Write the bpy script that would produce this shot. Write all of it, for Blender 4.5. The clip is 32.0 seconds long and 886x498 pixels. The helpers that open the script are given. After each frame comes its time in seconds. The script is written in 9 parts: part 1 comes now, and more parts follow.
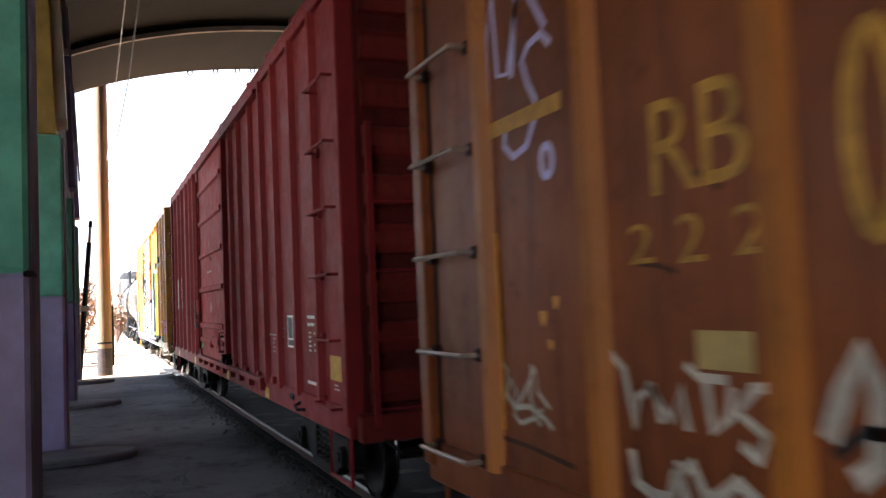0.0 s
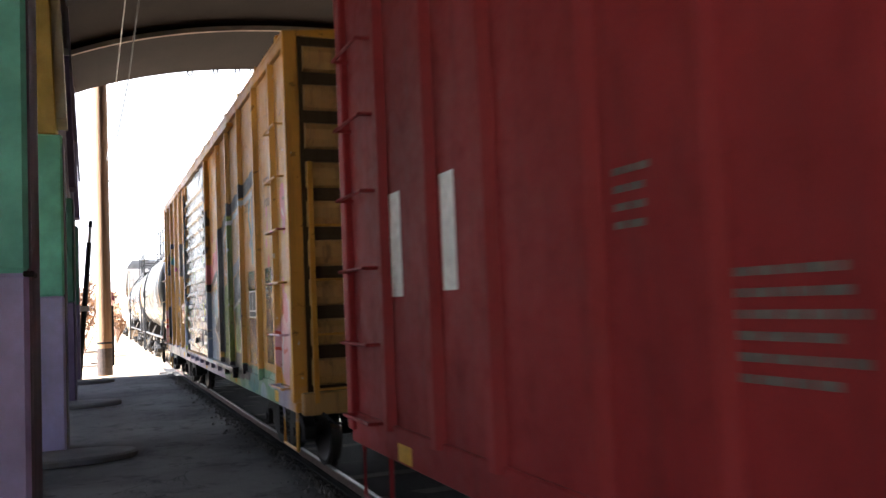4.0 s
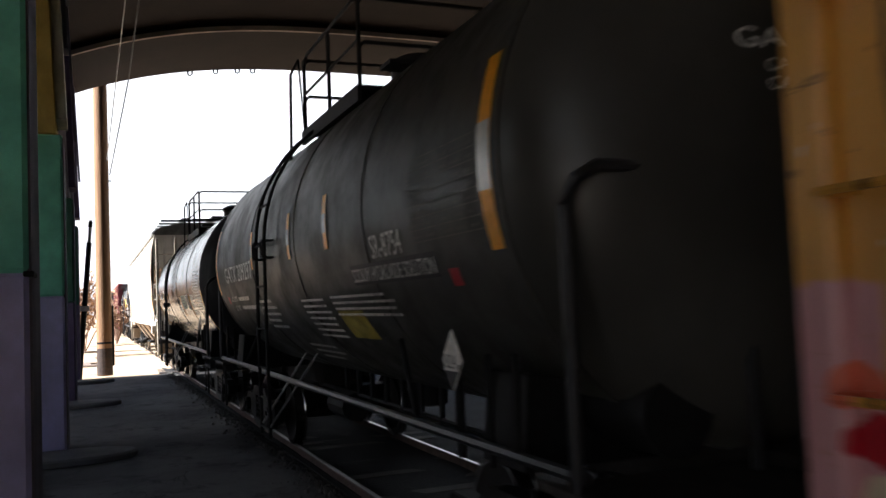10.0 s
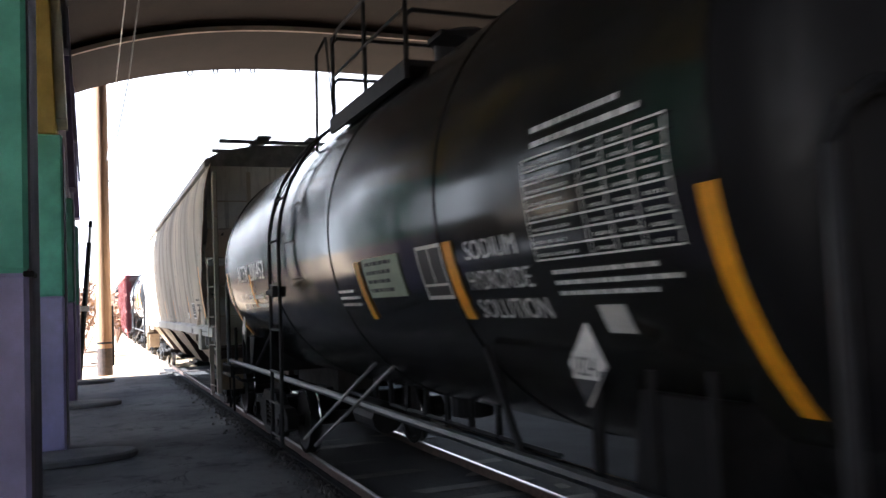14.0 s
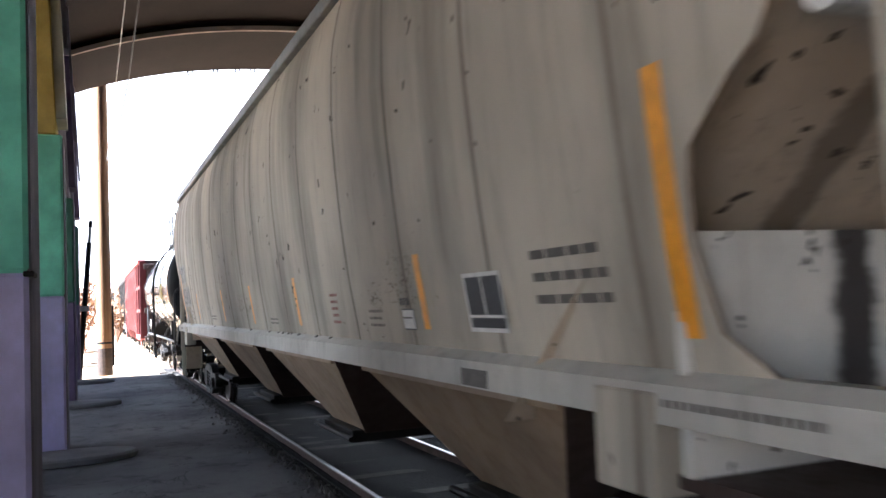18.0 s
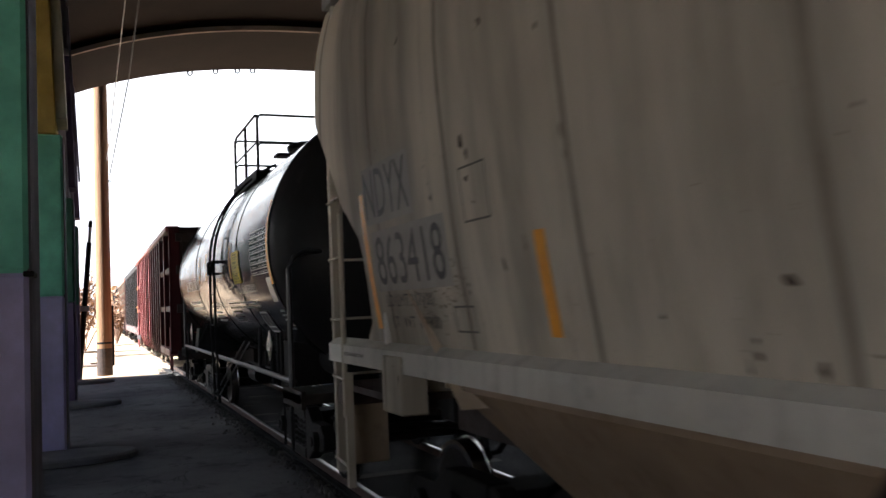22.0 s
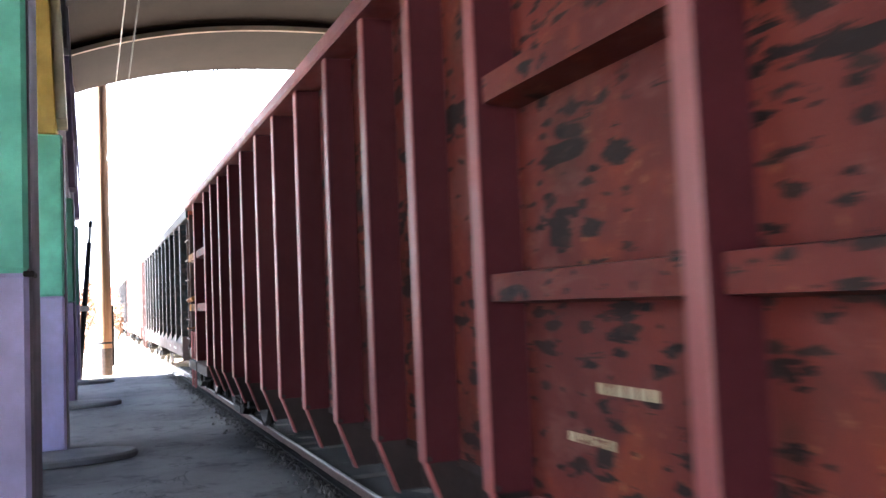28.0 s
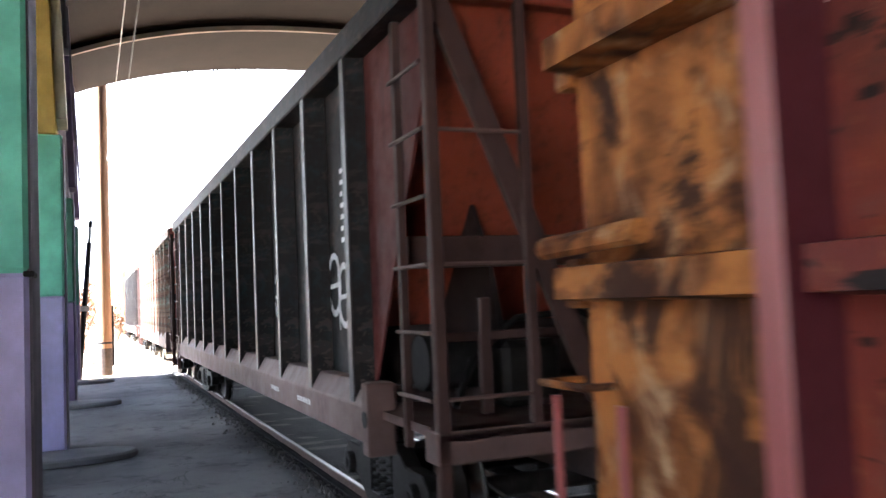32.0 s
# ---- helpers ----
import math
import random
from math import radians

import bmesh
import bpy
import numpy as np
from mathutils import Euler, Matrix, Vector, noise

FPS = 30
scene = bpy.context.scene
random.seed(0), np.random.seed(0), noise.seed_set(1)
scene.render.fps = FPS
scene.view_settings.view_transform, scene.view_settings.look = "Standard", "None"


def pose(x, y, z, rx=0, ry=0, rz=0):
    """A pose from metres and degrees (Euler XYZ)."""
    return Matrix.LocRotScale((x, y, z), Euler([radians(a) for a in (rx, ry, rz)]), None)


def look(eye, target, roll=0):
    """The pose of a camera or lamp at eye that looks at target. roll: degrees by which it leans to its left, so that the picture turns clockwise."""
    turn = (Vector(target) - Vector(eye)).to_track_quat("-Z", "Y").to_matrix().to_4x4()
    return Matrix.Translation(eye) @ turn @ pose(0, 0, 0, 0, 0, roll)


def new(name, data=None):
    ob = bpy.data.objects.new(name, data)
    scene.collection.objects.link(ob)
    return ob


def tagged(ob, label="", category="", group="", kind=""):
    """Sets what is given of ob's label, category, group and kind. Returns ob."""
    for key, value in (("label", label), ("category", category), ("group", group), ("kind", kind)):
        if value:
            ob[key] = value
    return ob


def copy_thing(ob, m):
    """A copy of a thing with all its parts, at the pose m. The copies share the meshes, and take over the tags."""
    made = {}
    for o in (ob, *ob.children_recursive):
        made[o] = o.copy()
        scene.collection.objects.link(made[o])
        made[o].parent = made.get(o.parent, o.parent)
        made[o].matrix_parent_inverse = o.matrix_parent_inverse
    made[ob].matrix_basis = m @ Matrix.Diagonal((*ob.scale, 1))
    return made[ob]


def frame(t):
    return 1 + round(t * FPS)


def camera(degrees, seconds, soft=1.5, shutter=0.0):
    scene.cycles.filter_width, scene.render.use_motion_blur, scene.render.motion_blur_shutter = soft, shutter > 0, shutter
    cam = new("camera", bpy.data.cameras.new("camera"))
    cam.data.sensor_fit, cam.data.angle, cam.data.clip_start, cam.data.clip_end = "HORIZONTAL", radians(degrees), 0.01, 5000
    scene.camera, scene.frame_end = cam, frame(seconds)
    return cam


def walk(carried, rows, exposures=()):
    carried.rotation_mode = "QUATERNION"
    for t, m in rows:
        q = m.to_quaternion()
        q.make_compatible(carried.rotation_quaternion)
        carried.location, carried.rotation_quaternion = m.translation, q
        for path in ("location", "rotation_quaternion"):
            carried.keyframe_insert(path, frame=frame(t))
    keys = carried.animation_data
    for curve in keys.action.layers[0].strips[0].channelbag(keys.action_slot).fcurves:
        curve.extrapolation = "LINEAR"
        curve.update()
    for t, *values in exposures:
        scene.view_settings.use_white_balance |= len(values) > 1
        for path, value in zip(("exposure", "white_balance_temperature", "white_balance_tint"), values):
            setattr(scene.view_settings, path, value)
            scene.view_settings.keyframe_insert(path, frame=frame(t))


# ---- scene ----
# ---- camera: it stands still beside the track ----
cam = camera(54.91, 32.0, shutter=0.5)
EYE = Vector((0.0, 3.30, 1.90))
YAW, PITCH = radians(22.436), radians(3.364)
GAZE = Vector((math.cos(PITCH) * math.cos(YAW), -math.cos(PITCH) * math.sin(YAW), math.sin(PITCH)))
STAND = look(EYE, EYE + GAZE * 10, -2.42)
EXPOSURES = [(0.0, 3.50, 5600.0, 10.0), (1.0, 3.65, 5650.0, 10.0), (3.0, 3.80, 5700.0, 10.0), (6.0, 3.15, 6050.0, 10.0), (8.0, 2.80, 6000.0, 10.0),
             (9.0, 2.20, 6000.0, 10.0), (10.0, 2.35, 5950.0, 10.0), (12.0, 3.10, 5750.0, 10.0), (14.0, 3.65, 5550.0, 10.0), (17.0, 4.20, 5450.0, 10.0),
             (20.0, 3.25, 5850.0, 10.0), (23.0, 2.75, 5950.0, 10.0), (24.0, 3.45, 5850.0, 10.0), (25.0, 3.80, 5800.0, 10.0), (28.0, 5.30, 5400.0, 10.0),
             (30.5, 5.0, 5500.0, 10.0), (32.0, 5.10, 5550.0, 10.0)]
walk(cam, [(0.0, STAND), (32.0, STAND)], EXPOSURES)

# metres that the train has rolled towards the camera, by time
ROLLED = [(0.0, 0.0), (1.5, 5.907), (3.0, 11.801), (5.0, 19.547), (7.0, 27.147), (9.0, 34.581), (11.0, 41.768),
          (13.0, 48.724), (15.0, 55.556), (17.0, 62.335), (19.0, 69.079), (21.0, 75.805), (23.0, 82.513),
          (25.0, 89.204), (28.0, 99.213), (30.0, 105.939), (32.0, 112.700)]

# ---- world, sun ----
world = bpy.data.worlds.new("sky")
scene.world = world
world.use_nodes = True
sky = world.node_tree.nodes.new("ShaderNodeTexSky")
sky.sky_type, sky.sun_disc = "NISHITA", False
sky.dust_density = 1.5
sky.sun_elevation, sky.sun_rotation = radians(46), radians(4)
world.node_tree.nodes["Background"].inputs["Strength"].default_value = 0.055
world.node_tree.links.new(sky.outputs[0], world.node_tree.nodes["Background"].inputs["Color"])
sun = new("sun", bpy.data.lights.new("sun", "SUN"))
sun.data.energy, sun.data.angle, sun.data.color = 5.0, radians(0.6), (1.0, 0.97, 0.95)
sun.matrix_world = look((2.0, 30, 31), (0, 0, 0))
# ---- materials ----
class Nodes:
    """A small writer for node materials in object space (metres)."""

    def __init__(self, name, rough=0.6, metal=0.0):
        self.mat = bpy.data.materials.new(name)
        self.mat.use_nodes = True
        self.nt = self.mat.node_tree
        self.bsdf = self.nt.nodes["Principled BSDF"]
        self.bsdf.inputs["Roughness"].default_value = rough
        self.bsdf.inputs["Metallic"].default_value = metal
        self.pos = self.nt.nodes.new("ShaderNodeTexCoord").outputs["Object"]
        self.xyz = None

    def link(self, a, b):
        self.nt.links.new(a, b)

    def put(self, socket, value):
        if isinstance(value, (int, float)):
            socket.default_value = value
        elif isinstance(value, tuple):
            socket.default_value = (*value, 1.0) if len(value) == 3 and len(socket.default_value) == 4 else value
        else:
            self.link(value, socket)

    def axis(self, k):
        if self.xyz is None:
            self.xyz = self.nt.nodes.new("ShaderNodeSeparateXYZ")
            self.link(self.pos, self.xyz.inputs[0])
        return self.xyz.outputs[k]

    def math(self, op, a, b=0.0, c=0.0, clamp=False):
        n = self.nt.nodes.new("ShaderNodeMath")
        n.operation, n.use_clamp = op, clamp
        for socket, value in zip(n.inputs, (a, b, c)):
            self.put(socket, value)
        return n.outputs[0]

    def stretch(self, sx, sy, sz, vec=None):
        n = self.nt.nodes.new("ShaderNodeMapping")
        self.link(vec or self.pos, n.inputs["Vector"])
        n.inputs["Scale"].default_value = (sx, sy, sz)
        return n.outputs[0]

    def noise(self, scale, detail=4.0, rough=0.6, vec=None, distort=0.0):
        n = self.nt.nodes.new("ShaderNodeTexNoise")
        self.link(vec or self.pos, n.inputs["Vector"])
        for key, value in (("Scale", scale), ("Detail", detail), ("Roughness", rough), ("Distortion", distort)):
            n.inputs[key].default_value = value
        return n.outputs["Fac"]

    def step(self, x, lo, hi, a=0.0, b=1.0):
        n = self.nt.nodes.new("ShaderNodeMapRange")
        n.interpolation_type = "SMOOTHSTEP"
        for socket, value in zip(n.inputs, (x, lo, hi, a, b)):
            self.put(socket, value)
        return n.outputs[0]

    def mix(self, fac, a, b):
        n = self.nt.nodes.new("ShaderNodeMix")
        n.data_type = "RGBA"
        self.put(n.inputs[0], fac)
        self.put(n.inputs[6], a)
        self.put(n.inputs[7], b)
        return n.outputs[2]

    def spread(self):
        """A random number for each object."""
        return self.nt.nodes.new("ShaderNodeObjectInfo").outputs["Random"]

    def island(self):
        return self.nt.nodes.new("ShaderNodeNewGeometry").outputs["Random Per Island"]

    def bump(self, height, strength=0.3, distance=0.01):
        n = self.nt.nodes.new("ShaderNodeBump")
        n.inputs["Strength"].default_value, n.inputs["Distance"].default_value = strength, distance
        self.link(height, n.inputs["Height"])
        self.link(n.outputs[0], self.bsdf.inputs["Normal"])

    def done(self, colour, rough=None):
        self.put(self.bsdf.inputs["Base Color"], colour)
        if rough is not None:
            self.put(self.bsdf.inputs["Roughness"], rough)
        return self.mat


def dark(c, k):
    return tuple(v * k for v in c)


def paint(name, col, rough=0.5, fade=0.25, dirt=(0.05, 0.035, 0.025), dirty=0.35, rust=0.0, streak=0.5, gloss=0.5):
    """Weathered paint on steel: broad fading, grime that runs down, specks of rust."""
    m = Nodes(name, rough)
    broad = m.noise(0.8, 3)
    c = m.mix(m.step(broad, 0.3, 0.75), dark(col, 1 - fade * 0.6), dark(col, 1 + fade * 0.6))
    runs = m.noise(1.0, 5, 0.65, m.stretch(9, 9, 0.7))
    c = m.mix(m.math("MULTIPLY", m.step(runs, 0.48, 0.8), streak), c, dirt)
    grime = m.noise(5.0, 6, 0.7)
    c = m.mix(m.math("MULTIPLY", m.step(grime, 0.5, 0.85), dirty), c, dirt)
    if rust:
        spots = m.noise(11.0, 5, 0.75)
        c = m.mix(m.step(spots, 0.72 - rust * 0.2, 0.76 - rust * 0.2), c, (0.12, 0.035, 0.012))
    m.bump(m.noise(28.0, 5, 0.7), 0.12, 0.01)
    m.bsdf.inputs["Specular IOR Level"].default_value = gloss
    return m.done(c, m.step(grime, 0.2, 0.9, rough * 0.8, min(1.0, rough * 1.35)))


def plain(name, col, rough=0.6, metal=0.0, vary=0.3, scale=6.0, relief=0.15, gloss=0.5):
    """A simple surface whose colour wanders at two scales."""
    m = Nodes(name, rough, metal)
    c = m.mix(m.step(m.noise(scale, 5, 0.65), 0.25, 0.8), dark(col, 1 - vary), dark(col, 1 + vary))
    c = m.mix(m.math("MULTIPLY", m.step(m.noise(scale * 0.15, 3), 0.45, 0.8), 0.4), c, dark(col, 0.6))
    m.bump(m.noise(scale * 7, 5, 0.7), relief, 0.01)
    m.bsdf.inputs["Specular IOR Level"].default_value = gloss
    return m.done(c)


def concrete(name, col, scale=1.2):
    m = Nodes(name, 0.9)
    m.bsdf.inputs["Specular IOR Level"].default_value = 0.12
    c = m.mix(m.step(m.noise(scale, 5, 0.6), 0.3, 0.75), dark(col, 0.75), dark(col, 1.2))
    c = m.mix(m.math("MULTIPLY", m.step(m.noise(1.0, 5, 0.65, m.stretch(3, 3, 0.4)), 0.5, 0.85), 0.5), c, dark(col, 0.45))
    c = m.mix(m.math("MULTIPLY", m.step(m.noise(30.0, 4, 0.8), 0.55, 0.8), 0.3), c, dark(col, 0.5))
    m.bump(m.noise(22.0, 6, 0.75), 0.25, 0.012)
    return m.done(c)


PIPE_BLACK = plain("worn_black_pipe", (0.024, 0.024, 0.026), 0.4, 0.0, 0.3, 9)
WORN_STEEL = plain("worn_bright_steel", (0.12, 0.12, 0.12), 0.35, 0.3, 0.3, 9)
BLACK_IRON = plain("black_iron", (0.011, 0.0105, 0.0105), 0.65, 0.0, 0.4, 9, 0.15, 0.2)
DUSTY_IRON = plain("dusty_iron", (0.034, 0.029, 0.025), 0.75, 0.0, 0.5, 5, 0.3, 0.2)
TRUCK_IRON = plain("truck_iron", (0.011, 0.010, 0.009), 0.6, 0.0, 0.5, 7, 0.3, 0.15)
WHEEL_STEEL = plain("wheel_steel", (0.026, 0.022, 0.02), 0.5, 0.2, 0.4, 12, 0.15, 0.2)
TREAD_STEEL = plain("tread_steel", (0.55, 0.54, 0.52), 0.22, 1.0, 0.15, 25, 0.05)
RAIL_TOP = plain("worn_rail_head", (0.12, 0.115, 0.11), 0.30, 1.0, 0.25, 18, 0.1)
RAIL_SIDE = plain("rusty_rail", (0.07, 0.042, 0.03), 0.8, 0.2, 0.4, 14, 0.3)
RED_PAINT = paint("oxide_red_paint", (0.25, 0.023, 0.025), 0.6, 0.25, (0.05, 0.015, 0.014), 0.35, 0.0, 0.35, 0.2)
RED_DOOR = paint("red_door_paint", (0.31, 0.026, 0.026), 0.6, 0.25, (0.05, 0.015, 0.014), 0.3, 0.0, 0.25, 0.2)
WHITE_STENCIL = plain("white_stencil", (0.74, 0.72, 0.68), 0.3, 0, 0.2, 20)
BLACK_STENCIL = plain("black_stencil", (0.02, 0.02, 0.022), 0.5, 0, 0.3, 20)
YELLOW_STENCIL = plain("yellow_stencil", (0.62, 0.36, 0.03), 0.55, 0, 0.25, 12)
ORANGE_TAPE = plain("orange_reflective_tape", (0.85, 0.36, 0.01), 0.35, 0, 0.15, 15, 0.05)
SILVER_TAPE = plain("silver_reflective_tape", (0.8, 0.78, 0.72), 0.25, 0.3, 0.1, 15, 0.05)
GREEN_TAG = plain("green_tag", (0.03, 0.5, 0.08), 0.5, 0, 0.1)
GREY_TEXT = plain("faded_stencil", (0.13, 0.115, 0.10), 0.7, 0, 0.3, 14)
# ---- small mesh tools ----
class Geo:
    """Gathers verts and faces of one part."""

    def __init__(self):
        self.v, self.f = [], []

    def add(self, verts, faces):
        k = len(self.v)
        self.v += [tuple(p) for p in verts]
        self.f += [tuple(i + k for i in face) for face in faces]
        return self

    def box(self, x0, x1, y0, y1, z0, z1):
        x0, x1, y0, y1, z0, z1 = min(x0, x1), max(x0, x1), min(y0, y1), max(y0, y1), min(z0, z1), max(z0, z1)
        return self.add([(x, y, z) for x in (x0, x1) for y in (y0, y1) for z in (z0, z1)],
                        [(0, 1, 3, 2), (4, 6, 7, 5), (0, 4, 5, 1), (2, 3, 7, 6), (0, 2, 6, 4), (1, 5, 7, 3)])

    def prism(self, poly, axis, a, b):
        """A polygon pushed along an axis; poly holds the other two coordinates in xyz order."""
        n, verts = len(poly), []
        for t in (a, b):
            for p, q in poly:
                verts.append({"x": (t, p, q), "y": (p, t, q), "z": (p, q, t)}[axis])
        return self.add(verts, [tuple(range(n)), tuple(range(2 * n - 1, n - 1, -1))]
                        + [(i, i + n, (i + 1) % n + n, (i + 1) % n) for i in range(n)])

    def tube(self, points, r, n=6, closed=False):
        """A round bar along points."""
        pts = [Vector(p) for p in points]
        rings, m = [], len(pts)
        for i, p in enumerate(pts):
            way = (pts[min(i + 1, m - 1)] - pts[max(i - 1, 0)]).normalized()
            side = way.cross(Vector((0, 0, 1)) if abs(way.z) < 0.9 else Vector((1, 0, 0))).normalized()
            up = side.cross(way)
            rings.append([p + (side * math.cos(a) + up * math.sin(a)) * r for a in [2 * math.pi * k / n for k in range(n)]])
        faces = [(i * n + k, i * n + (k + 1) % n, (i + 1) * n + (k + 1) % n, (i + 1) * n + k) for i in range(m - 1) for k in range(n)]
        faces += [tuple(range(n - 1, -1, -1)), tuple((m - 1) * n + k for k in range(n))]
        return self.add([p for ring in rings for p in ring], faces)

    def cyl(self, p, q, r, n=16):
        return self.tube([p, q], r, n)

    def lathe_x(self, profile, yc, zc, n=48):
        """A body turned round an axis along x: profile is (x, r) from end to end."""
        verts, faces = [], []
        for x, r in profile:
            verts += [(x, yc + r * math.cos(2 * math.pi * k / n), zc + r * math.sin(2 * math.pi * k / n)) for k in range(n)]
        for i in range(len(profile) - 1):
            faces += [(i * n + k, i * n + (k + 1) % n, (i + 1) * n + (k + 1) % n, (i + 1) * n + k) for k in range(n)]
        faces += [tuple(range(n)), tuple((len(profile) - 1) * n + k for k in range(n - 1, -1, -1))]
        return self.add(verts, faces)

    def sheet(self, rows, thick=None):
        """A grid of points joined by quads."""
        n, k = len(rows[0]), len(rows)
        return self.add([p for row in rows for p in row],
                        [(i * n + j, i * n + j + 1, (i + 1) * n + j + 1, (i + 1) * n + j) for i in range(k - 1) for j in range(n - 1)])

    def mirrored(self):
        g = Geo()
        g.v = [(x, -y, z) for x, y, z in self.v]
        g.f = [tuple(reversed(face)) for face in self.f]
        return g

    def mesh(self, name, material, bevel=0.0, smooth=False):
        me = bpy.data.meshes.new(name)
        me.from_pydata(self.v, [], self.f)
        bm = bmesh.new()
        bm.from_mesh(me)
        bmesh.ops.recalc_face_normals(bm, faces=bm.faces)
        if bevel:
            edges = [e for e in bm.edges if len(e.link_faces) == 2 and e.calc_face_angle(0) > 0.5]
            bmesh.ops.bevel(bm, geom=edges, offset=bevel, segments=1, affect="EDGES", profile=0.5, clamp_overlap=True)
        if smooth:
            for face in bm.faces:
                face.smooth = True
            for e in bm.edges:
                if len(e.link_faces) == 2 and e.calc_face_angle(0) > 0.6:
                    e.smooth = False
        bm.to_mesh(me)
        bm.free()
        me.materials.append(material)
        return me


def part(name, geo, material, parent, label="", bevel=0.0, smooth=False):
    """Links one mesh under a thing or under a part."""
    ob = new(name, geo.mesh(name, material, bevel, smooth))
    ob.parent = parent
    if label:
        tagged(ob, label)
    return ob


def again(ob, x=0.0, y=0.0, z=0.0, turn=0.0, name=None):
    """One more part on the same mesh, moved and turned about z."""
    two = new(name or ob.name.split(".")[0], ob.data)
    two.parent = ob.parent
    two.matrix_basis = pose(x, y, z, 0, 0, turn)
    if "label" in ob:
        two["label"] = ob["label"]
    return two


def part_again(name, mesh, parent):
    """One more mesh object on shared data, under another part."""
    ob = new(name, mesh)
    ob.parent = parent
    return ob


def thing(name, x, y, z, label, category, group="", kind=""):
    ob = new(name)
    ob.location = (x, y, z)
    return tagged(ob, label, category, group, kind)


def structure(name, geo, material, label, category, bevel=0.0, smooth=False):
    return tagged(new(name, geo.mesh(name, material, bevel, smooth)), label, category, kind="structure")
# ---- the place: ground, track, viaduct ----
def asphalt():
    m = Nodes("old_asphalt", 0.92)
    m.bsdf.inputs["Specular IOR Level"].default_value = 0.2
    c = m.mix(m.step(m.noise(0.35, 4, 0.6), 0.3, 0.7), (0.050, 0.048, 0.049), (0.150, 0.144, 0.140))
    c = m.mix(m.step(m.noise(1.6, 6, 0.7), 0.52, 0.72), c, (0.026, 0.026, 0.028))
    c = m.mix(m.math("MULTIPLY", m.step(m.noise(5.0, 5, 0.75), 0.55, 0.7), 0.6), c, (0.14, 0.138, 0.135))
    cracks = m.math("ABSOLUTE", m.math("SUBTRACT", m.noise(0.9, 5, 0.55, None, 0.8), 0.5))
    c = m.mix(m.step(cracks, 0.0, 0.008, 0.8, 0.0), c, (0.012, 0.012, 0.012))
    c = m.mix(m.math("MULTIPLY", m.step(m.noise(90.0, 3, 0.8), 0.55, 0.72), 0.5), c, (0.17, 0.165, 0.16))
    m.bump(m.noise(60.0, 5, 0.8), 0.5, 0.02)
    return m.done(c)


def dirt():
    m = Nodes("dry_dirt", 0.95)
    c = m.mix(m.step(m.noise(0.25, 4, 0.6), 0.3, 0.7), (0.27, 0.19, 0.11), (0.40, 0.30, 0.19))
    c = m.mix(m.step(m.noise(3.0, 6, 0.75), 0.5, 0.75), c, (0.13, 0.085, 0.05))
    m.bump(m.noise(14.0, 6, 0.8), 0.6, 0.05)
    return m.done(c)


def ballast():
    m = Nodes("cinder_ballast", 0.95)
    m.bsdf.inputs["Specular IOR Level"].default_value = 0.2
    c = m.mix(m.step(m.noise(40.0, 3, 0.7), 0.35, 0.7), (0.012, 0.0115, 0.011), (0.045, 0.042, 0.04))
    c = m.mix(m.step(m.noise(1.2, 4), 0.45, 0.7), c, (0.015, 0.013, 0.012))
    m.bump(m.noise(38.0, 5, 0.8), 0.9, 0.03)
    return m.done(c)


ASPHALT, DIRT, BALLAST = asphalt(), dirt(), ballast()
PIER_GREEN = concrete("mint_green_painted_concrete", (0.27, 0.78, 0.57))
PIER_LILAC = concrete("lilac_painted_concrete", (0.63, 0.57, 0.90))
PIER_YELLOW = concrete("mustard_painted_concrete", (0.56, 0.42, 0.13))
PIER_CREAM = concrete("cream_painted_concrete", (0.6, 0.56, 0.45))
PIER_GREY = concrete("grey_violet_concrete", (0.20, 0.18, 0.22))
# darkened paints for the far piers, with their shade in the colour
PIER_VIOLET_SHADE = concrete("dusky_violet_concrete", (0.13, 0.10, 0.17))
PIER_GREEN_SHADE = concrete("dark_green_concrete", (0.05, 0.12, 0.09))
# far darker than bare concrete: the gloom under the deck is in this colour
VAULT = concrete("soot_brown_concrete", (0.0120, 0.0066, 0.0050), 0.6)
RIB_EDGE = concrete("pale_rib_concrete", (0.36, 0.30, 0.26), 0.8)
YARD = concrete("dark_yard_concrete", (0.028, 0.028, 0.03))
PAD = concrete("grey_concrete", (0.17, 0.165, 0.165))

EDGE = 28.0        # the viaduct's far face, along the track
BACK = -26.0       # its near face, behind the camera

g = Geo()
g.sheet([[(x, y, -0.16 if x < EDGE + 1 else -0.06) for y in (-900, -40, -3.2, 14, 60, 900)] for x in (-900, -60, -7, EDGE, EDGE + 6, 60, 200, 1600)])
tagged(new("ground", g.mesh("ground", DIRT)), "pale dry dirt ground reaching to the horizon", "ground", kind="structure")

# paving on the platform side: a few slabs of asphalt, each with its own dip
g = Geo()
nx, ny = 74, 16
random.seed(5)
rows = []
for i in range(nx + 1):
    x = -7 + (EDGE - 0.4 + 7) * i / nx
    edge = 1.02 + 0.05 * math.sin(i * 1.3) + random.uniform(-0.03, 0.03)
    rows.append([(x, edge + (11 - edge) * (j / ny) ** 1.6, (-0.035 if j else -0.09) + 0.012 * noise.noise((x * 0.6, j * 0.9, 0))) for j in range(ny + 1)])
g.sheet(rows)
structure("pavement", g, ASPHALT, "worn dark grey asphalt platform beside the track", "pavement", smooth=True)

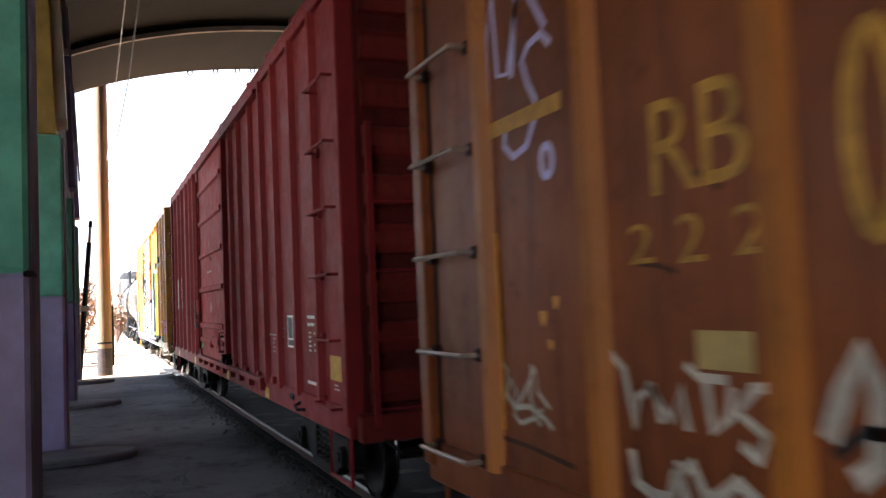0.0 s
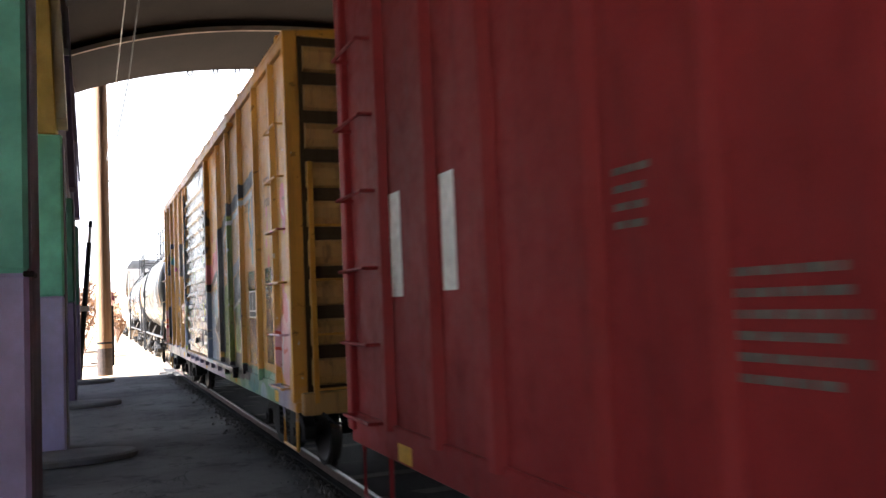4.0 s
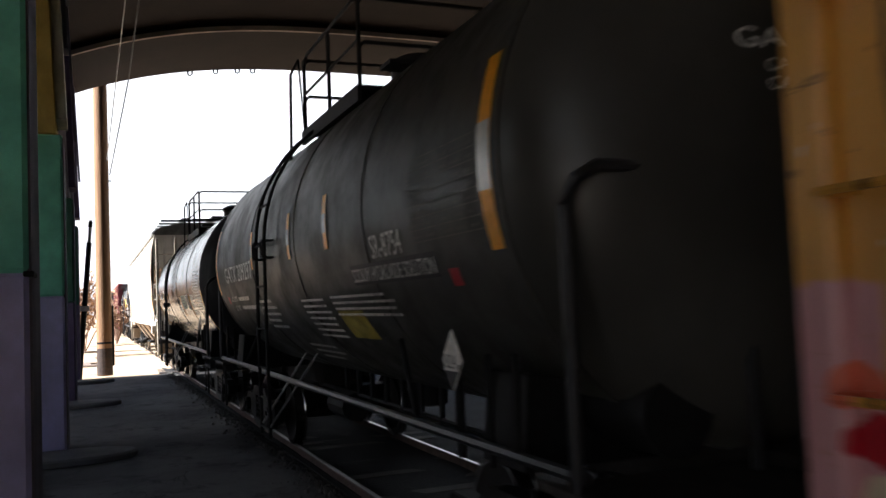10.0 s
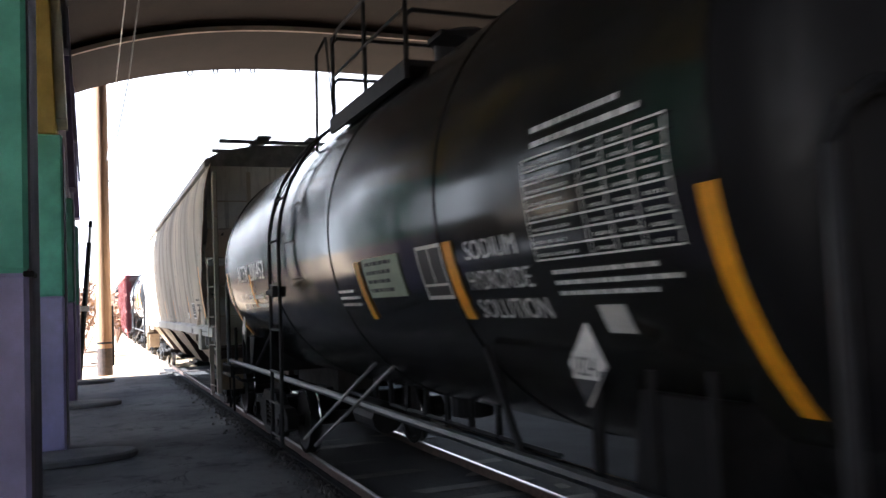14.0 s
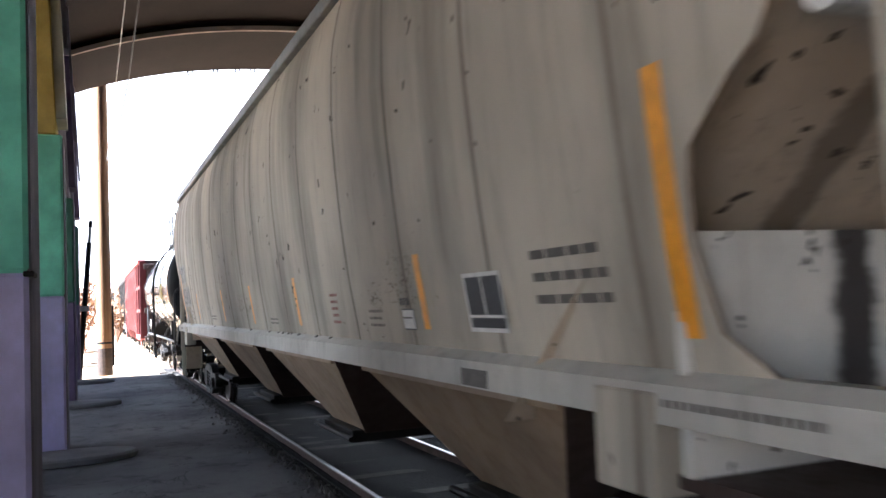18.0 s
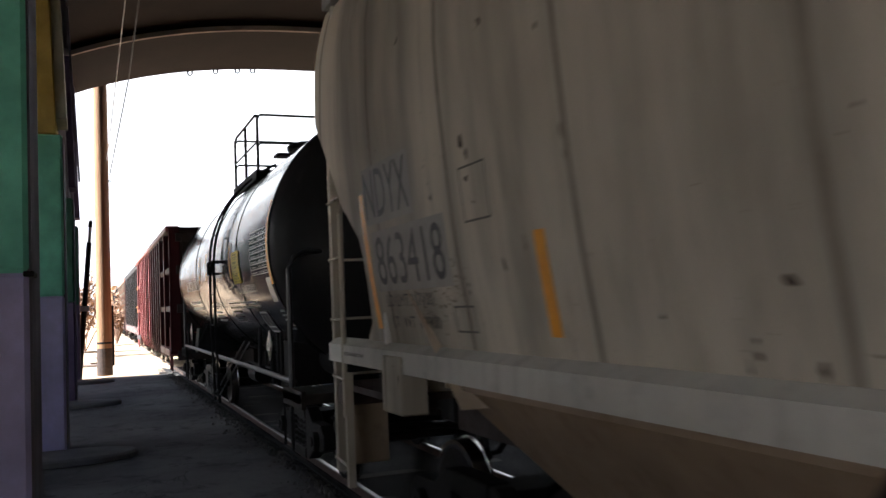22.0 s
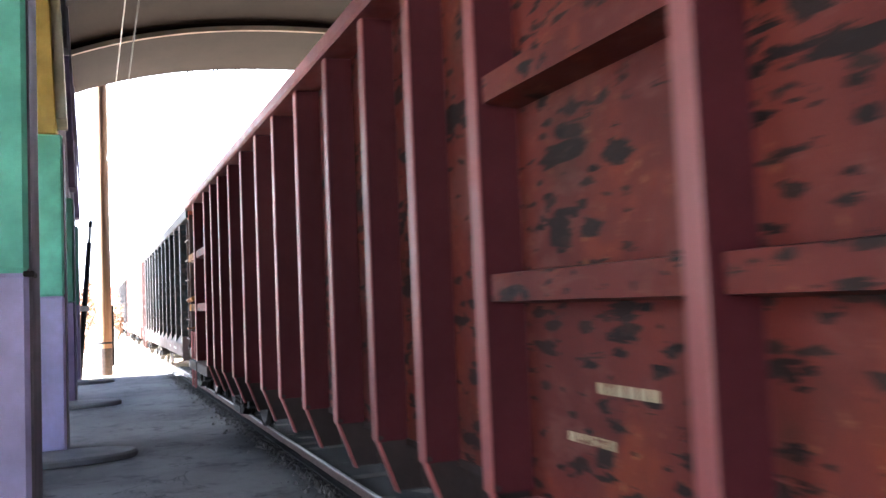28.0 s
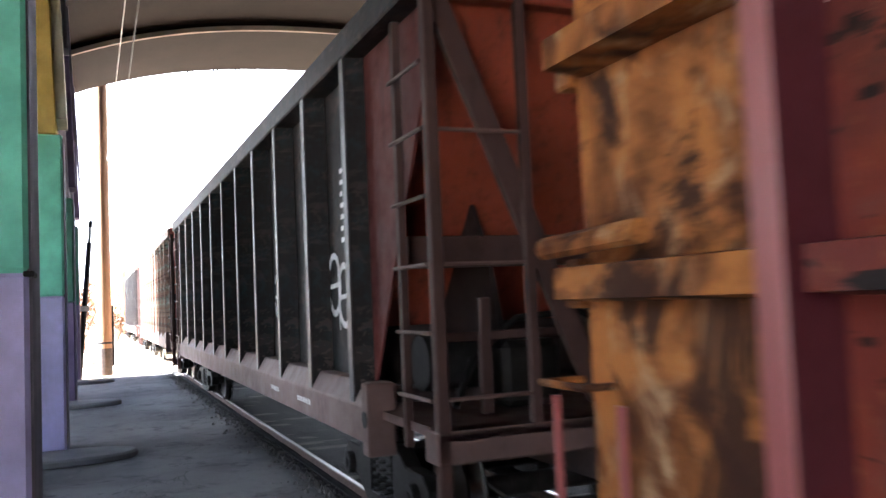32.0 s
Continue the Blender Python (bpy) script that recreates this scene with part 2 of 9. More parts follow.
g = Geo()
g.sheet([[(x, y, -0.10 + 0.02 * noise.noise((x * 2, y * 3, 3))) for y in (-1.9, -1.2, -0.9, -0.4, 0, 0.4, 0.62, 0.9, 1.1)] for x in np.linspace(-24, 240, 520)])
structure("track_bed", g, BALLAST, "dark cinder ballast between and beside the rails", "track bed")
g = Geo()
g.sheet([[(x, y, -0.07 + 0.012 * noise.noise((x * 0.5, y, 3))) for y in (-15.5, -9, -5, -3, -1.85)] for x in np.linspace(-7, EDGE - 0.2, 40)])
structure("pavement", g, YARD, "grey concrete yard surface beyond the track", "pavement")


def rail_profile(y):
    return [(y - 0.07, -0.17), (y + 0.07, -0.17), (y + 0.07, -0.155), (y + 0.012, -0.14), (y + 0.012, -0.045), (y + 0.036, -0.035),
            (y + 0.036, -0.004), (y - 0.036, -0.004), (y - 0.036, -0.035), (y - 0.012, -0.045), (y - 0.012, -0.14), (y - 0.07, -0.155)]


track = tagged(new("railway_track"), "worn steel railway track set in cinders", "track", kind="structure")
for y in (0.7525, -0.7525):
    rail = part("rail", Geo().prism(rail_profile(y), "x", -30, 245), RAIL_SIDE, track, "rusty rail with a polished head")
    part("rail_head", Geo().prism([(y - 0.026, -0.006), (y + 0.026, -0.006), (y + 0.020, 0.002), (y - 0.020, 0.002)], "x", -30, 245), RAIL_TOP, rail, "polished running surface")
    part("flangeway", Geo().box(-12, EDGE, y + (0.05 if y > 0 else -0.12), y + (0.12 if y > 0 else -0.05), -0.13, -0.085), BLACK_IRON, track)
TIE_WOOD = plain("creosoted_wood", (0.045, 0.034, 0.026), 0.85, 0, 0.4, 8, 0.4)
tie = part("tie", Geo().box(-0.115, 0.115, -1.3, 1.3, -0.25, -0.095), TIE_WOOD, track, "dark creosoted timber tie", 0.01)
tie.location.x = -8
for i in range(1, 150):
    again(tie, -8 + 0.55 * i + random.uniform(-0.03, 0.03), random.uniform(-0.03, 0.03), random.uniform(-0.012, 0.0), random.uniform(-0.8, 0.8))


def arch(y, lift=0.0):
    """Height of the vault's soffit across the track."""
    return 9.81 - 1.2 * min(1.15, abs(y + 5.0) / 8.8) ** 3 + lift


def arch_band(x0, x1, lift, top, ys):
    g = Geo()
    under = [(y, arch(y, lift)) for y in ys]
    return g.prism(under + [(ys[-1], top), (ys[0], top)], "x", x0, x1)


ys = [3.95 - 17.7 * k / 40 for k in range(41)]
vault = tagged(new("viaduct"), "dark brown concrete viaduct arching over the track", "viaduct", kind="structure")
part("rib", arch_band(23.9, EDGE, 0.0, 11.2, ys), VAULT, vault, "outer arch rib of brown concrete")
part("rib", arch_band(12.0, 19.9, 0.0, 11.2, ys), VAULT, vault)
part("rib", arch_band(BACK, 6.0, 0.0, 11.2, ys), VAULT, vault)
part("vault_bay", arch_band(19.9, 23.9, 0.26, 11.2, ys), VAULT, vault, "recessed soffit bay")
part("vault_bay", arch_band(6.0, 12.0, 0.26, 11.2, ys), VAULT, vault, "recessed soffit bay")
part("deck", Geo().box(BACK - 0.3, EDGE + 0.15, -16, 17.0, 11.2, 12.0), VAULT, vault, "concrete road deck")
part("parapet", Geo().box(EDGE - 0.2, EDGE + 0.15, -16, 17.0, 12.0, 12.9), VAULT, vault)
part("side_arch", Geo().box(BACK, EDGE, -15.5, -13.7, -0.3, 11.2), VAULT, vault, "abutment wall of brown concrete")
# pale edge strip along the rib's near face
g = Geo()
for k in range(40):
    a, b = ys[k], ys[k + 1]
    g.prism([(a, arch(a)), (b, arch(b)), (b, arch(b) + 0.13), (a, arch(a) + 0.13)], "x", 23.80, 23.9)
part("rib_edge", g, RIB_EDGE, vault, "pale weathered edge of the arch rib")
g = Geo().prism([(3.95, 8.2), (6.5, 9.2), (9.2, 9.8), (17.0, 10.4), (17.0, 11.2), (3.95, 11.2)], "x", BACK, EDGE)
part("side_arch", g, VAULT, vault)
# added out of view: closes the near end so less light comes from behind
part("end_wall", Geo().box(BACK - 0.6, BACK, -15.5, 10.0, -0.3, 11.2), VAULT, vault, "unseen concrete wall added behind the camera to block light")
# added out of view to shape side light; openings placed by the cars' reflections
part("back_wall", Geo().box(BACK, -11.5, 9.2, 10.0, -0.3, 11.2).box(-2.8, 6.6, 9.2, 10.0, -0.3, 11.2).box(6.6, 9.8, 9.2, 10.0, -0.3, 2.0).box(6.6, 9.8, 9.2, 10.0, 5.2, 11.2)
     .box(9.8, 13.5, 9.2, 10.0, -0.3, 11.2).box(13.5, 18.2, 9.2, 10.0, -0.3, 1.2).box(13.5, 18.2, 9.2, 10.0, 6.1, 11.2).box(18.2, 20.6, 9.2, 10.0, -0.3, 11.2).box(20.6, 24.4, 9.2, 10.0, -0.3, 2.5).box(20.6, 24.4, 9.2, 10.0, 5.8, 11.2).box(24.4, EDGE, 9.2, 10.0, -0.3, 11.2), VAULT, vault, "unseen concrete wall added to shape the light, with openings")


def pier(x, upper):
    """A square column, painted lilac below, mint green above, mustard under the vault."""
    # near piers get the full paints, far ones the copies darkened for shade
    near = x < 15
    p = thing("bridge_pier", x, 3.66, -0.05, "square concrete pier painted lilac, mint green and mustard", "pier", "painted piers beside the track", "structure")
    part("lower_shaft", Geo().box(0, 0.95, 0, 1.15, 0, 2.22), PIER_LILAC if near else PIER_VIOLET_SHADE, p, "lilac painted lower shaft", 0.03)
    part("upper_shaft", Geo().box(0, 0.95, 0, 1.15, 2.22, 4.5), PIER_GREEN if near else PIER_GREEN_SHADE, p, "mint green painted upper shaft", 0.03)
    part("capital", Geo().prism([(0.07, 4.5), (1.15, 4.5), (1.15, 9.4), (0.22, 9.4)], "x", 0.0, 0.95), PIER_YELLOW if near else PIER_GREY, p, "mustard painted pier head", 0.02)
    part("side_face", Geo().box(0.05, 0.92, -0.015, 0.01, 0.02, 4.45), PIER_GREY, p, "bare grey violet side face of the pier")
    if x < 6:
        part("joint_ledge", Geo().box(-0.012, 0.3, -0.032, 0.03, 2.195, 2.23), BLACK_IRON, p, "dark notch at the joint of the two paints", 0.006)
    if upper:
        part("bracket", Geo().prism([(-0.06, 4.75), (0.10, 4.75), (0.24, 9.3), (0.10, 9.3)], "x", 0.12, 0.95), PIER_CREAM if near else PIER_VIOLET_SHADE, p, "cream painted bracket")
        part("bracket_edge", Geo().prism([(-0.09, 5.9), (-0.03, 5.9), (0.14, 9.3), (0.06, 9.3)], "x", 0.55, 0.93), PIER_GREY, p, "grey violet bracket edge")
    pad = [(math.cos(a) * 0.32, math.sin(a) * 0.75 - 0.15) for a in [math.pi + math.pi * k / 12 for k in range(13)]]
    part("kerb_pad", Geo().prism([(q * 1.5 - 0.55, w) for q, w in pad] + [(-0.07, 0.9), (-1.03, 0.9)], "z", 0.0, 0.11), PAD, p, "low rounded concrete kerb pad", 0.03)
    return p


for x, up in ((5.8, 0), (13.05, 1), (20.2, 1), (26.6, 1)):
    pier(x, up)
for x in (5.8, 13.05, 20.2, 26.6):
    far = thing("bridge_pier", x, -12.6, -0.05, "square brown concrete pier beyond the track", "pier", "plain piers beyond the track", "structure")
    part("shaft", Geo().box(0, 0.95, -1.0, 0, 0, 9.0), VAULT, far, "", 0.03)

# clips under the vault's outer edge
clip = thing("cable_clip", EDGE - 0.05, 0.35, arch(0.35), "small dark metal clip bolted under the arch", "clip", "clips under the arch")
part("hook", Geo().tube([(0, 0, 0.02), (0, 0, -0.1), (0, -0.06, -0.14), (0, -0.13, -0.1), (0, -0.13, 0.02)], 0.026), BLACK_IRON, clip)
for y in (-0.45, -1.15, -1.65):
    copy_thing(clip, pose(EDGE - 0.05, y, arch(y)))


def wood():
    m = Nodes("weathered_pole_wood", 0.85)
    grain = m.noise(1.0, 6, 0.7, m.stretch(14, 14, 0.8))
    c = m.mix(m.step(grain, 0.3, 0.7), (0.17, 0.085, 0.038), (0.27, 0.15, 0.07))
    c = m.mix(m.step(m.noise(1.0, 5, 0.7, m.stretch(30, 30, 1.5)), 0.6, 0.75), c, (0.09, 0.05, 0.03))
    m.bump(grain, 0.6, 0.02)
    return m.done(c)


POLE_WOOD = wood()
POLE_DARK = plain("tarred_wood", (0.035, 0.02, 0.012), 0.8, 0, 0.5, 9, 0.4)
pole = thing("utility_pole", 29.2, 2.97, -0.06, "tall weathered wooden utility pole", "utility pole")
part("trunk", Geo().add(*(lambda n: ([(math.cos(2 * math.pi * k / n) * r + dx, math.sin(2 * math.pi * k / n) * r, z) for z, r, dx in
     ((0, 0.235, 0), (1.2, 0.23, 0), (4, 0.222, 0.01), (8, 0.215, 0), (12.5, 0.20, 0.02)) for k in range(n)],
     [(i * n + k, i * n + (k + 1) % n, (i + 1) * n + (k + 1) % n, (i + 1) * n + k) for i in range(4) for k in range(n)]))(20)), POLE_WOOD, pole, "", 0, True)
part("collar", Geo().lathe_x([(1.0, 0.236), (1.06, 0.236)], 0, 0, 20), BLACK_IRON, pole).matrix_basis = pose(0, 0, 0, 0, -90, 0)
# band round the foot, darker than the trunk
part("tarred_base", Geo().lathe_x([(0.02, 0.239), (0.5, 0.237), (0.86, 0.234)], 0, 0, 20), POLE_DARK, pole, "darker band at the pole base").matrix_basis = pose(0, 0, 0, 0, -90, 0)
part("conduit", Geo().tube([(0.02, -0.25, 0.3), (0.02, -0.24, 2.2)], 0.045, 10), BLACK_IRON, pole, "dark conduit strapped to the pole")
part("bracket", Geo().tube([(0, -0.17, 6.2), (0, -0.30, 6.2)], 0.02), BLACK_IRON, pole)

post = thing("leaning_post", 27.4, 3.70, -0.06, "thin leaning post with a black sleeve and pale tip", "post")
WHITE_TIP = plain("pale_tip", (0.5, 0.47, 0.43), 0.7)
foot, tip = Vector((0, 0, 0)), Vector((0, -0.39, 4.75))
part("sleeve", Geo().tube([foot, foot.lerp(tip, 0.86)], 0.075, 12), BLACK_IRON, post, "black sleeve")
part("tip", Geo().tube([foot.lerp(tip, 0.86), tip], 0.05, 12), WHITE_TIP, post, "pale banded tip")
part("band", Geo().tube([foot.lerp(tip, 0.955), foot.lerp(tip, 0.99)], 0.06, 12), BLACK_IRON, post)
part("tag", Geo().box(-0.1, -0.085, -0.31, 0.07, 2.05, 2.2), WHITE_STENCIL, post, "white tag tied round the post")

CABLE_GREY = plain("grey_cable_jacket", (0.05, 0.047, 0.045), 0.7)
CABLE_PALE = plain("pale_cable_jacket", (0.5, 0.47, 0.44), 0.6)
for start, mid, end, r, label in (((19.4, 2.50, 8.95), (24.0, 2.63, 8.01), (29.2, 2.80, 6.75), 0.014, "pale cable"), ((19.4, 2.25, 8.73), (23.0, 2.35, 7.87), (29.2, 2.72, 6.34), 0.018, "grey cable")):
    c = thing("cable", 0, 0, 0, label + " running from the arch to the utility pole", "cable", "cables under the arch")
    a, m, b = Vector(start), Vector(mid), Vector(end)
    part("wire", Geo().tube([a + (a - m) * 0.25, a] + [a.lerp(m, k / 5) for k in range(1, 6)] + [m.lerp(b, k / 6) for k in range(1, 7)], r, 6), CABLE_PALE if "pale" in label else CABLE_GREY, c)

# dry scrub and litter along the line, in the sun
TWIG = plain("dry_twig_bark", (0.16, 0.09, 0.055), 0.9, 0, 0.3)
DRY_LEAF = plain("dry_russet_leaf", (0.22, 0.12, 0.06), 0.8, 0, 0.5, 3)


def bush(x, y, h, seed):
    """A bare shrub: forked stems with a thin scatter of dead leaves."""
    rnd = random.Random(seed)
    b = thing("bush", x, y, -0.08, "dry leafless russet bush on the dirt", "bush", "bushes along the line")
    twigs, leaves = Geo(), Geo()
    for k in range(9):
        a, lean = rnd.uniform(0, 6.28), rnd.uniform(0.1, 0.45)
        tip = Vector((math.cos(a) * lean * h, math.sin(a) * lean * h, h * rnd.uniform(0.6, 1.0)))
        mid = tip * 0.5 + Vector((rnd.uniform(-0.1, 0.1), rnd.uniform(-0.1, 0.1), 0.1)) * h
        twigs.tube([(0, 0, 0), mid, tip], 0.012 * h, 5)
        for j in range(6):
            s0 = mid.lerp(tip, rnd.random())
            e = s0 + Vector((rnd.uniform(-0.2, 0.2), rnd.uniform(-0.2, 0.2), rnd.uniform(0.05, 0.25))) * h
            twigs.tube([s0, e], 0.006 * h, 4)
            for q in range(10):
                c = s0.lerp(e, rnd.random()) + Vector((rnd.uniform(-1, 1), rnd.uniform(-1, 1), rnd.uniform(-1, 1))) * 0.06 * h
                d1, d2 = Vector((rnd.uniform(-1, 1), rnd.uniform(-1, 1), rnd.uniform(-1, 1))) * 0.04 * h, Vector((rnd.uniform(-1, 1), rnd.uniform(-1, 1), rnd.uniform(-1, 1))) * 0.03 * h
                leaves.add([c - d1, c + d2, c + d1, c - d2], [(0, 1, 2, 3)])
    part("branchwork", twigs, TWIG, b, "thin brown stems")
    tagged(part("foliage", leaves, DRY_LEAF, b, "sparse dead leaves"), kind="stuff")


for x, y, h, seed in ((42, 4.0, 3.4, 1), (47, 3.7, 2.6, 2), (55.9, 4.6, 3.5, 3), (58.2, 1.9, 2.4, 4), (66, 1.65, 3.2, 5), (74, 2.6, 3.0, 6), (90, 2.0, 3.5, 7), (80, 4.6, 4.5, 8)):
    bush(x, y, h, seed)
GOLD_LEAF = plain("dry_golden_leaf", (0.30, 0.19, 0.07), 0.8, 0, 0.5, 3)


def tree(x, y, h, seed):
    """A dry golden tree: a tapered trunk, limbs and a crown of many small leaves with gaps."""
    rnd = random.Random(seed)
    b = thing("tree", x, y, -0.16, "tree with dry golden leaves standing in the sun", "tree", "trees beside the viaduct")
    wood_part, leaves = Geo(), Geo()
    for z0, z1, r0 in ((0, 0.2, 0.03), (0.2, 0.45, 0.022)):
        wood_part.tube([(0.02 * h * z0, 0, h * z0), (0.02 * h * z1, 0.01 * h, h * z1)], r0 * h, 10)
    for k in range(11):
        a, up = rnd.uniform(0, 6.28), rnd.uniform(0.25, 0.45)
        s0 = Vector((0.01 * h, 0.005 * h, h * up))
        e = s0 + Vector((math.cos(a) * rnd.uniform(0.15, 0.36), math.sin(a) * rnd.uniform(0.15, 0.36), rnd.uniform(0.15, 0.52))) * h
        wood_part.tube([s0, s0.lerp(e, 0.5) + Vector((0, 0, 0.03 * h)), e], 0.008 * h, 6)
        for q in range(70):
            c = s0.lerp(e, rnd.uniform(0.45, 1.1)) + Vector((rnd.gauss(0, 1), rnd.gauss(0, 1), rnd.gauss(0, 1))) * 0.055 * h
            d1, d2 = Vector((rnd.uniform(-1, 1), rnd.uniform(-1, 1), rnd.uniform(-1, 1))) * 0.03 * h, Vector((rnd.uniform(-1, 1), rnd.uniform(-1, 1), rnd.uniform(-1, 1))) * 0.03 * h
            leaves.add([c - d1, c + d2, c + d1, c - d2], [(0, 1, 2, 3)])
    part("trunk", wood_part, TWIG, b, "brown trunk and limbs")
    tagged(part("crown", leaves, GOLD_LEAF, b, "dry golden leaves"), kind="stuff")


for x, y, h, seed in ((17, 27, 6.5, 21), (23, 29, 7.5, 22), (29, 26, 6.0, 23), (36, 30, 8.0, 24), (45, 27, 7.0, 25), (12, 30, 7.0, 26)):
    tree(x, y, h, seed)
LITTER = plain("weathered_timber", (0.13, 0.10, 0.08), 0.85, 0, 0.4, 8, 0.4)
for x, y, turn, length in ((34.5, 3.75, 70, 1.6), (36.2, 3.5, 20, 1.2), (47.0, 3.3, 100, 2.0), (40.5, 2.9, -30, 0.9)):
    plank = thing("plank", x, y, -0.06, "weathered grey plank lying on the dirt", "plank", "planks on the dirt")
    plank.rotation_euler = (0, 0, radians(turn))
    part("board", Geo().box(-length / 2, length / 2, -0.12, 0.12, 0, 0.09), LITTER, plank, "", 0.01)

# white haze all round the horizon
HAZE = bpy.data.materials.new("white_sky_haze")
HAZE.use_nodes = True
HAZE.node_tree.nodes.clear()
glow, end = HAZE.node_tree.nodes.new("ShaderNodeEmission"), HAZE.node_tree.nodes.new("ShaderNodeOutputMaterial")
glow.inputs["Color"].default_value, glow.inputs["Strength"].default_value = (1.0, 0.99, 0.97, 1), 0.36
HAZE.node_tree.links.new(glow.outputs[0], end.inputs["Surface"])
ring = [(math.cos(2 * math.pi * k / 48), math.sin(2 * math.pi * k / 48)) for k in range(49)]
tagged(new("backdrop", Geo().sheet([[(c * 800, s * 800, z) for c, s in ring] for z in (-2, 300)]).mesh("backdrop", HAZE)), "bright white hazy sky along the horizon", "sky", kind="structure")

# grit along the platform edge and loose stones on the asphalt
random.seed(11)
STONE = Nodes("loose_grit", 0.95)
STONE = STONE.done(STONE.mix(STONE.island(), (0.025, 0.023, 0.022), (0.10, 0.093, 0.085)))
g = Geo()
for k in range(4200):
    x = 5.0 + 23.0 * random.random() ** 0.8
    if k % 7 == 0:
        y, r = 1.06 + abs(random.gauss(0, 0.12)), random.uniform(0.02, 0.045)
    elif k % 4:
        y, r = 0.86 + abs(random.gauss(0, 0.16)), random.uniform(0.006, 0.026)
    else:
        y, r = random.uniform(1.2, 3.6), random.uniform(0.004, 0.012)
    z = (-0.035 if y > 1.05 else -0.10) + r * 0.3
    tilt = [(random.uniform(0.6, 1.2) * r, random.uniform(0.6, 1.2) * r) for q in range(5)]
    ringv = [(x + a * math.cos(1.257 * q), y + b * math.sin(1.257 * q), z - r * 0.5) for q, (a, b) in enumerate(tilt)]
    g.add(ringv + [(x + random.uniform(-0.3, 0.3) * r, y, z + r * 0.6)], [(q, (q + 1) % 5, 5) for q in range(5)])
tagged(new("grit", g.mesh("grit", STONE)), "loose grey grit scattered along the platform edge", "grit", kind="stuff")
# ---- things that all the freight cars share ----
WHEEL_R = 0.42
CARS, WHEELS = [], []


def car(name, s, label, category="freight car"):
    """An empty at rail level in a car's middle; s is its place along the train."""
    ob = thing(name, s, 0, 0, label, category, "cars of the freight train")
    CARS.append((ob, s))
    return ob


def wheelset_mesh():
    prof = [(-0.80, 0.10), (-0.80, 0.13), (-0.79, 0.34), (-0.80, 0.365), (-0.80, WHEEL_R), (-0.69, WHEEL_R + 0.004), (-0.68, WHEEL_R + 0.026), (-0.665, WHEEL_R + 0.02),
            (-0.665, 0.365), (-0.70, 0.34), (-0.69, 0.13), (-0.66, 0.085)]
    prof = [(-1.02, 0.07), (-0.80, 0.075)] + prof
    prof = prof + [(-x, r) for x, r in reversed(prof)]
    g = Geo().lathe_x(prof, 0, 0, 32)
    g.v = [(y, x, z) for x, y, z in g.v]
    me = g.mesh("wheelset", WHEEL_STEEL, 0, True)
    me.materials.append(TREAD_STEEL)
    for p in me.polygons:
        c = p.center
        if math.hypot(c.x, c.z) > 0.36:
            p.material_index = 1
    return me


WHEELSET = wheelset_mesh()


def frame_mesh(mat):
    """A cast side frame with its two journal arches and the spring window."""
    g = Geo()
    g.prism([(-1.12, 0.50), (-0.98, 0.60), (-0.62, 0.60), (-0.40, 0.74), (-0.30, 0.74), (-0.30, 0.16), (-0.42, 0.16), (-0.72, 0.34), (-0.95, 0.30), (-1.12, 0.36)], "y", -0.07, 0.07)
    g.prism([(1.12, 0.50), (0.98, 0.60), (0.62, 0.60), (0.40, 0.74), (0.30, 0.74), (0.30, 0.16), (0.42, 0.16), (0.72, 0.34), (0.95, 0.30), (1.12, 0.36)], "y", -0.07, 0.07)
    g.box(-0.30, 0.30, -0.08, 0.08, 0.60, 0.75)
    g.box(-0.30, 0.30, -0.08, 0.08, 0.15, 0.27)
    for x in (-0.84, 0.84):
        g.cyl((x, -0.10, 0.42), (x, 0.13, 0.42), 0.105, 14)
        g.cyl((x, 0.13, 0.42), (x, 0.15, 0.42), 0.06, 10)
    return g.mesh("side_frame", mat, 0.018)


def spring_mesh(mat):
    pts = [(0.075 * math.cos(a), 0.075 * math.sin(a), 0.27 + 0.33 * a / (10 * math.pi)) for a in [math.pi / 4 * k for k in range(41)]]
    return Geo().tube(pts, 0.016, 5).mesh("spring", mat, 0, True)


FRAME_ME, SPRING_ME = frame_mesh(TRUCK_IRON), spring_mesh(TRUCK_IRON)
BOLSTER_ME = Geo().box(-0.22, 0.22, -1.05, 1.05, 0.42, 0.66).box(-0.3, 0.3, -0.35, 0.35, 0.6, 0.76).box(-0.9, 0.9, -0.06, 0.06, 0.34, 0.42).mesh("truck", TRUCK_IRON, 0.02)


def truck(parent, x):
    t = new("truck", BOLSTER_ME)
    t.parent, t.location = parent, (x, 0, 0)
    tagged(t, "cast iron truck, rusty and greasy")
    for y in (1.0, -1.0):
        for name, me, dx in (("side_frame", FRAME_ME, 0.0), ("spring", SPRING_ME, -0.19), ("spring", SPRING_ME, 0.0), ("spring", SPRING_ME, 0.19)):
            o = new(name, me)
            o.parent, o.location = t, (dx, y, 0)
            if y < 0:
                o.rotation_euler = (0, 0, math.pi)
    for wx in (-0.84, 0.84):
        w = new("wheelset", WHEELSET)
        w.parent, w.location = t, (wx, 0, WHEEL_R)
        WHEELS.append((w, wx))
    return t


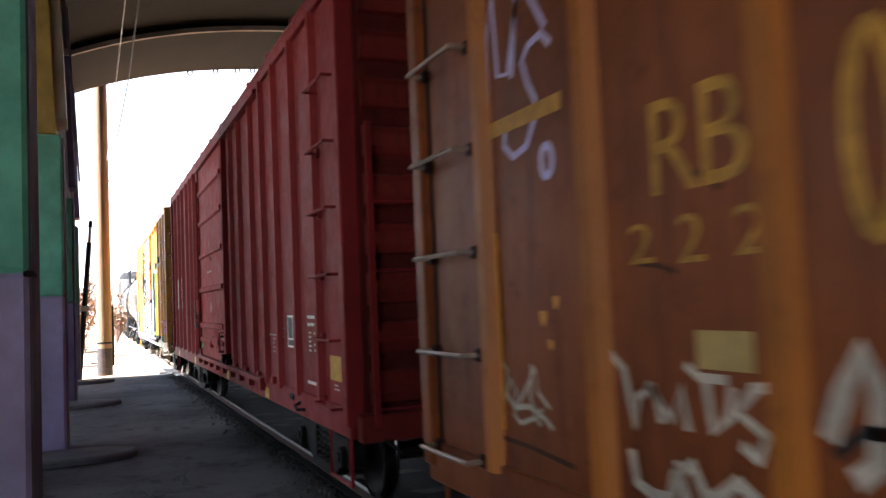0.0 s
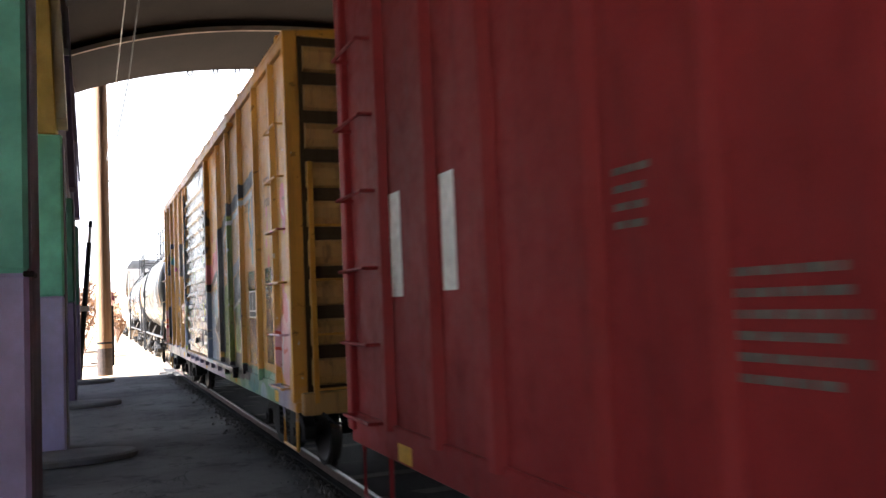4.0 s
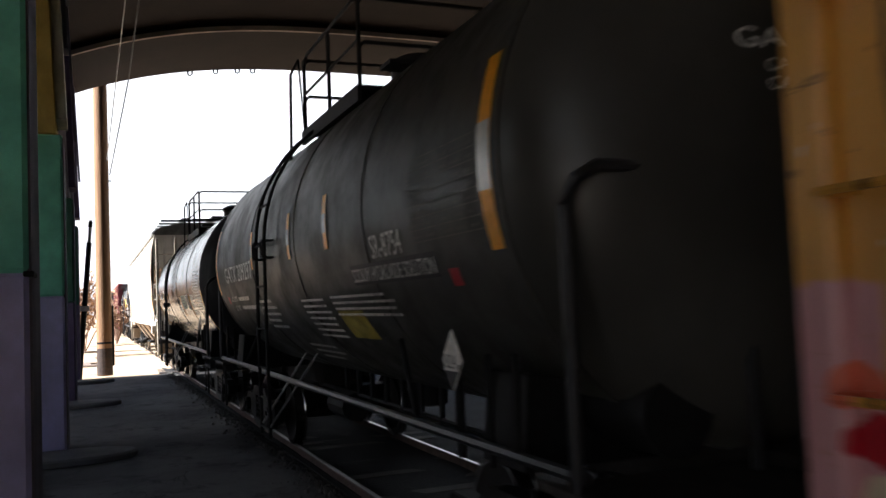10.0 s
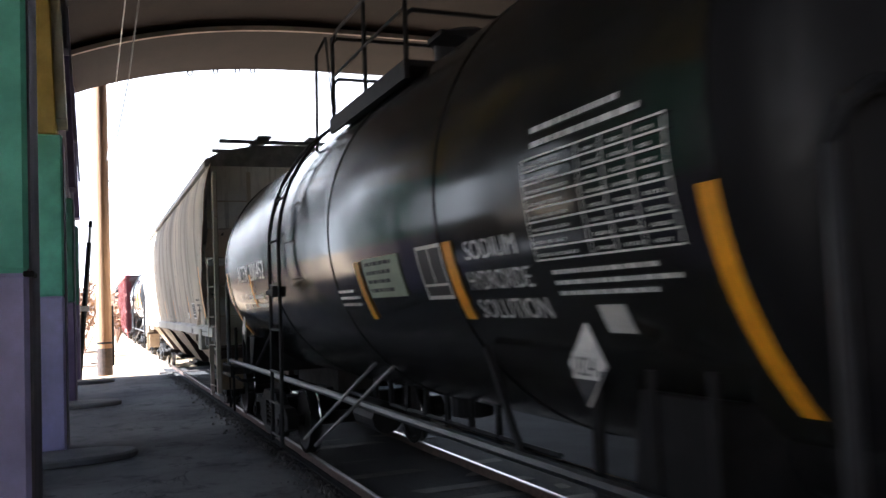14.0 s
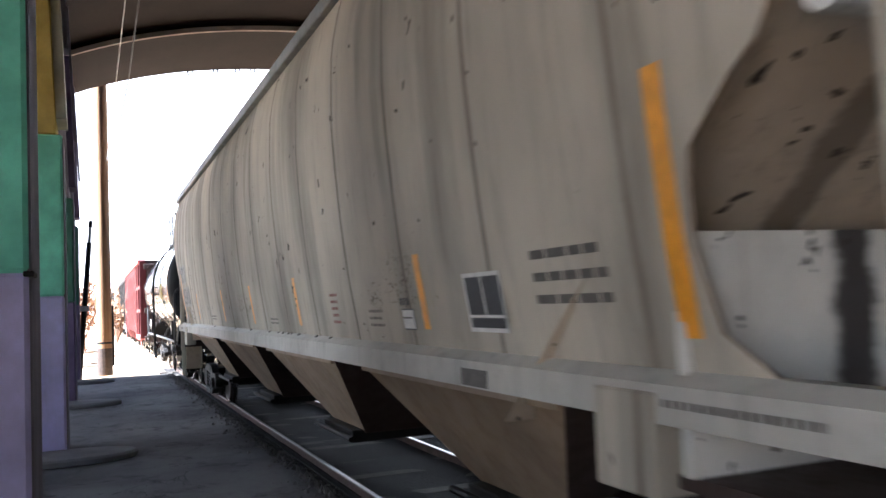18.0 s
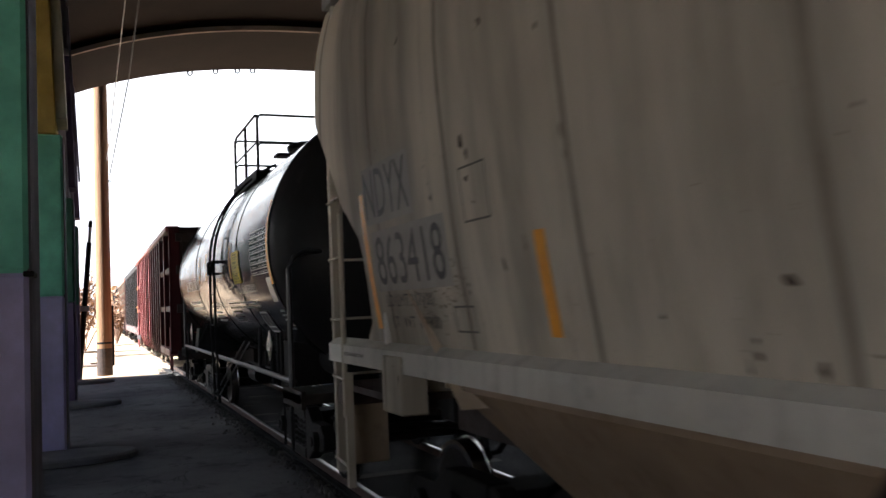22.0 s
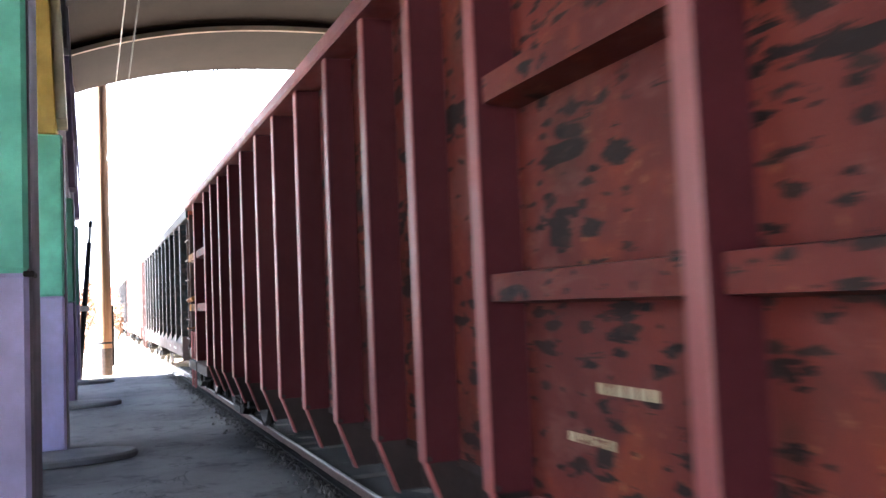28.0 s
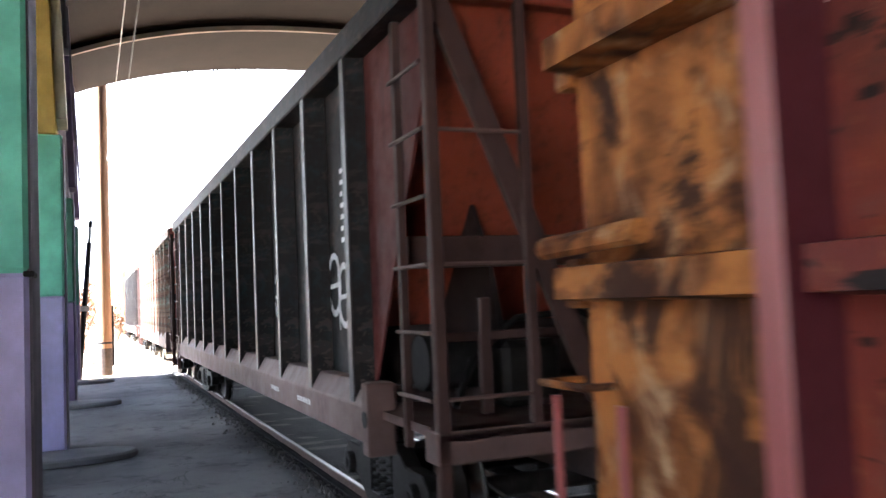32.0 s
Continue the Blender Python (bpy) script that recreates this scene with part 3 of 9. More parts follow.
def coupler(parent, x, way, mat):
    """A knuckle coupler with its shank and hose; way is -1 at the leading end."""
    g = Geo()
    g.box(x, x + way * 0.52, -0.085, 0.085, 0.79, 0.95)
    g.prism([(x + way * 0.50, 0.15), (x + way * 0.72, 0.17), (x + way * 0.80, 0.06), (x + way * 0.70, 0.02), (x + way * 0.66, -0.05), (x + way * 0.74, -0.15), (x + way * 0.5, -0.14)], "z", 0.73, 1.0)
    part("coupler", g, mat, parent, "rusty knuckle coupler", 0.015)
    g = Geo().tube([(x + way * 0.1, -0.33, 0.72), (x + way * 0.25, -0.33, 0.6), (x + way * 0.42, -0.3, 0.42), (x + way * 0.62, -0.22, 0.36), (x + way * 0.75, -0.12, 0.5)], 0.03, 8)
    part("air_hose", g, BLACK_IRON, parent, "black rubber brake hose")
    g = Geo().tube([(x + way * 0.12, 1.2, 0.82), (x + way * 0.28, 1.1, 0.72), (x + way * 0.3, 0.3, 0.7), (x + way * 0.35, 0.1, 0.66)], 0.016, 6)
    part("cut_lever", g, mat, parent)


def rung(parent, mat, axis, a, b, at, z, out, r=0.014, name="grab_iron"):
    """A bent grab bar: along x on a side (out in y), or along y on an end (out in x)."""
    o0, o1 = at, at + out
    if axis == "x":
        pts = [(a, o0, z), (a, o1, z), (b, o1, z), (b, o0, z)]
    else:
        pts = [(o0, a, z), (o1, a, z), (o1, b, z), (o0, b, z)]
    return part(name, Geo().tube(pts, r, 6), mat, parent)


def text_mesh(text, material, place, depth_name="lettering"):
    """Letters laid on a surface; place(u, v) gives the point for u, v from 0 to 1 across and up."""
    cu = bpy.data.curves.new("letters", "FONT")
    cu.body, cu.resolution_u = text, 3
    ob = bpy.data.objects.new("letters", cu)
    me = bpy.data.meshes.new_from_object(ob)
    bpy.data.objects.remove(ob)
    co = np.array([v.co[:2] for v in me.vertices])
    lo, hi = co.min(0), co.max(0)
    for v, (x, y) in zip(me.vertices, (co - lo) / (hi - lo)):
        v.co = place(x, y)
    me.materials.clear()
    me.materials.append(material)
    me.name = depth_name
    return me


def lettering(parent, text, x0, x1, z0, z1, material, surf, name="lettering"):
    """Words on a car's side from x0 (as read, first) to x1, between heights z0 and z1; surf(z) is the side's y."""
    ob = new(name, text_mesh(text, material, lambda u, v: (x0 + (x1 - x0) * u, surf(z0 + (z1 - z0) * v), z0 + (z1 - z0) * v)))
    ob.parent = parent
    return tagged(ob, kind="stuff") if len(text) > 1 else ob


def bars(parent, x0, x1, z0, z1, lines, material, surf, seed=1, fill=0.42, name="stencil"):
    """Small writing that cannot be read: broken bars, line by line."""
    rnd, g = random.Random(seed), Geo()
    pitch = (z1 - z0) / lines
    fill = min(fill, 0.42 if lines > 1 else 0.8)
    for k in range(lines):
        za = z1 - pitch * (k + 0.5 + fill / 2)
        zb, x = za + pitch * fill, x0
        end = x0 + (x1 - x0) * rnd.uniform(0.72, 1.0)
        step = 1 if x1 > x0 else -1
        while (end - x) * step > 0.02:
            w = step * min(abs(end - x), rnd.uniform(0.05, 0.16) * max(0.4, pitch * 12) if lines > 1 else rnd.uniform(0.4, 0.7) * pitch)
            g.add([(x, surf(za), za), (x + w, surf(za), za), (x + w, surf(zb), zb), (x, surf(zb), zb)], [(0, 1, 2, 3)])
            x += w + step * (0.010 + 0.22 * pitch * fill)
    return tagged(part(name, g, material, parent), kind="stuff")


def patch(parent, name, x0, x1, z0, z1, material, surf, label="", n=6):
    """A flat marking that follows a car's side."""
    g = Geo().sheet([[(x, surf(z0 + (z1 - z0) * k / n), z0 + (z1 - z0) * k / n) for x in (x0, x1)] for k in range(n + 1)])
    return part(name, g, material, parent, label)


def data_frame(parent, x0, x1, z0, z1, surf, fill_mat, edge_mat, lift=0.003):
    """The black consolidated stencil with its pale border."""
    f = patch(parent, "data_panel", x0, x1, z0, z1, fill_mat, lambda z: surf(z) + lift, "black data panel with white border")
    e, zb = 0.022, z0 + (z1 - z0) * 0.24
    s = -1 if x1 < x0 else 1
    xm = x0 + (x1 - x0) * 0.48
    g = Geo()
    for a, b, c, d in ((x0, x1, z0, z0 + e), (x0, x1, z1 - e, z1), (x0, x0 + s * e, z0, z1), (x1 - s * e, x1, z0, z1), (x0, x1, zb, zb + e * 0.7), (xm, xm + s * e * 0.7, zb, z1)):
        g.sheet([[(x, surf(c + (d - c) * k / 3) + lift + 0.004, c + (d - c) * k / 3) for x in (a, b)] for k in range(4)])
    part("border", g, edge_mat, f)
    return f
# ---- boxcars ----
def corrugated_end(parent, x, way, half, z0, z1, mat, ribs, hollow=None):
    """An end wall with pressed ribs that run across it."""
    # hollow: darker wall between the ribs, grime and recess shade in one colour
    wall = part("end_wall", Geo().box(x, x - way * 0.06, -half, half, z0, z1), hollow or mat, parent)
    for k in range(ribs):
        z = z0 + 0.25 + (z1 - z0 - 0.5) * k / (ribs - 1)
        prof = [(x, z - 0.14), (x + way * 0.05, z - 0.12), (x + way * 0.085, z - 0.05), (x + way * 0.085, z + 0.05), (x + way * 0.05, z + 0.11), (x, z + 0.13)]
        part("end_rib", Geo().prism([(a, b) for a, b in prof], "y", -half + 0.12, half - 0.12), mat, wall)
    return wall


def boxcar(name, label, s0, s1, mat, posts, door, door_mat, door_ribs, z0=0.82, z1=4.66, end_mat=None, iron=TRUCK_IRON, cap_mat=None, shared=True, hollow=None):
    mid = (s0 + s1) / 2
    c = car(name, mid, label)
    L, Y, P = (s1 - s0) / 2, 1.405, 1.465
    end_mat = end_mat or mat
    for sy in (1, -1):
        wall = part("side_wall", Geo().box(-L, L, sy * (Y - 0.05), sy * Y, z0 + 0.22, z1), mat, c)
        part("side_sill", Geo().box(-L, L, sy * (Y - 0.08), sy * (Y + 0.025), z0, z0 + 0.24), mat, c, "", 0.01)
        part("top_chord", Geo().box(-L, L, sy * (Y - 0.06), sy * (Y + 0.05), z1 - 0.12, z1), mat, c, "", 0.01)
        post = None
        for s in posts:
            x = (s - mid) * (1 if sy > 0 else -1)
            w = 0.075
            if post is None or not shared:
                prof = [(-w, sy * Y), (-w * 0.55, sy * P), (w * 0.55, sy * P), (w, sy * Y)]
                if not shared:
                    prof = [(px + x, py) for px, py in prof]
                post = part("side_post", Geo().prism(prof, "z", z0 + 0.2, z1 - 0.1), mat, wall)
                post.location.x = x if shared else 0
            else:
                again(post, x)
        # corner posts
        for x in (-L + 0.05, L - 0.05):
            part("corner_post", Geo().box(x - 0.07, x + 0.07, sy * (Y - 0.1), sy * (P - 0.005), z0 + 0.1, z1), mat, wall, "", 0.012)
        # door with its ribs, posts, tracks and lock bar
        d0, d1 = ((door[0] - mid), (door[1] - mid))
        if sy < 0:
            d0, d1 = -d1, -d0
        zb, zt = z0 + 0.26, z1 - 0.22
        d = part("door", Geo().box(d0, d1, sy * (Y + 0.005), sy * (P - 0.01), zb, zt), door_mat, c, "", 0.008)
        for zr in door_ribs:
            prof = [(sy * (P - 0.012), zr - 0.055), (sy * (P + 0.03), zr - 0.03), (sy * (P + 0.03), zr + 0.03), (sy * (P - 0.012), zr + 0.055)]
            part("door_rib", Geo().prism(prof, "x", d0 + 0.16, d1 - 0.02), door_mat, d)
        for x in (d0, d1):
            part("door_post", Geo().box(x - 0.07, x + 0.06, sy * (Y - 0.02), sy * (P + 0.02), z0 + 0.2, z1 - 0.1), mat, c, "", 0.012)
        part("door_track", Geo().box(d0 - 3.0, d1 + 0.3, sy * (Y + 0.01), sy * (P + 0.045), zb - 0.07, zb - 0.01), mat, c, "", 0.008)
        part("door_track", Geo().box(d0 - 3.0, d1 + 0.3, sy * (Y + 0.01), sy * (P + 0.04), zt + 0.0, zt + 0.05), mat, c)
        for k in range(9):
            x = d0 - 2.9 + (d1 - d0 + 3.1) * k / 8
            part("track_bracket", Geo().box(x - 0.04, x + 0.04, sy * (Y + 0.02), sy * (P + 0.03), zb - 0.16, zb - 0.07), mat, c)
        part("lock_bar", Geo().tube([(d1 - 0.1, sy * (P + 0.045), zb + 0.1), (d1 - 0.1, sy * (P + 0.045), zt - 0.2)], 0.02, 8), door_mat, d)
        part("door_handle", Geo().box(d1 - 0.16, d1 + 0.06, sy * P, sy * (P + 0.07), zb + 0.75, zb + 1.0), door_mat, d, "", 0.02)
        part("door_handle", Geo().tube([(d0 + 0.25, sy * P, zb + 0.18), (d0 + 0.25, sy * (P + 0.06), zb + 0.18), (d0 + 0.25, sy * (P + 0.06), zb + 0.45), (d0 + 0.25, sy * P, zb + 0.45)], 0.014), door_mat, d)
        part("door_stop", Geo().box((d0 + d1) / 2 - 0.12, (d0 + d1) / 2 + 0.1, sy * P, sy * (P + 0.05), zb + 0.18, zb + 0.3), door_mat, d, "", 0.015)
        # side ladders at both ends
        for e in (-1, 1):
            a, b = e * (L - 0.16), e * (L - 0.80)
            for zr in (1.05, 1.60, 2.14, 2.69, 3.24, 3.79):
                rung(c, mat, "x", a, b, sy * Y, zr, sy * 0.13)
            part("stirrup", Geo().tube([(a, sy * (Y - 0.02), z0), (a, sy * (Y - 0.02), 0.42), (b, sy * (Y - 0.02), 0.42), (b, sy * (Y - 0.02), z0)], 0.018), mat, c)
    # roof with cross ribs
    prof = [(-1.46, z1 - 0.02), (-1.46, z1 + 0.02), (0, z1 + 0.17), (1.46, z1 + 0.02), (1.46, z1 - 0.02)]
    roof = part("roof", Geo().prism(prof, "x", -L - 0.02, L + 0.02), cap_mat or mat, c, "", 0)
    for k in range(13):
        x = -L + 0.3 + (2 * L - 0.6) * k / 12
        part("roof_rib", Geo().prism([(-1.47, z1 + 0.01), (-1.47, z1 + 0.05), (0, z1 + 0.21), (1.47, z1 + 0.05), (1.47, z1 + 0.01), (0, z1 + 0.16)], "x", x - 0.04, x + 0.04), cap_mat or mat, roof)
    part("underframe", Geo().box(-L + 0.1, L - 0.1, -1.36, 1.36, z0 + 0.18, z0 + 0.28).box(-L - 0.2, L + 0.2, -0.2, 0.2, z0 - 0.16, z0 + 0.2)
         .box(-2.2, -1.2, 0.35, 0.9, z0 - 0.3, z0 + 0.2).box(0.4, 1.9, -0.9, -0.4, z0 - 0.3, z0 + 0.2), BLACK_IRON, c)
    for e in (-1, 1):
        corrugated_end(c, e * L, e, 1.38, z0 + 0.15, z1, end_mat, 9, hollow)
        # end ladder on the platform side, brake wheel on the leading end
        x = e * L
        lad = part("end_ladder", Geo().box(x + e * 0.10, x + e * 0.15, 1.22, 1.27, z0 + 0.1, 3.35).box(x + e * 0.10, x + e * 0.15, 0.70, 0.75, z0 + 0.1, 3.1), mat, c)
        for zr in (1.05, 1.6, 2.15, 2.7):
            rung(lad, mat, "y", 0.72, 1.25, x + e * 0.09, zr, e * 0.05, 0.014, "rung")
        part("end_sill", Geo().box(x, x + e * 0.14, -1.38, 1.38, z0 - 0.02, z0 + 0.2), end_mat, c, "", 0.012)
        part("crossover_step", Geo().box(x + e * 0.04, x + e * 0.42, -1.2, 0.5, z0 + 0.25, z0 + 0.29), mat, c)
        coupler(c, x, e, iron)
        truck(c, e * (L - 2.35))
    x = -L
    g = Geo().tube([(x - 0.22, 0.28 * math.cos(a), 2.15 + 0.28 * math.sin(a)) for a in [2 * math.pi * k / 20 for k in range(21)]], 0.018, 6)
    for k in range(5):
        a = 2 * math.pi * k / 5
        g.tube([(x - 0.2, 0, 2.15), (x - 0.22, 0.28 * math.cos(a), 2.15 + 0.28 * math.sin(a))], 0.012, 5)
    part("brake_wheel", g, mat, c, "hand brake wheel")
    part("brake_housing", Geo().box(x - 0.18, x - 0.05, -0.2, 0.2, 1.9, 2.4), mat, c, "", 0.03)
    return c


def side(y):
    return lambda z: y


OUT = side(1.413)       # writing on a boxcar's sheet

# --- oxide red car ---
# grime, plus a darker red that carries the shade on the end
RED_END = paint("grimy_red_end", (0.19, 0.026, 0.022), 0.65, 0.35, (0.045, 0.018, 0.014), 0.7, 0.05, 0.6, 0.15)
# recess shade and grime between the red end's ribs
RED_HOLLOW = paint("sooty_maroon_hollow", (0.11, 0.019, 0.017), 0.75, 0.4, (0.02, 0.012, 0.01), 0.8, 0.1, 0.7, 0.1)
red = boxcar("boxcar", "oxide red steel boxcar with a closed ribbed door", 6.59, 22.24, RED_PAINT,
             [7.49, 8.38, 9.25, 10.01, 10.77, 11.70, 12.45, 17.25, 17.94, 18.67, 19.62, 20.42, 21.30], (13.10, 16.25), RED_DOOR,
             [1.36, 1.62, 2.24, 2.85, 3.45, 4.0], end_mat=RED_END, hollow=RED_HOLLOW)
m0 = 14.415


def at(s, mid):
    return s - mid


data_frame(red, 8.90 - m0, 8.42 - m0, 1.47, 1.80, OUT, BLACK_STENCIL, WHITE_STENCIL)
bars(red, 8.02 - m0, 7.62 - m0, 1.68, 1.82, 2, WHITE_STENCIL, OUT, 3)
bars(red, 7.98 - m0, 7.88 - m0, 1.45, 1.66, 5, WHITE_STENCIL, OUT, 4, 0.5)
bars(red, 7.78 - m0, 7.62 - m0, 1.45, 1.66, 4, WHITE_STENCIL, OUT, 5, 0.6)
bars(red, 9.22 - m0, 9.0 - m0, 1.55, 1.68, 3, GREY_TEXT, OUT, 6)
patch(red, "yellow_square", 7.23 - m0, 6.80 - m0, 1.25, 1.46, YELLOW_STENCIL, OUT, "yellow painted square")
patch(red, "white_line", 8.08 - m0, 7.56 - m0, 1.155, 1.185, WHITE_STENCIL, OUT)
bars(red, 7.1 - m0, 6.95 - m0, 1.16, 1.23, 2, WHITE_STENCIL, OUT, 8)
for s in (10.08, 13.2, 17.6, 21.0):
    patch(red, "reflector", s + 0.14 - m0, s - 0.12 - m0, 0.84, 0.96, YELLOW_STENCIL, side(1.434), "yellow reflector on the sill")
patch(red, "white_patch", 21.2 - m0, 20.98 - m0, 1.93, 2.63, WHITE_STENCIL, OUT, "faded white paint patch")
patch(red, "white_patch", 20.28 - m0, 20.07 - m0, 1.95, 2.63, WHITE_STENCIL, OUT, "faded white paint patch")
bars(red, 18.5 - m0, 18.22 - m0, 2.12, 2.4, 4, GREY_TEXT, OUT, 9)
bars(red, 17.85 - m0, 17.35 - m0, 1.58, 1.98, 6, GREY_TEXT, OUT, 10)
CHALK_GREY = plain("faded_chalk", (0.42, 0.28, 0.26), 0.7, 0, 0.3, 16)
g = Geo().add([(14.69 - m0 + 0.075 * math.cos(a) - 0.04, 1.474, 1.925 + 0.085 * math.sin(a)) for a in [2 * math.pi * k / 20 for k in range(20)]], [tuple(range(20))])
part("white_disc", g, CHALK_GREY, red, "round white paint mark on the door")
patch(red, "chalk_streak", 15.07 - m0, 14.47 - m0, 2.51, 2.54, CHALK_GREY, side(1.474))
SCUFF_SHADE = plain("dark_scuffed_steel", (0.022, 0.009, 0.009), 0.75, 0, 0.5, 18, 0.15, 0.1)
part("seal_tag", Geo().add([(15.86 - m0, 1.490, 1.351), (15.78 - m0, 1.494, 1.365), (15.68 - m0, 1.498, 1.260), (15.82 - m0, 1.502, 1.218)], [(0, 1, 2, 3)]), GREEN_TAG, red, "bright green plastic seal tag")
part("seal_wire", Geo().tube([(16.12 - m0, 1.475, 1.344), (15.86 - m0, 1.490, 1.348)], 0.004, 5).tube([(16.14 - m0, 1.475, 1.208), (15.83 - m0, 1.500, 1.219)], 0.005, 5), WORN_STEEL, red, "thin bright seal wire")
LOCK_RED = plain("greasy_red_lock", (0.050, 0.016, 0.013), 0.6, 0, 0.6, 14, 0.3, 0.3)
lock = part("door_lock", Geo().box(16.18 - m0, 16.44 - m0, 1.44, 1.49, 1.71, 1.93).box(16.14 - m0, 16.30 - m0, 1.46, 1.53, 1.80, 1.87).box(16.30 - m0, 16.40 - m0, 1.46, 1.535, 1.90, 1.98), LOCK_RED, red, "greasy dark red door lock", 0.012)
for k in range(5):
    a = 0.5 + 1.25 * k
    part("lock_rod", Geo().tube([(16.31 - m0, 1.50, 1.83), (16.31 - m0 + 0.06 * math.cos(a), 1.535, 1.83 + 0.07 * math.sin(a)), (16.31 - m0 + 0.11 * math.cos(a), 1.525, 1.83 + 0.12 * math.sin(a))], 0.02, 7), LOCK_RED, lock)
part("keeper", Geo().prism([(16.25 - m0, 1.74), (16.46 - m0, 1.70), (16.40 - m0, 1.79), (16.30 - m0, 1.80)], "y", 1.49, 1.52), plain("olive_grime", (0.045, 0.030, 0.013), 0.7, 0, 0.4), lock, "olive-stained keeper", 0.005)
part("seal_bolt", Geo().cyl((16.245 - m0, 1.53, 1.57), (16.245 - m0, 1.53, 1.655), 0.035, 12), plain("dark_blue_seal", (0.012, 0.016, 0.03), 0.4, 0, 0.2), lock, "dark blue bolt seal", 0.006)
patch(red, "seal", 16.27 - m0, 16.235 - m0, 1.545, 1.575, SILVER_TAPE, side(1.57))
patch(red, "faded_square", 16.50 - m0, 16.40 - m0, 1.245, 1.315, CHALK_GREY, OUT)
part("door_latch", Geo().box(12.86 - m0, 13.24 - m0, 1.40, 1.50, 1.06, 1.15).box(13.0 - m0, 13.12 - m0, 1.40, 1.54, 1.10, 1.22), SCUFF_SHADE, red, "dark worn door stop", 0.012)
patch(red, "seal", 13.05 - m0, 12.99 - m0, 1.165, 1.185, SILVER_TAPE, side(1.545))
part("pull_loop", Geo().tube([(13.40 - m0, 1.45, 1.47), (13.48 - m0, 1.51, 1.47), (13.56 - m0, 1.51, 1.36), (13.48 - m0, 1.51, 1.24), (13.38 - m0, 1.45, 1.23)], 0.018, 7), SCUFF_SHADE, red)

# rivets in dark steel, so each one's small shadow is in its colour
rivet = part("rivet", Geo().lathe_x([(0, 0.012), (0.006, 0.010), (0.009, 0.004)], 0, 0, 8), SCUFF_SHADE, red)
rivet.matrix_basis = pose(6.84 - m0, 1.405, 1.1, 0, 0, 90)
for k in range(1, 30):
    again(rivet, 6.84 - m0, 1.405, 1.1 + 0.115 * k, 90)
for zr in (1.05, 1.60, 2.14, 2.69, 3.24):
    for s in (6.72, 7.42):
        part("rung_foot", Geo().box(s - m0 - 0.05, s - m0 + 0.05, 1.4, 1.445, zr - 0.035, zr + 0.05), RED_PAINT, red, "", 0.01)
part("pull_loop", Geo().tube([(8.35 - m0, 1.43, 0.95), (8.3 - m0, 1.5, 0.93), (8.2 - m0, 1.5, 0.9), (8.15 - m0, 1.43, 0.9)], 0.016), BLACK_IRON, red)
for s in (9.6, 10.5, 11.4, 12.3):
    part("sill_bracket", Geo().box(s - m0 - 0.06, s - m0 + 0.06, 1.42, 1.47, 1.04, 1.12), RED_PAINT, red, "", 0.01)
part("jack_pad", Geo().box(8.62 - m0, 8.80 - m0, 1.40, 1.45, 0.94, 1.01), BLACK_IRON, red, "dark roping bracket", 0.02)

patch(red, "white_line", 9.96 - m0, 9.45 - m0, 1.57, 1.59, CHALK_GREY, OUT)
bars(red, 9.74 - m0, 9.57 - m0, 1.37, 1.56, 4, CHALK_GREY, OUT, 12)
for a, za, b, zb, r in ((14.9, 2.79, 14.62, 2.70, 0.055), (14.95, 1.37, 14.60, 1.39, 0.075), (14.9, 1.32, 14.74, 1.33, 0.02), (13.58, 1.5, 13.5, 1.38, 0.03), (15.0, 2.15, 14.9, 2.12, 0.012)):
    g = Geo()
    for k in range(5):
        p, q, w = a + (b - a) * k / 5 - m0, za + (zb - za) * k / 5, r * (0.5 + 0.5 * math.sin(1.3 * k + a))
        g.add([(p, 1.4575, q - w), (p + (b - a) / 4, 1.4575, q - w * 0.6), (p + (b - a) / 4, 1.4575, q + w), (p, 1.4575, q + w * 0.8)], [(0, 1, 2, 3)])
    tagged(part("scuff", g, SCUFF_SHADE, red, "dark scuffed dent on the door"), kind="stuff")

# --- rust-orange car ahead ---
YELLOW_FADED = plain("faded_yellow_stencil", (0.52, 0.27, 0.025), 0.5, 0, 0.4, 7)
YELLOW_PALE = plain("pale_yellow_paint", (0.55, 0.40, 0.13), 0.5, 0, 0.2, 7)
ORANGE_PAINT = paint("rusty_orange_paint", (0.24, 0.068, 0.016), 0.45, 0.5, (0.085, 0.02, 0.012), 0.9, 0.25, 0.9, 0.3)
ORANGE_POST = paint("worn_orange_post_paint", (0.44, 0.15, 0.018), 0.45, 0.5, (0.15, 0.035, 0.012), 0.7, 0.2, 0.7, 0.3)
first = boxcar("boxcar", "rusty orange boxcar with scrawled paint and faded yellow letters", -10.8, 4.885, ORANGE_PAINT,
               [3.95, 2.95, 1.95, 0.95, -0.1, -1.1, -5.6, -6.6, -7.6, -8.6, -9.6], (-4.7, -1.8), ORANGE_PAINT, [1.4, 1.9, 2.5, 3.1, 3.7, 4.2])
n0 = -2.9575
for word, a, b, za, zb in (("R", 2.555, 2.30, 2.24, 2.58), ("B", 2.28, 2.06, 2.24, 2.59), ("2", 2.72, 2.57, 2.0, 2.15), ("2", 2.43, 2.29, 1.99, 2.16), ("2", 2.14, 2.0, 2.0, 2.16)):
    lettering(first, word, a - n0, b - n0, za, zb, YELLOW_FADED, OUT, "letter")
patch(first, "yellow_square", 2.36 - n0, 2.09 - n0, 1.63, 1.76, YELLOW_PALE, OUT, "pale yellow painted square")
patch(first, "reflector", 3.91 - n0, 3.85 - n0, 1.24, 2.22, ORANGE_TAPE, OUT, "orange reflective strip")
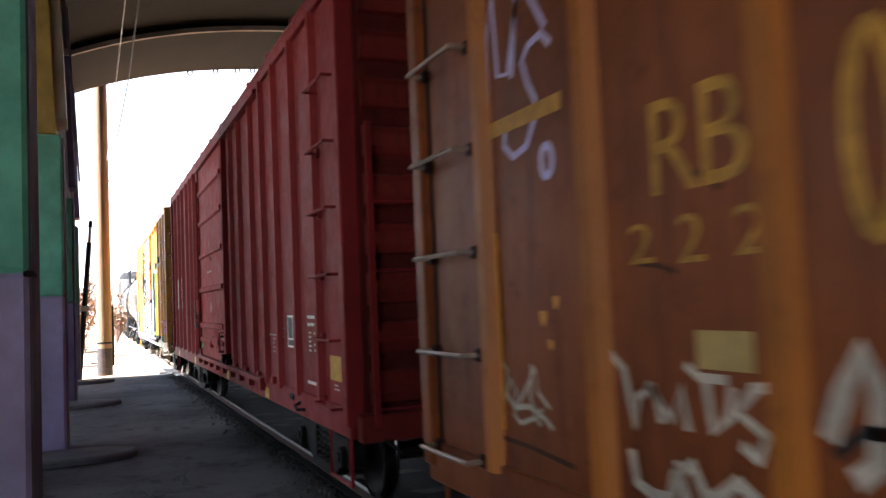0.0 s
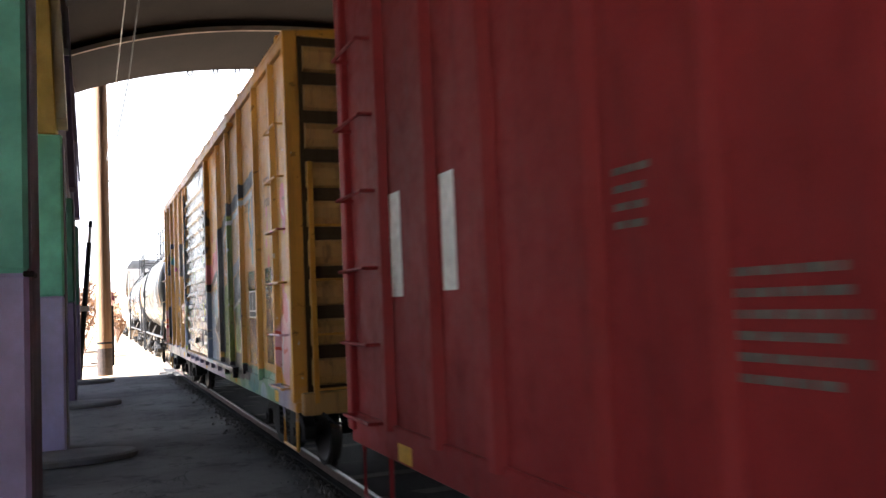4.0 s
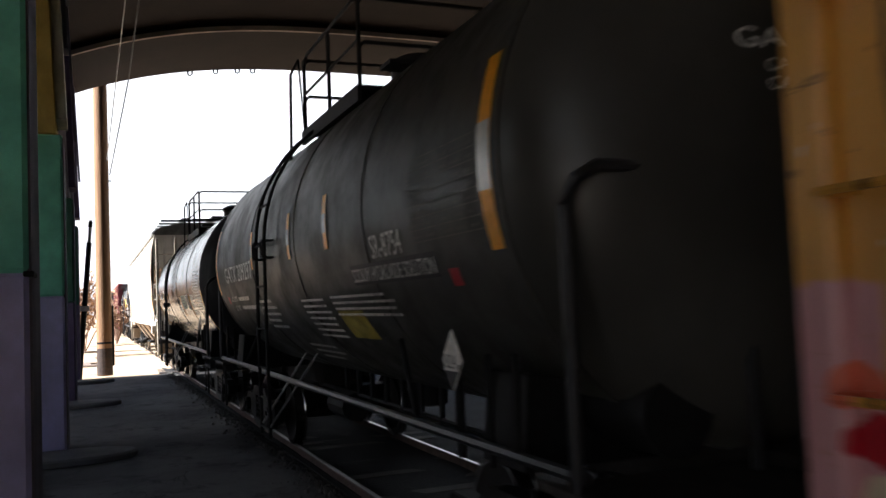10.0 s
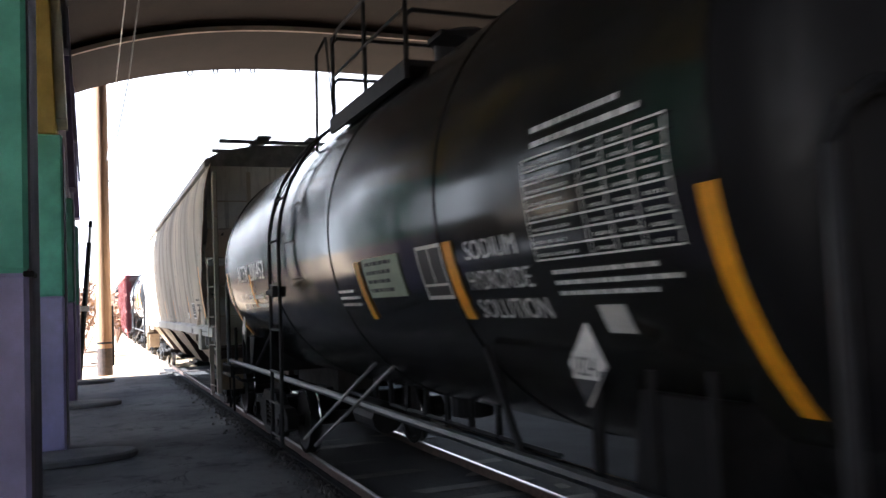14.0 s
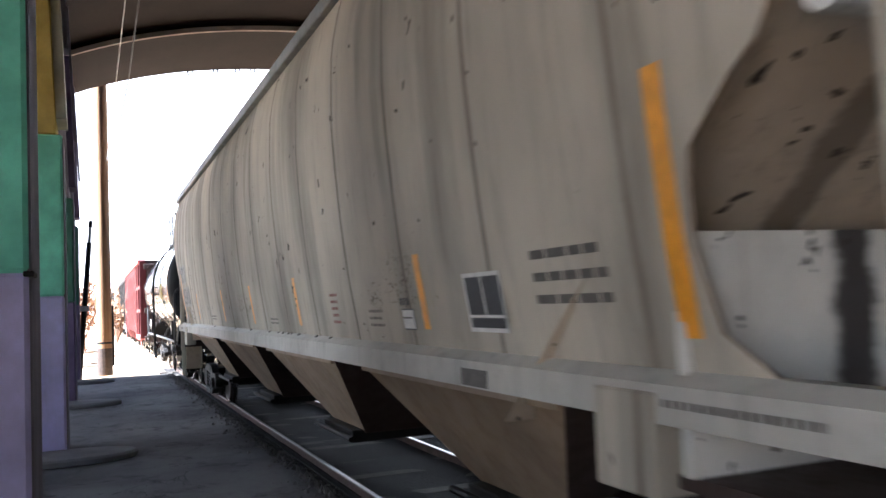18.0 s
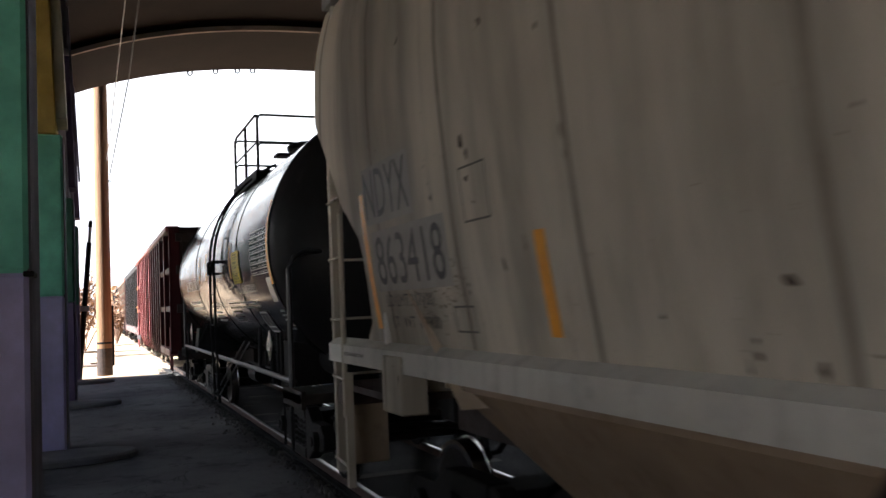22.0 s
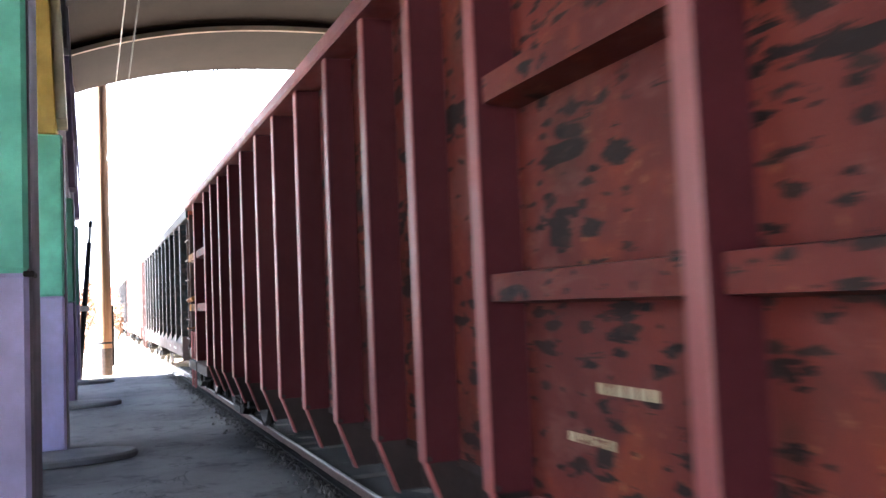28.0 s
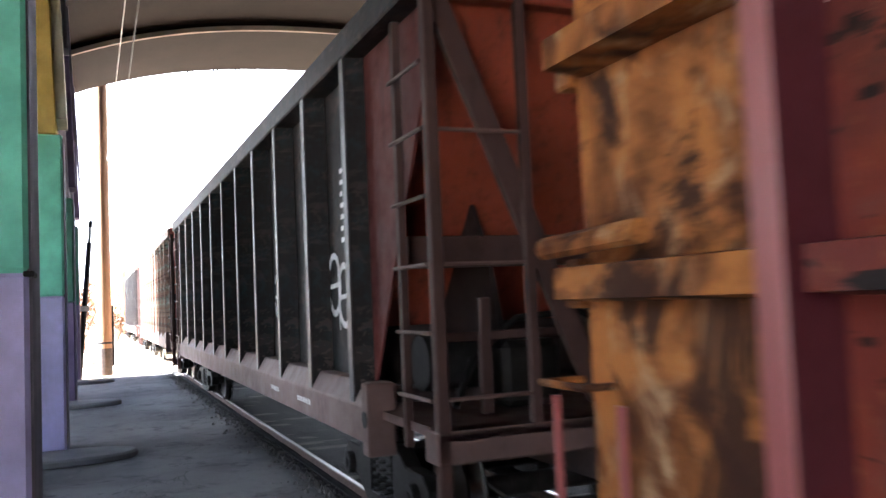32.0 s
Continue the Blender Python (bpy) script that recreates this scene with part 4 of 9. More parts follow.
patch(first, "yellow_stripe", 3.94 - n0, 3.17 - n0, 2.70, 2.78, YELLOW_FADED, OUT, "faded yellow painted stripe")
SPRAY_LILAC = plain("lilac_spray_paint", (0.55, 0.5, 0.78), 0.5, 0, 0.2)
SPRAY_WHITE = plain("white_spray_paint", (0.6, 0.55, 0.45), 0.6, 0, 0.3)


def spray(parent, pts, r, mat, y=1.411, name="sprayed_line"):
    """A flat sprayed stroke on a side."""
    g, n = Geo(), len(pts)
    left, right = [], []
    for i in range(n):
        a, b = Vector(pts[max(0, i - 1)]), Vector(pts[min(n - 1, i + 1)])
        d = (b - a).normalized()
        k = Vector((-d.y, d.x)) * r
        p = Vector(pts[i])
        left.append((p.x + k.x, y, p.y + k.y))
        right.append((p.x - k.x, y, p.y - k.y))
    g.sheet([left, right])
    return part(name, g, mat, parent)


def loop(cx, cz, rx, rz, a0=0.0, a1=2 * math.pi, n=16):
    return [(cx + rx * math.cos(a0 + (a1 - a0) * k / n), cz + rz * math.sin(a0 + (a1 - a0) * k / n)) for k in range(n + 1)]


x = -n0


def scrawl(points, r, mat):
    spray(first, [(p + x, q) for p, q in points], r, mat)


scrawl([(3.9, 2.75), (3.88, 3.2), (3.8, 3.42), (3.77, 3.0), (3.66, 2.98), (3.54, 3.3)], 0.018, SPRAY_LILAC)
scrawl([(3.62, 2.95), (3.52, 3.4), (3.42, 3.3), (3.28, 3.1)], 0.018, SPRAY_LILAC)
scrawl([(3.24, 3.01), (3.32, 3.08), (3.44, 3.06), (3.51, 3.0), (3.46, 2.88), (3.40, 2.8), (3.42, 2.7), (3.5, 2.6), (3.64, 2.57), (3.73, 2.64), (3.70, 2.76)], 0.02, SPRAY_LILAC)
scrawl(loop(3.32, 2.5, 0.05, 0.07), 0.02, SPRAY_LILAC)
scrawl([(2.92, 1.68), (2.80, 1.6), (2.74, 1.38), (2.72, 1.5), (2.62, 1.55), (2.58, 1.42)], 0.02, SPRAY_WHITE)
scrawl([(2.66, 1.56), (2.52, 1.44), (2.46, 1.56), (2.43, 1.41)], 0.02, SPRAY_WHITE)
scrawl([(2.43, 1.64), (2.36, 1.6), (2.22, 1.6)], 0.017, SPRAY_WHITE)
scrawl([(2.33, 1.6), (2.30, 1.42), (2.22, 1.48), (2.2, 1.58)], 0.02, SPRAY_WHITE)
scrawl([(2.12, 1.58), (1.98, 1.6)], 0.018, SPRAY_WHITE)
scrawl([(2.1, 1.58), (2.18, 1.5), (2.06, 1.44), (2.1, 1.36), (2.17, 1.4)], 0.022, SPRAY_WHITE)
scrawl([(2.78, 1.3), (2.75, 1.18), (2.65, 1.15), (2.55, 1.16), (2.52, 1.24), (2.42, 1.3), (2.36, 1.2), (2.28, 1.22), (2.2, 1.28), (2.06, 1.2)], 0.026, SPRAY_WHITE)
scrawl([(2.5, 1.3), (2.46, 1.16), (2.4, 1.12)], 0.022, SPRAY_WHITE)
scrawl([(3.93, 1.61), (3.81, 1.54), (3.87, 1.34), (3.77, 1.5), (3.72, 1.44), (3.76, 1.33), (3.65, 1.43), (3.52, 1.56), (3.5, 1.45), (3.4, 1.39)], 0.011, SPRAY_WHITE)
scrawl([(3.9, 1.46), (3.74, 1.36), (3.6, 1.38), (3.45, 1.34), (3.38, 1.3)], 0.014, SPRAY_WHITE)
scrawl([(3.76, 1.33), (3.69, 1.29), (3.55, 1.33), (3.47, 1.38)], 0.012, SPRAY_WHITE)
scrawl([(3.55, 1.58), (3.58, 1.42), (3.5, 1.3)], 0.012, SPRAY_WHITE)
for s, z, r in ((3.42, 1.8, 0.03), (3.3, 1.87, 0.025), (3.36, 1.68, 0.02)):
    g = Geo().add([(s - n0 + r * math.cos(a), 1.411, z + 1.2 * r * math.sin(a) * (1 + 0.3 * math.sin(3 * a))) for a in [2 * math.pi * k / 14 for k in range(14)]], [tuple(range(14))])
    part("paint_blot", g, ORANGE_TAPE, first, "small orange paint blot")
for ob in first.children_recursive:
    if ob.name.startswith("side_post"):
        ob.data.materials[0] = ORANGE_POST
# worn bright side rungs with dark feet, and a dark strip painted as the corner's shadow
RUNG_BRIGHT = plain("worn_bright_rung", (0.46, 0.36, 0.30), 0.35, 0.3, 0.3, 20)
RUNG_DARK = plain("dark_rung_foot", (0.03, 0.014, 0.012), 0.6, 0, 0.4, 20, 0.15, 0.15)
for ob in first.children:
    if ob.name.startswith("grab_iron") and ob.data.vertices[0].co.y > 0 and ob.data.vertices[0].co.x > 0:
        ob.data.materials[0] = RUNG_BRIGHT
for zr in (1.05, 1.60, 2.14, 2.69, 3.24):
    for s in (4.09, 4.71):
        part("rung_foot", Geo().box(s - n0 - 0.032, s - n0 + 0.032, 1.40, 1.45, zr - 0.035, zr + 0.035), RUNG_DARK, first, "dark rusty rung foot", 0.012)
patch(first, "corner_gap", 4.745 - n0, 4.69 - n0, 1.08, 4.5, RUNG_DARK, side(1.409), "dark strip painted as shadow beside the corner post", 1)
scrawl(loop(1.60, 2.3, 0.08, 0.28), 0.03, YELLOW_FADED)
scrawl([(1.82, 1.46), (1.76, 1.6), (1.69, 1.72), (1.64, 1.6), (1.66, 1.42), (1.74, 1.36)], 0.035, SPRAY_WHITE)
scrawl([(1.8, 1.42), (1.7, 1.5), (1.62, 1.5)], 0.02, BLACK_STENCIL)
RUST_RUN = plain("dark_rust_run", (0.07, 0.02, 0.008), 0.7, 0, 0.4)
for a, za, b, zb, r in ((3.97, 1.2, 3.2, 1.16, 0.012), (3.1, 1.2, 2.88, 1.14, 0.012), (2.9, 2.0, 2.92, 1.5, 0.015), (2.33, 2.3, 2.2, 2.22, 0.012), (2.66, 2.0, 2.45, 1.96, 0.01)):
    scrawl([(a, za), ((a + b) / 2, (za + zb) / 2 + 0.01), (b, zb)], r, RUST_RUN)
# --- mustard car covered in graffiti ---
MUSTARD = (0.54, 0.265, 0.042)
y0 = 32.15


class Bare(Nodes):
    """The same writer, inside a node group."""

    def __init__(self, tree):
        self.nt = tree


def stroke_group(kind, names):
    """A node group that lays one sprayed mark over a colour."""
    tree = bpy.data.node_groups.new(kind + "_mark", "ShaderNodeTree")
    for name in ["X", "Z", "Fine"]:
        tree.interface.new_socket(name, in_out="INPUT", socket_type="NodeSocketFloat")
    for name in ["Under", "Over"]:
        tree.interface.new_socket(name, in_out="INPUT", socket_type="NodeSocketColor")
    for name in names:
        tree.interface.new_socket(name, in_out="INPUT", socket_type="NodeSocketFloat")
    tree.interface.new_socket("Colour", in_out="OUTPUT", socket_type="NodeSocketColor")
    got, out = tree.nodes.new("NodeGroupInput"), tree.nodes.new("NodeGroupOutput")
    m = Bare(tree)
    X, Z, fine, under, over, *n = [got.outputs[k] for k in range(5 + len(names))]
    if kind == "oval":
        cx, cz, rx, rz = n
        u = m.math("DIVIDE", m.math("SUBTRACT", X, cx), rx)
        v = m.math("DIVIDE", m.math("SUBTRACT", Z, cz), rz)
        d = m.math("ADD", m.math("MULTIPLY", u, u), m.math("MULTIPLY", v, v))
        f = m.step(m.math("ADD", d, m.math("MULTIPLY", fine, 0.5)), 0.85, 1.05, 1.0, 0.0)
    elif kind == "block":
        xa, xb, za, zb = n
        u = m.math("DIVIDE", m.math("ABSOLUTE", m.math("SUBTRACT", X, m.math("MULTIPLY", m.math("ADD", xa, xb), 0.5))), m.math("MULTIPLY", m.math("SUBTRACT", xb, xa), 0.5))
        v = m.math("DIVIDE", m.math("ABSOLUTE", m.math("SUBTRACT", Z, m.math("MULTIPLY", m.math("ADD", za, zb), 0.5))), m.math("MULTIPLY", m.math("SUBTRACT", zb, za), 0.5))
        f = m.step(m.math("ADD", m.math("MAXIMUM", u, v), m.math("MULTIPLY", fine, 0.12)), 0.95, 1.03, 1.0, 0.0)
    else:
        ax, az, bx, bz, w = n
        lx, lz = m.math("SUBTRACT", bx, ax), m.math("SUBTRACT", bz, az)
        dx, dz = m.math("SUBTRACT", X, ax), m.math("SUBTRACT", Z, az)
        top = m.math("ADD", m.math("MULTIPLY", dx, lx), m.math("MULTIPLY", dz, lz))
        low = m.math("ADD", m.math("MULTIPLY", lx, lx), m.math("MULTIPLY", lz, lz))
        k = m.math("DIVIDE", top, low, clamp=True)
        px, pz = m.math("SUBTRACT", dx, m.math("MULTIPLY", k, lx)), m.math("SUBTRACT", dz, m.math("MULTIPLY", k, lz))
        d = m.math("DIVIDE", m.math("SQRT", m.math("ADD", m.math("MULTIPLY", px, px), m.math("MULTIPLY", pz, pz))), w)
        f = m.step(m.math("ADD", d, m.math("MULTIPLY", fine, 0.6)), 0.85, 1.1, 1.0, 0.0)
    tree.links.new(m.mix(f, under, over), out.inputs[0])
    return tree


STROKES = {"oval": stroke_group("oval", ["CX", "CZ", "RX", "RZ"]), "block": stroke_group("block", ["XA", "XB", "ZA", "ZB"]),
           "line": stroke_group("line", ["AX", "AZ", "BX", "BZ", "W"])}


def sprayed(name, base, marks, rough=0.4, gloss=0.35):
    """Paint under graffiti: soft-edged ovals and strokes laid over one another, in the car's own metres."""
    m = Nodes(name, rough)
    broad = m.noise(0.8, 3)
    c = m.mix(m.step(broad, 0.3, 0.75), dark(base, 0.85), dark(base, 1.15))
    wob = m.math("SUBTRACT", m.noise(2.2, 4, 0.6), 0.5)
    wob2 = m.math("SUBTRACT", m.noise(2.6, 4, 0.6, m.stretch(1.7, 1, 1.3)), 0.5)
    fine = m.math("SUBTRACT", m.noise(16.0, 4, 0.7), 0.5)
    X = m.math("ADD", m.axis(0), m.math("MULTIPLY", wob, 0.11))
    Z = m.math("ADD", m.axis(2), m.math("MULTIPLY", wob2, 0.11))
    for kind, col, *n in marks:
        node = m.nt.nodes.new("ShaderNodeGroup")
        node.node_tree = STROKES[kind]
        for socket, value in zip(node.inputs, [X, Z, fine, c, col] + n):
            m.put(socket, value)
        c = node.outputs[0]
    runs = m.noise(1.0, 5, 0.65, m.stretch(9, 9, 0.7))
    c = m.mix(m.math("MULTIPLY", m.step(runs, 0.5, 0.8), 0.45), c, (0.05, 0.03, 0.02))
    flecks = m.noise(9.0, 3, 0.6, m.stretch(1.6, 1, 0.6))
    c = m.mix(m.math("MULTIPLY", m.step(flecks, 0.68, 0.70), 0.75), c, (0.5, 0.5, 0.46))
    smears = m.noise(6.0, 4, 0.65, m.stretch(0.7, 1, 1.8))
    c = m.mix(m.math("MULTIPLY", m.step(smears, 0.64, 0.67), 0.7), c, dark(base, 0.25))
    m.bsdf.inputs["Specular IOR Level"].default_value = gloss
    flakes = m.noise(14.0, 5, 0.7)
    c = m.mix(m.math("MULTIPLY", m.step(flakes, 0.62, 0.7), 0.5), c, dark(base, 0.6))
    m.bump(m.noise(28.0, 5, 0.7), 0.12, 0.01)
    return m.done(c, m.step(m.noise(3.0, 4), 0.3, 0.8, rough * 0.7, rough * 1.4))


INK, PALE, STEEL, MINT = (0.014, 0.013, 0.016), (0.55, 0.56, 0.58), (0.18, 0.23, 0.30), (0.19, 0.25, 0.045)
PINK, MAGENTA, LILAC, TEAL, SCARLET = (0.55, 0.12, 0.16), (0.36, 0.02, 0.10), (0.27, 0.25, 0.36), (0.05, 0.20, 0.19), (0.5, 0.06, 0.03)


def X_(s):
    return s - y0


SIDE_MARKS = []


def mark(kind, col, *n):
    if kind == "oval":
        s, z, rx, rz = n
        SIDE_MARKS.append((kind, col, X_(s), z, rx, rz))
    elif kind == "block":
        a, b, za, zb = n
        SIDE_MARKS.append((kind, col, X_(min(a, b)), X_(max(a, b)), za, zb))
    else:
        a, za, b, zb, w = n
        SIDE_MARKS.append((kind, col, X_(a), za, X_(b), zb, w))


def trail(col, w, *pts):
    for (p, q), (u, v) in zip(pts, pts[1:]):
        mark("line", col, p, q, u, v, w)


CORAL, LIME, OLIVE = (0.60, 0.13, 0.07), (0.27, 0.34, 0.065), (0.12, 0.155, 0.022)
# the panels ahead of the door
mark("block", LILAC, 24.4, 40.0, 0.7, 1.06)
mark("block", (0.12, 0.26, 0.15), 25.1, 29.2, 0.7, 1.15)
mark("oval", LIME, 28.2, 0.85, 0.5, 0.14)
mark("oval", TEAL, 26.7, 0.98, 0.4, 0.14)
mark("oval", (0.26, 0.36, 0.42), 26.0, 0.86, 0.2, 0.14)
mark("oval", (0.30, 0.40, 0.30), 25.5, 1.05, 0.25, 0.09)
mark("oval", (0.60, 0.30, 0.33), 24.75, 1.45, 0.34, 0.4)
mark("oval", (0.55, 0.36, 0.42), 24.4, 1.6, 0.14, 0.4)
mark("oval", MAGENTA, 24.5, 1.26, 0.1, 0.12)
mark("oval", PINK, 24.72, 1.88, 0.12, 0.16)
mark("oval", PINK, 24.82, 2.08, 0.07, 0.13)
mark("oval", SCARLET, 24.86, 1.9, 0.05, 0.1)
mark("line", SCARLET, 25.03, 1.6, 24.85, 1.42, 0.02)
mark("line", SCARLET, 25.05, 1.44, 24.7, 1.42, 0.02)
mark("line", PALE, 24.98, 1.2, 24.9, 1.6, 0.03)
for s, z, r in ((24.74, 3.02, 0.15), (24.42, 2.81, 0.10), (25.69, 2.65, 0.05), (25.37, 2.58, 0.07), (25.25, 2.51, 0.06), (25.32, 2.42, 0.09), (24.6, 2.49, 0.05), (25.65, 3.0, 0.05), (24.69, 2.76, 0.09), (25.62, 2.85, 0.04)):
    mark("oval", PINK, s, z, r, r * 1.3)
mark("oval", CORAL, 25.58, 2.42, 0.07, 0.08)
mark("line", (0.6, 0.4, 0.4), 24.8, 2.95, 24.7, 2.86, 0.02)
trail(TEAL, 0.05, (26.75, 3.3), (26.88, 3.05), (26.68, 2.78), (26.65, 2.5))
trail(STEEL, 0.05, (26.6, 3.35), (26.6, 2.9), (26.8, 2.7))
mark("line", PALE, 26.5, 3.0, 26.5, 2.4, 0.02)
BRIGHT, SHADE, NAVY = (0.33, 0.42, 0.10), (0.19, 0.22, 0.03), (0.012, 0.014, 0.02)
# the picture frame with the black wedge behind it
trail((0.20, 0.17, 0.19), 0.085, (28.28, 2.41), (27.87, 2.50), (27.53, 2.57))
trail(NAVY, 0.09, (28.16, 2.23), (27.82, 2.33), (27.50, 2.41))
mark("block", NAVY, 27.30, 28.24, 1.85, 2.26)
mark("block", NAVY, 27.30, 27.66, 0.95, 2.2)
mark("block", NAVY, 27.30, 28.24, 0.98, 1.27)
mark("block", (0.13, 0.17, 0.05), 27.31, 27.46, 2.17, 2.27)
mark("oval", (0.10, 0.16, 0.04), 27.42, 2.46, 0.03, 0.06)
mark("oval", (0.13, 0.14, 0.16), 28.13, 2.08, 0.07, 0.15)
mark("oval", (0.06, 0.065, 0.08), 28.0, 2.02, 0.05, 0.12)
mark("block", BRIGHT, 27.66, 28.20, 1.27, 1.95)
mark("block", SHADE, 28.02, 28.20, 1.42, 1.88)
mark("oval", SHADE, 27.95, 1.4, 0.18, 0.09)
trail((0.14, 0.17, 0.19), 0.016, (27.98, 1.9), (27.96, 1.78), (27.83, 1.68), (27.85, 1.54), (27.69, 1.47))
trail((0.14, 0.17, 0.19), 0.014, (27.87, 1.86), (27.87, 1.78), (27.69, 1.7))
trail((0.14, 0.17, 0.19), 0.012, (27.69, 1.66), (27.77, 1.59), (27.68, 1.55))
for a, b in ((27.82, 1.9), (27.8, 1.8), (27.9, 1.58), (27.93, 1.66), (27.72, 1.76), (28.0, 1.46)):
    mark("oval", (0.06, 0.13, 0.05), a, b, 0.018, 0.022)
CREAM = (0.62, 0.54, 0.42)
trail(CREAM, 0.026, (28.31, 1.88), (28.0, 1.95), (27.73, 2.0), (27.66, 1.93), (27.645, 1.8), (27.65, 1.36))
trail(CREAM, 0.012, (28.26, 2.32), (28.32, 1.9))
trail(CREAM, 0.012, (28.27, 1.86), (28.22, 1.62), (28.18, 1.44))
mark("oval", PALE, 28.17, 1.45, 0.018, 0.02)
mark("oval", PALE, 28.11, 1.54, 0.014, 0.02)
# the green panel with its curls
mark("block", SHADE, 28.58, 29.38, 1.05, 2.08)
mark("oval", SHADE, 28.95, 2.1, 0.34, 0.16)
mark("oval", BRIGHT, 29.17, 1.72, 0.22, 0.30)
mark("oval", BRIGHT, 29.2, 1.38, 0.18, 0.22)
mark("block", (0.26, 0.36, 0.12), 28.62, 29.3, 0.98, 1.14)
GROOVE = (0.09, 0.13, 0.02)
trail(GROOVE, 0.012, (29.36, 1.84), (29.2, 1.92), (29.08, 1.89), (29.04, 1.74), (29.06, 1.55))
trail(GROOVE, 0.014, (29.36, 1.73), (29.27, 1.84), (29.16, 1.85), (29.12, 1.69), (29.14, 1.49), (29.06, 1.35), (28.83, 1.33))
trail(GROOVE, 0.014, (29.36, 1.65), (29.25, 1.75), (29.21, 1.59), (29.2, 1.41), (29.12, 1.31))
for a, b in ((29.0, 1.84), (29.02, 1.97), (29.16, 1.99), (29.3, 1.95), (28.98, 1.68), (29.02, 1.45), (29.2, 1.27), (29.05, 1.24), (28.9, 1.22)):
    mark("oval", GROOVE, a, b, 0.014, 0.018)
for a, b, c, d in ((28.77, 1.74, 28.73, 1.64), (28.60, 1.8, 28.63, 1.71), (28.90, 1.49, 28.56, 1.57), (28.64, 1.55, 28.74, 1.33), (28.61, 1.4, 28.56, 1.34)):
    mark("line", PALE, a, b, c, d, 0.013)
mark("line", (0.42, 0.14, 0.03), 28.7, 1.72, 28.66, 1.58, 0.014)
for a, b, rx, rz, c in ((28.93, 2.89, 0.05, 0.06, (0.26, 0.34, 0.38)), (28.74, 2.95, 0.035, 0.10, LILAC), (29.11, 2.81, 0.03, 0.10, (0.26, 0.34, 0.38)), (29.1, 2.45, 0.03, 0.08, PALE), (29.0, 2.42, 0.04, 0.03, PALE), (28.74, 2.38, 0.05, 0.13, LILAC), (29.05, 2.62, 0.015, 0.08, PALE)):
    mark("oval", c, a, b, rx, rz)
mark("block", SHADE, 28.32, 28.57, 0.95, 3.3)
mark("line", (0.09, 0.14, 0.02), 28.42, 3.2, 28.44, 1.2, 0.03)
trail((0.33, 0.12, 0.03), 0.03, (28.55, 2.66), (28.54, 2.37), (28.59, 2.14))
mark("oval", (0.26, 0.34, 0.38), 28.45, 2.74, 0.05, 0.04)
trail(INK, 0.10, (27.0, 1.05), (27.82, 1.02), (29.46, 1.05), (29.7, 1.4), (29.72, 2.1), (29.65, 2.6), (29.38, 3.05), (29.0, 3.22), (28.6, 3.33), (27.37, 3.44), (26.45, 3.55), (26.33, 3.7))
trail(PALE, 0.03, (29.3, 2.3), (29.2, 2.95), (28.71, 3.13), (28.26, 3.17))
trail((0.42, 0.44, 0.44), 0.04, (28.2, 3.2), (27.4, 3.28), (26.6, 3.35))
# beside the door
mark("block", (0.66, 0.20, 0.22), 29.95, 30.85, 2.30, 2.66)
mark("oval", (0.66, 0.20, 0.22), 30.3, 2.7, 0.3, 0.14)
for s, z, r in ((30.15, 2.79, 0.07), (29.94, 2.71, 0.14), (29.87, 2.53, 0.06)):
    mark("oval", PINK, s, z, r, r * 1.2)
mark("oval", SCARLET, 30.51, 3.08, 0.06, 0.09)
mark("oval", (0.42, 0.02, 0.03), 29.97, 2.92, 0.07, 0.13)
mark("oval", (0.42, 0.02, 0.03), 30.47, 2.7, 0.06, 0.1)
mark("block", (0.24, 0.28, 0.36), 29.98, 31.0, 1.0, 2.2)
mark("oval", (0.22, 0.36, 0.46), 30.2, 1.95, 0.18, 0.25)
trail(INK, 0.085, (30.24, 1.57), (30.0, 1.6), (29.88, 1.38))
trail(INK, 0.05, (30.05, 1.7), (29.8, 1.75), (29.8, 1.35))
mark("line", CORAL, 29.92, 2.35, 29.86, 1.42, 0.04)
trail(INK, 0.055, (31.08, 2.22), (30.76, 2.27), (30.32, 2.42), (30.03, 2.47), (29.96, 2.31), (29.89, 2.05))
trail((0.62, 0.60, 0.52), 0.03, (30.52, 1.96), (30.46, 2.27), (30.07, 2.38), (30.0, 1.89))
trail((0.62, 0.58, 0.46), 0.03, (30.41, 1.56), (30.07, 1.4), (29.77, 1.24))
mark("block", (0.05, 0.035, 0.04), 30.83, 31.1, 2.62, 3.6)
mark("block", (0.16, 0.15, 0.2), 30.86, 31.1, 1.0, 2.2)
mark("oval", (0.33, 0.08, 0.14), 30.95, 2.5, 0.12, 0.14)
mark("oval", PALE, 30.42, 1.75, 0.04, 0.05)
for a, b in ((30.94, 1.59), (30.48, 1.6), (30.92, 1.3), (30.53, 1.34), (30.67, 1.7), (30.74, 1.27)):
    mark("line", (0.5, 0.5, 0.46), 30.72, 1.47, a, b, 0.012)
mark("line", (0.6, 0.5, 0.25), 30.77, 2.22, 30.69, 1.84, 0.025)
mark("oval", SHADE, 30.2, 1.7, 0.05, 0.06)
mark("oval", SHADE, 30.28, 2.2, 0.06, 0.05)
mark("block", INK, 29.22, 29.72, 1.2, 3.0)
trail(SCARLET, 0.012, (30.06, 1.92), (29.85, 2.0), (29.68, 2.09))
trail(SCARLET, 0.012, (29.85, 2.1), (29.8, 1.9), (29.71, 1.79))
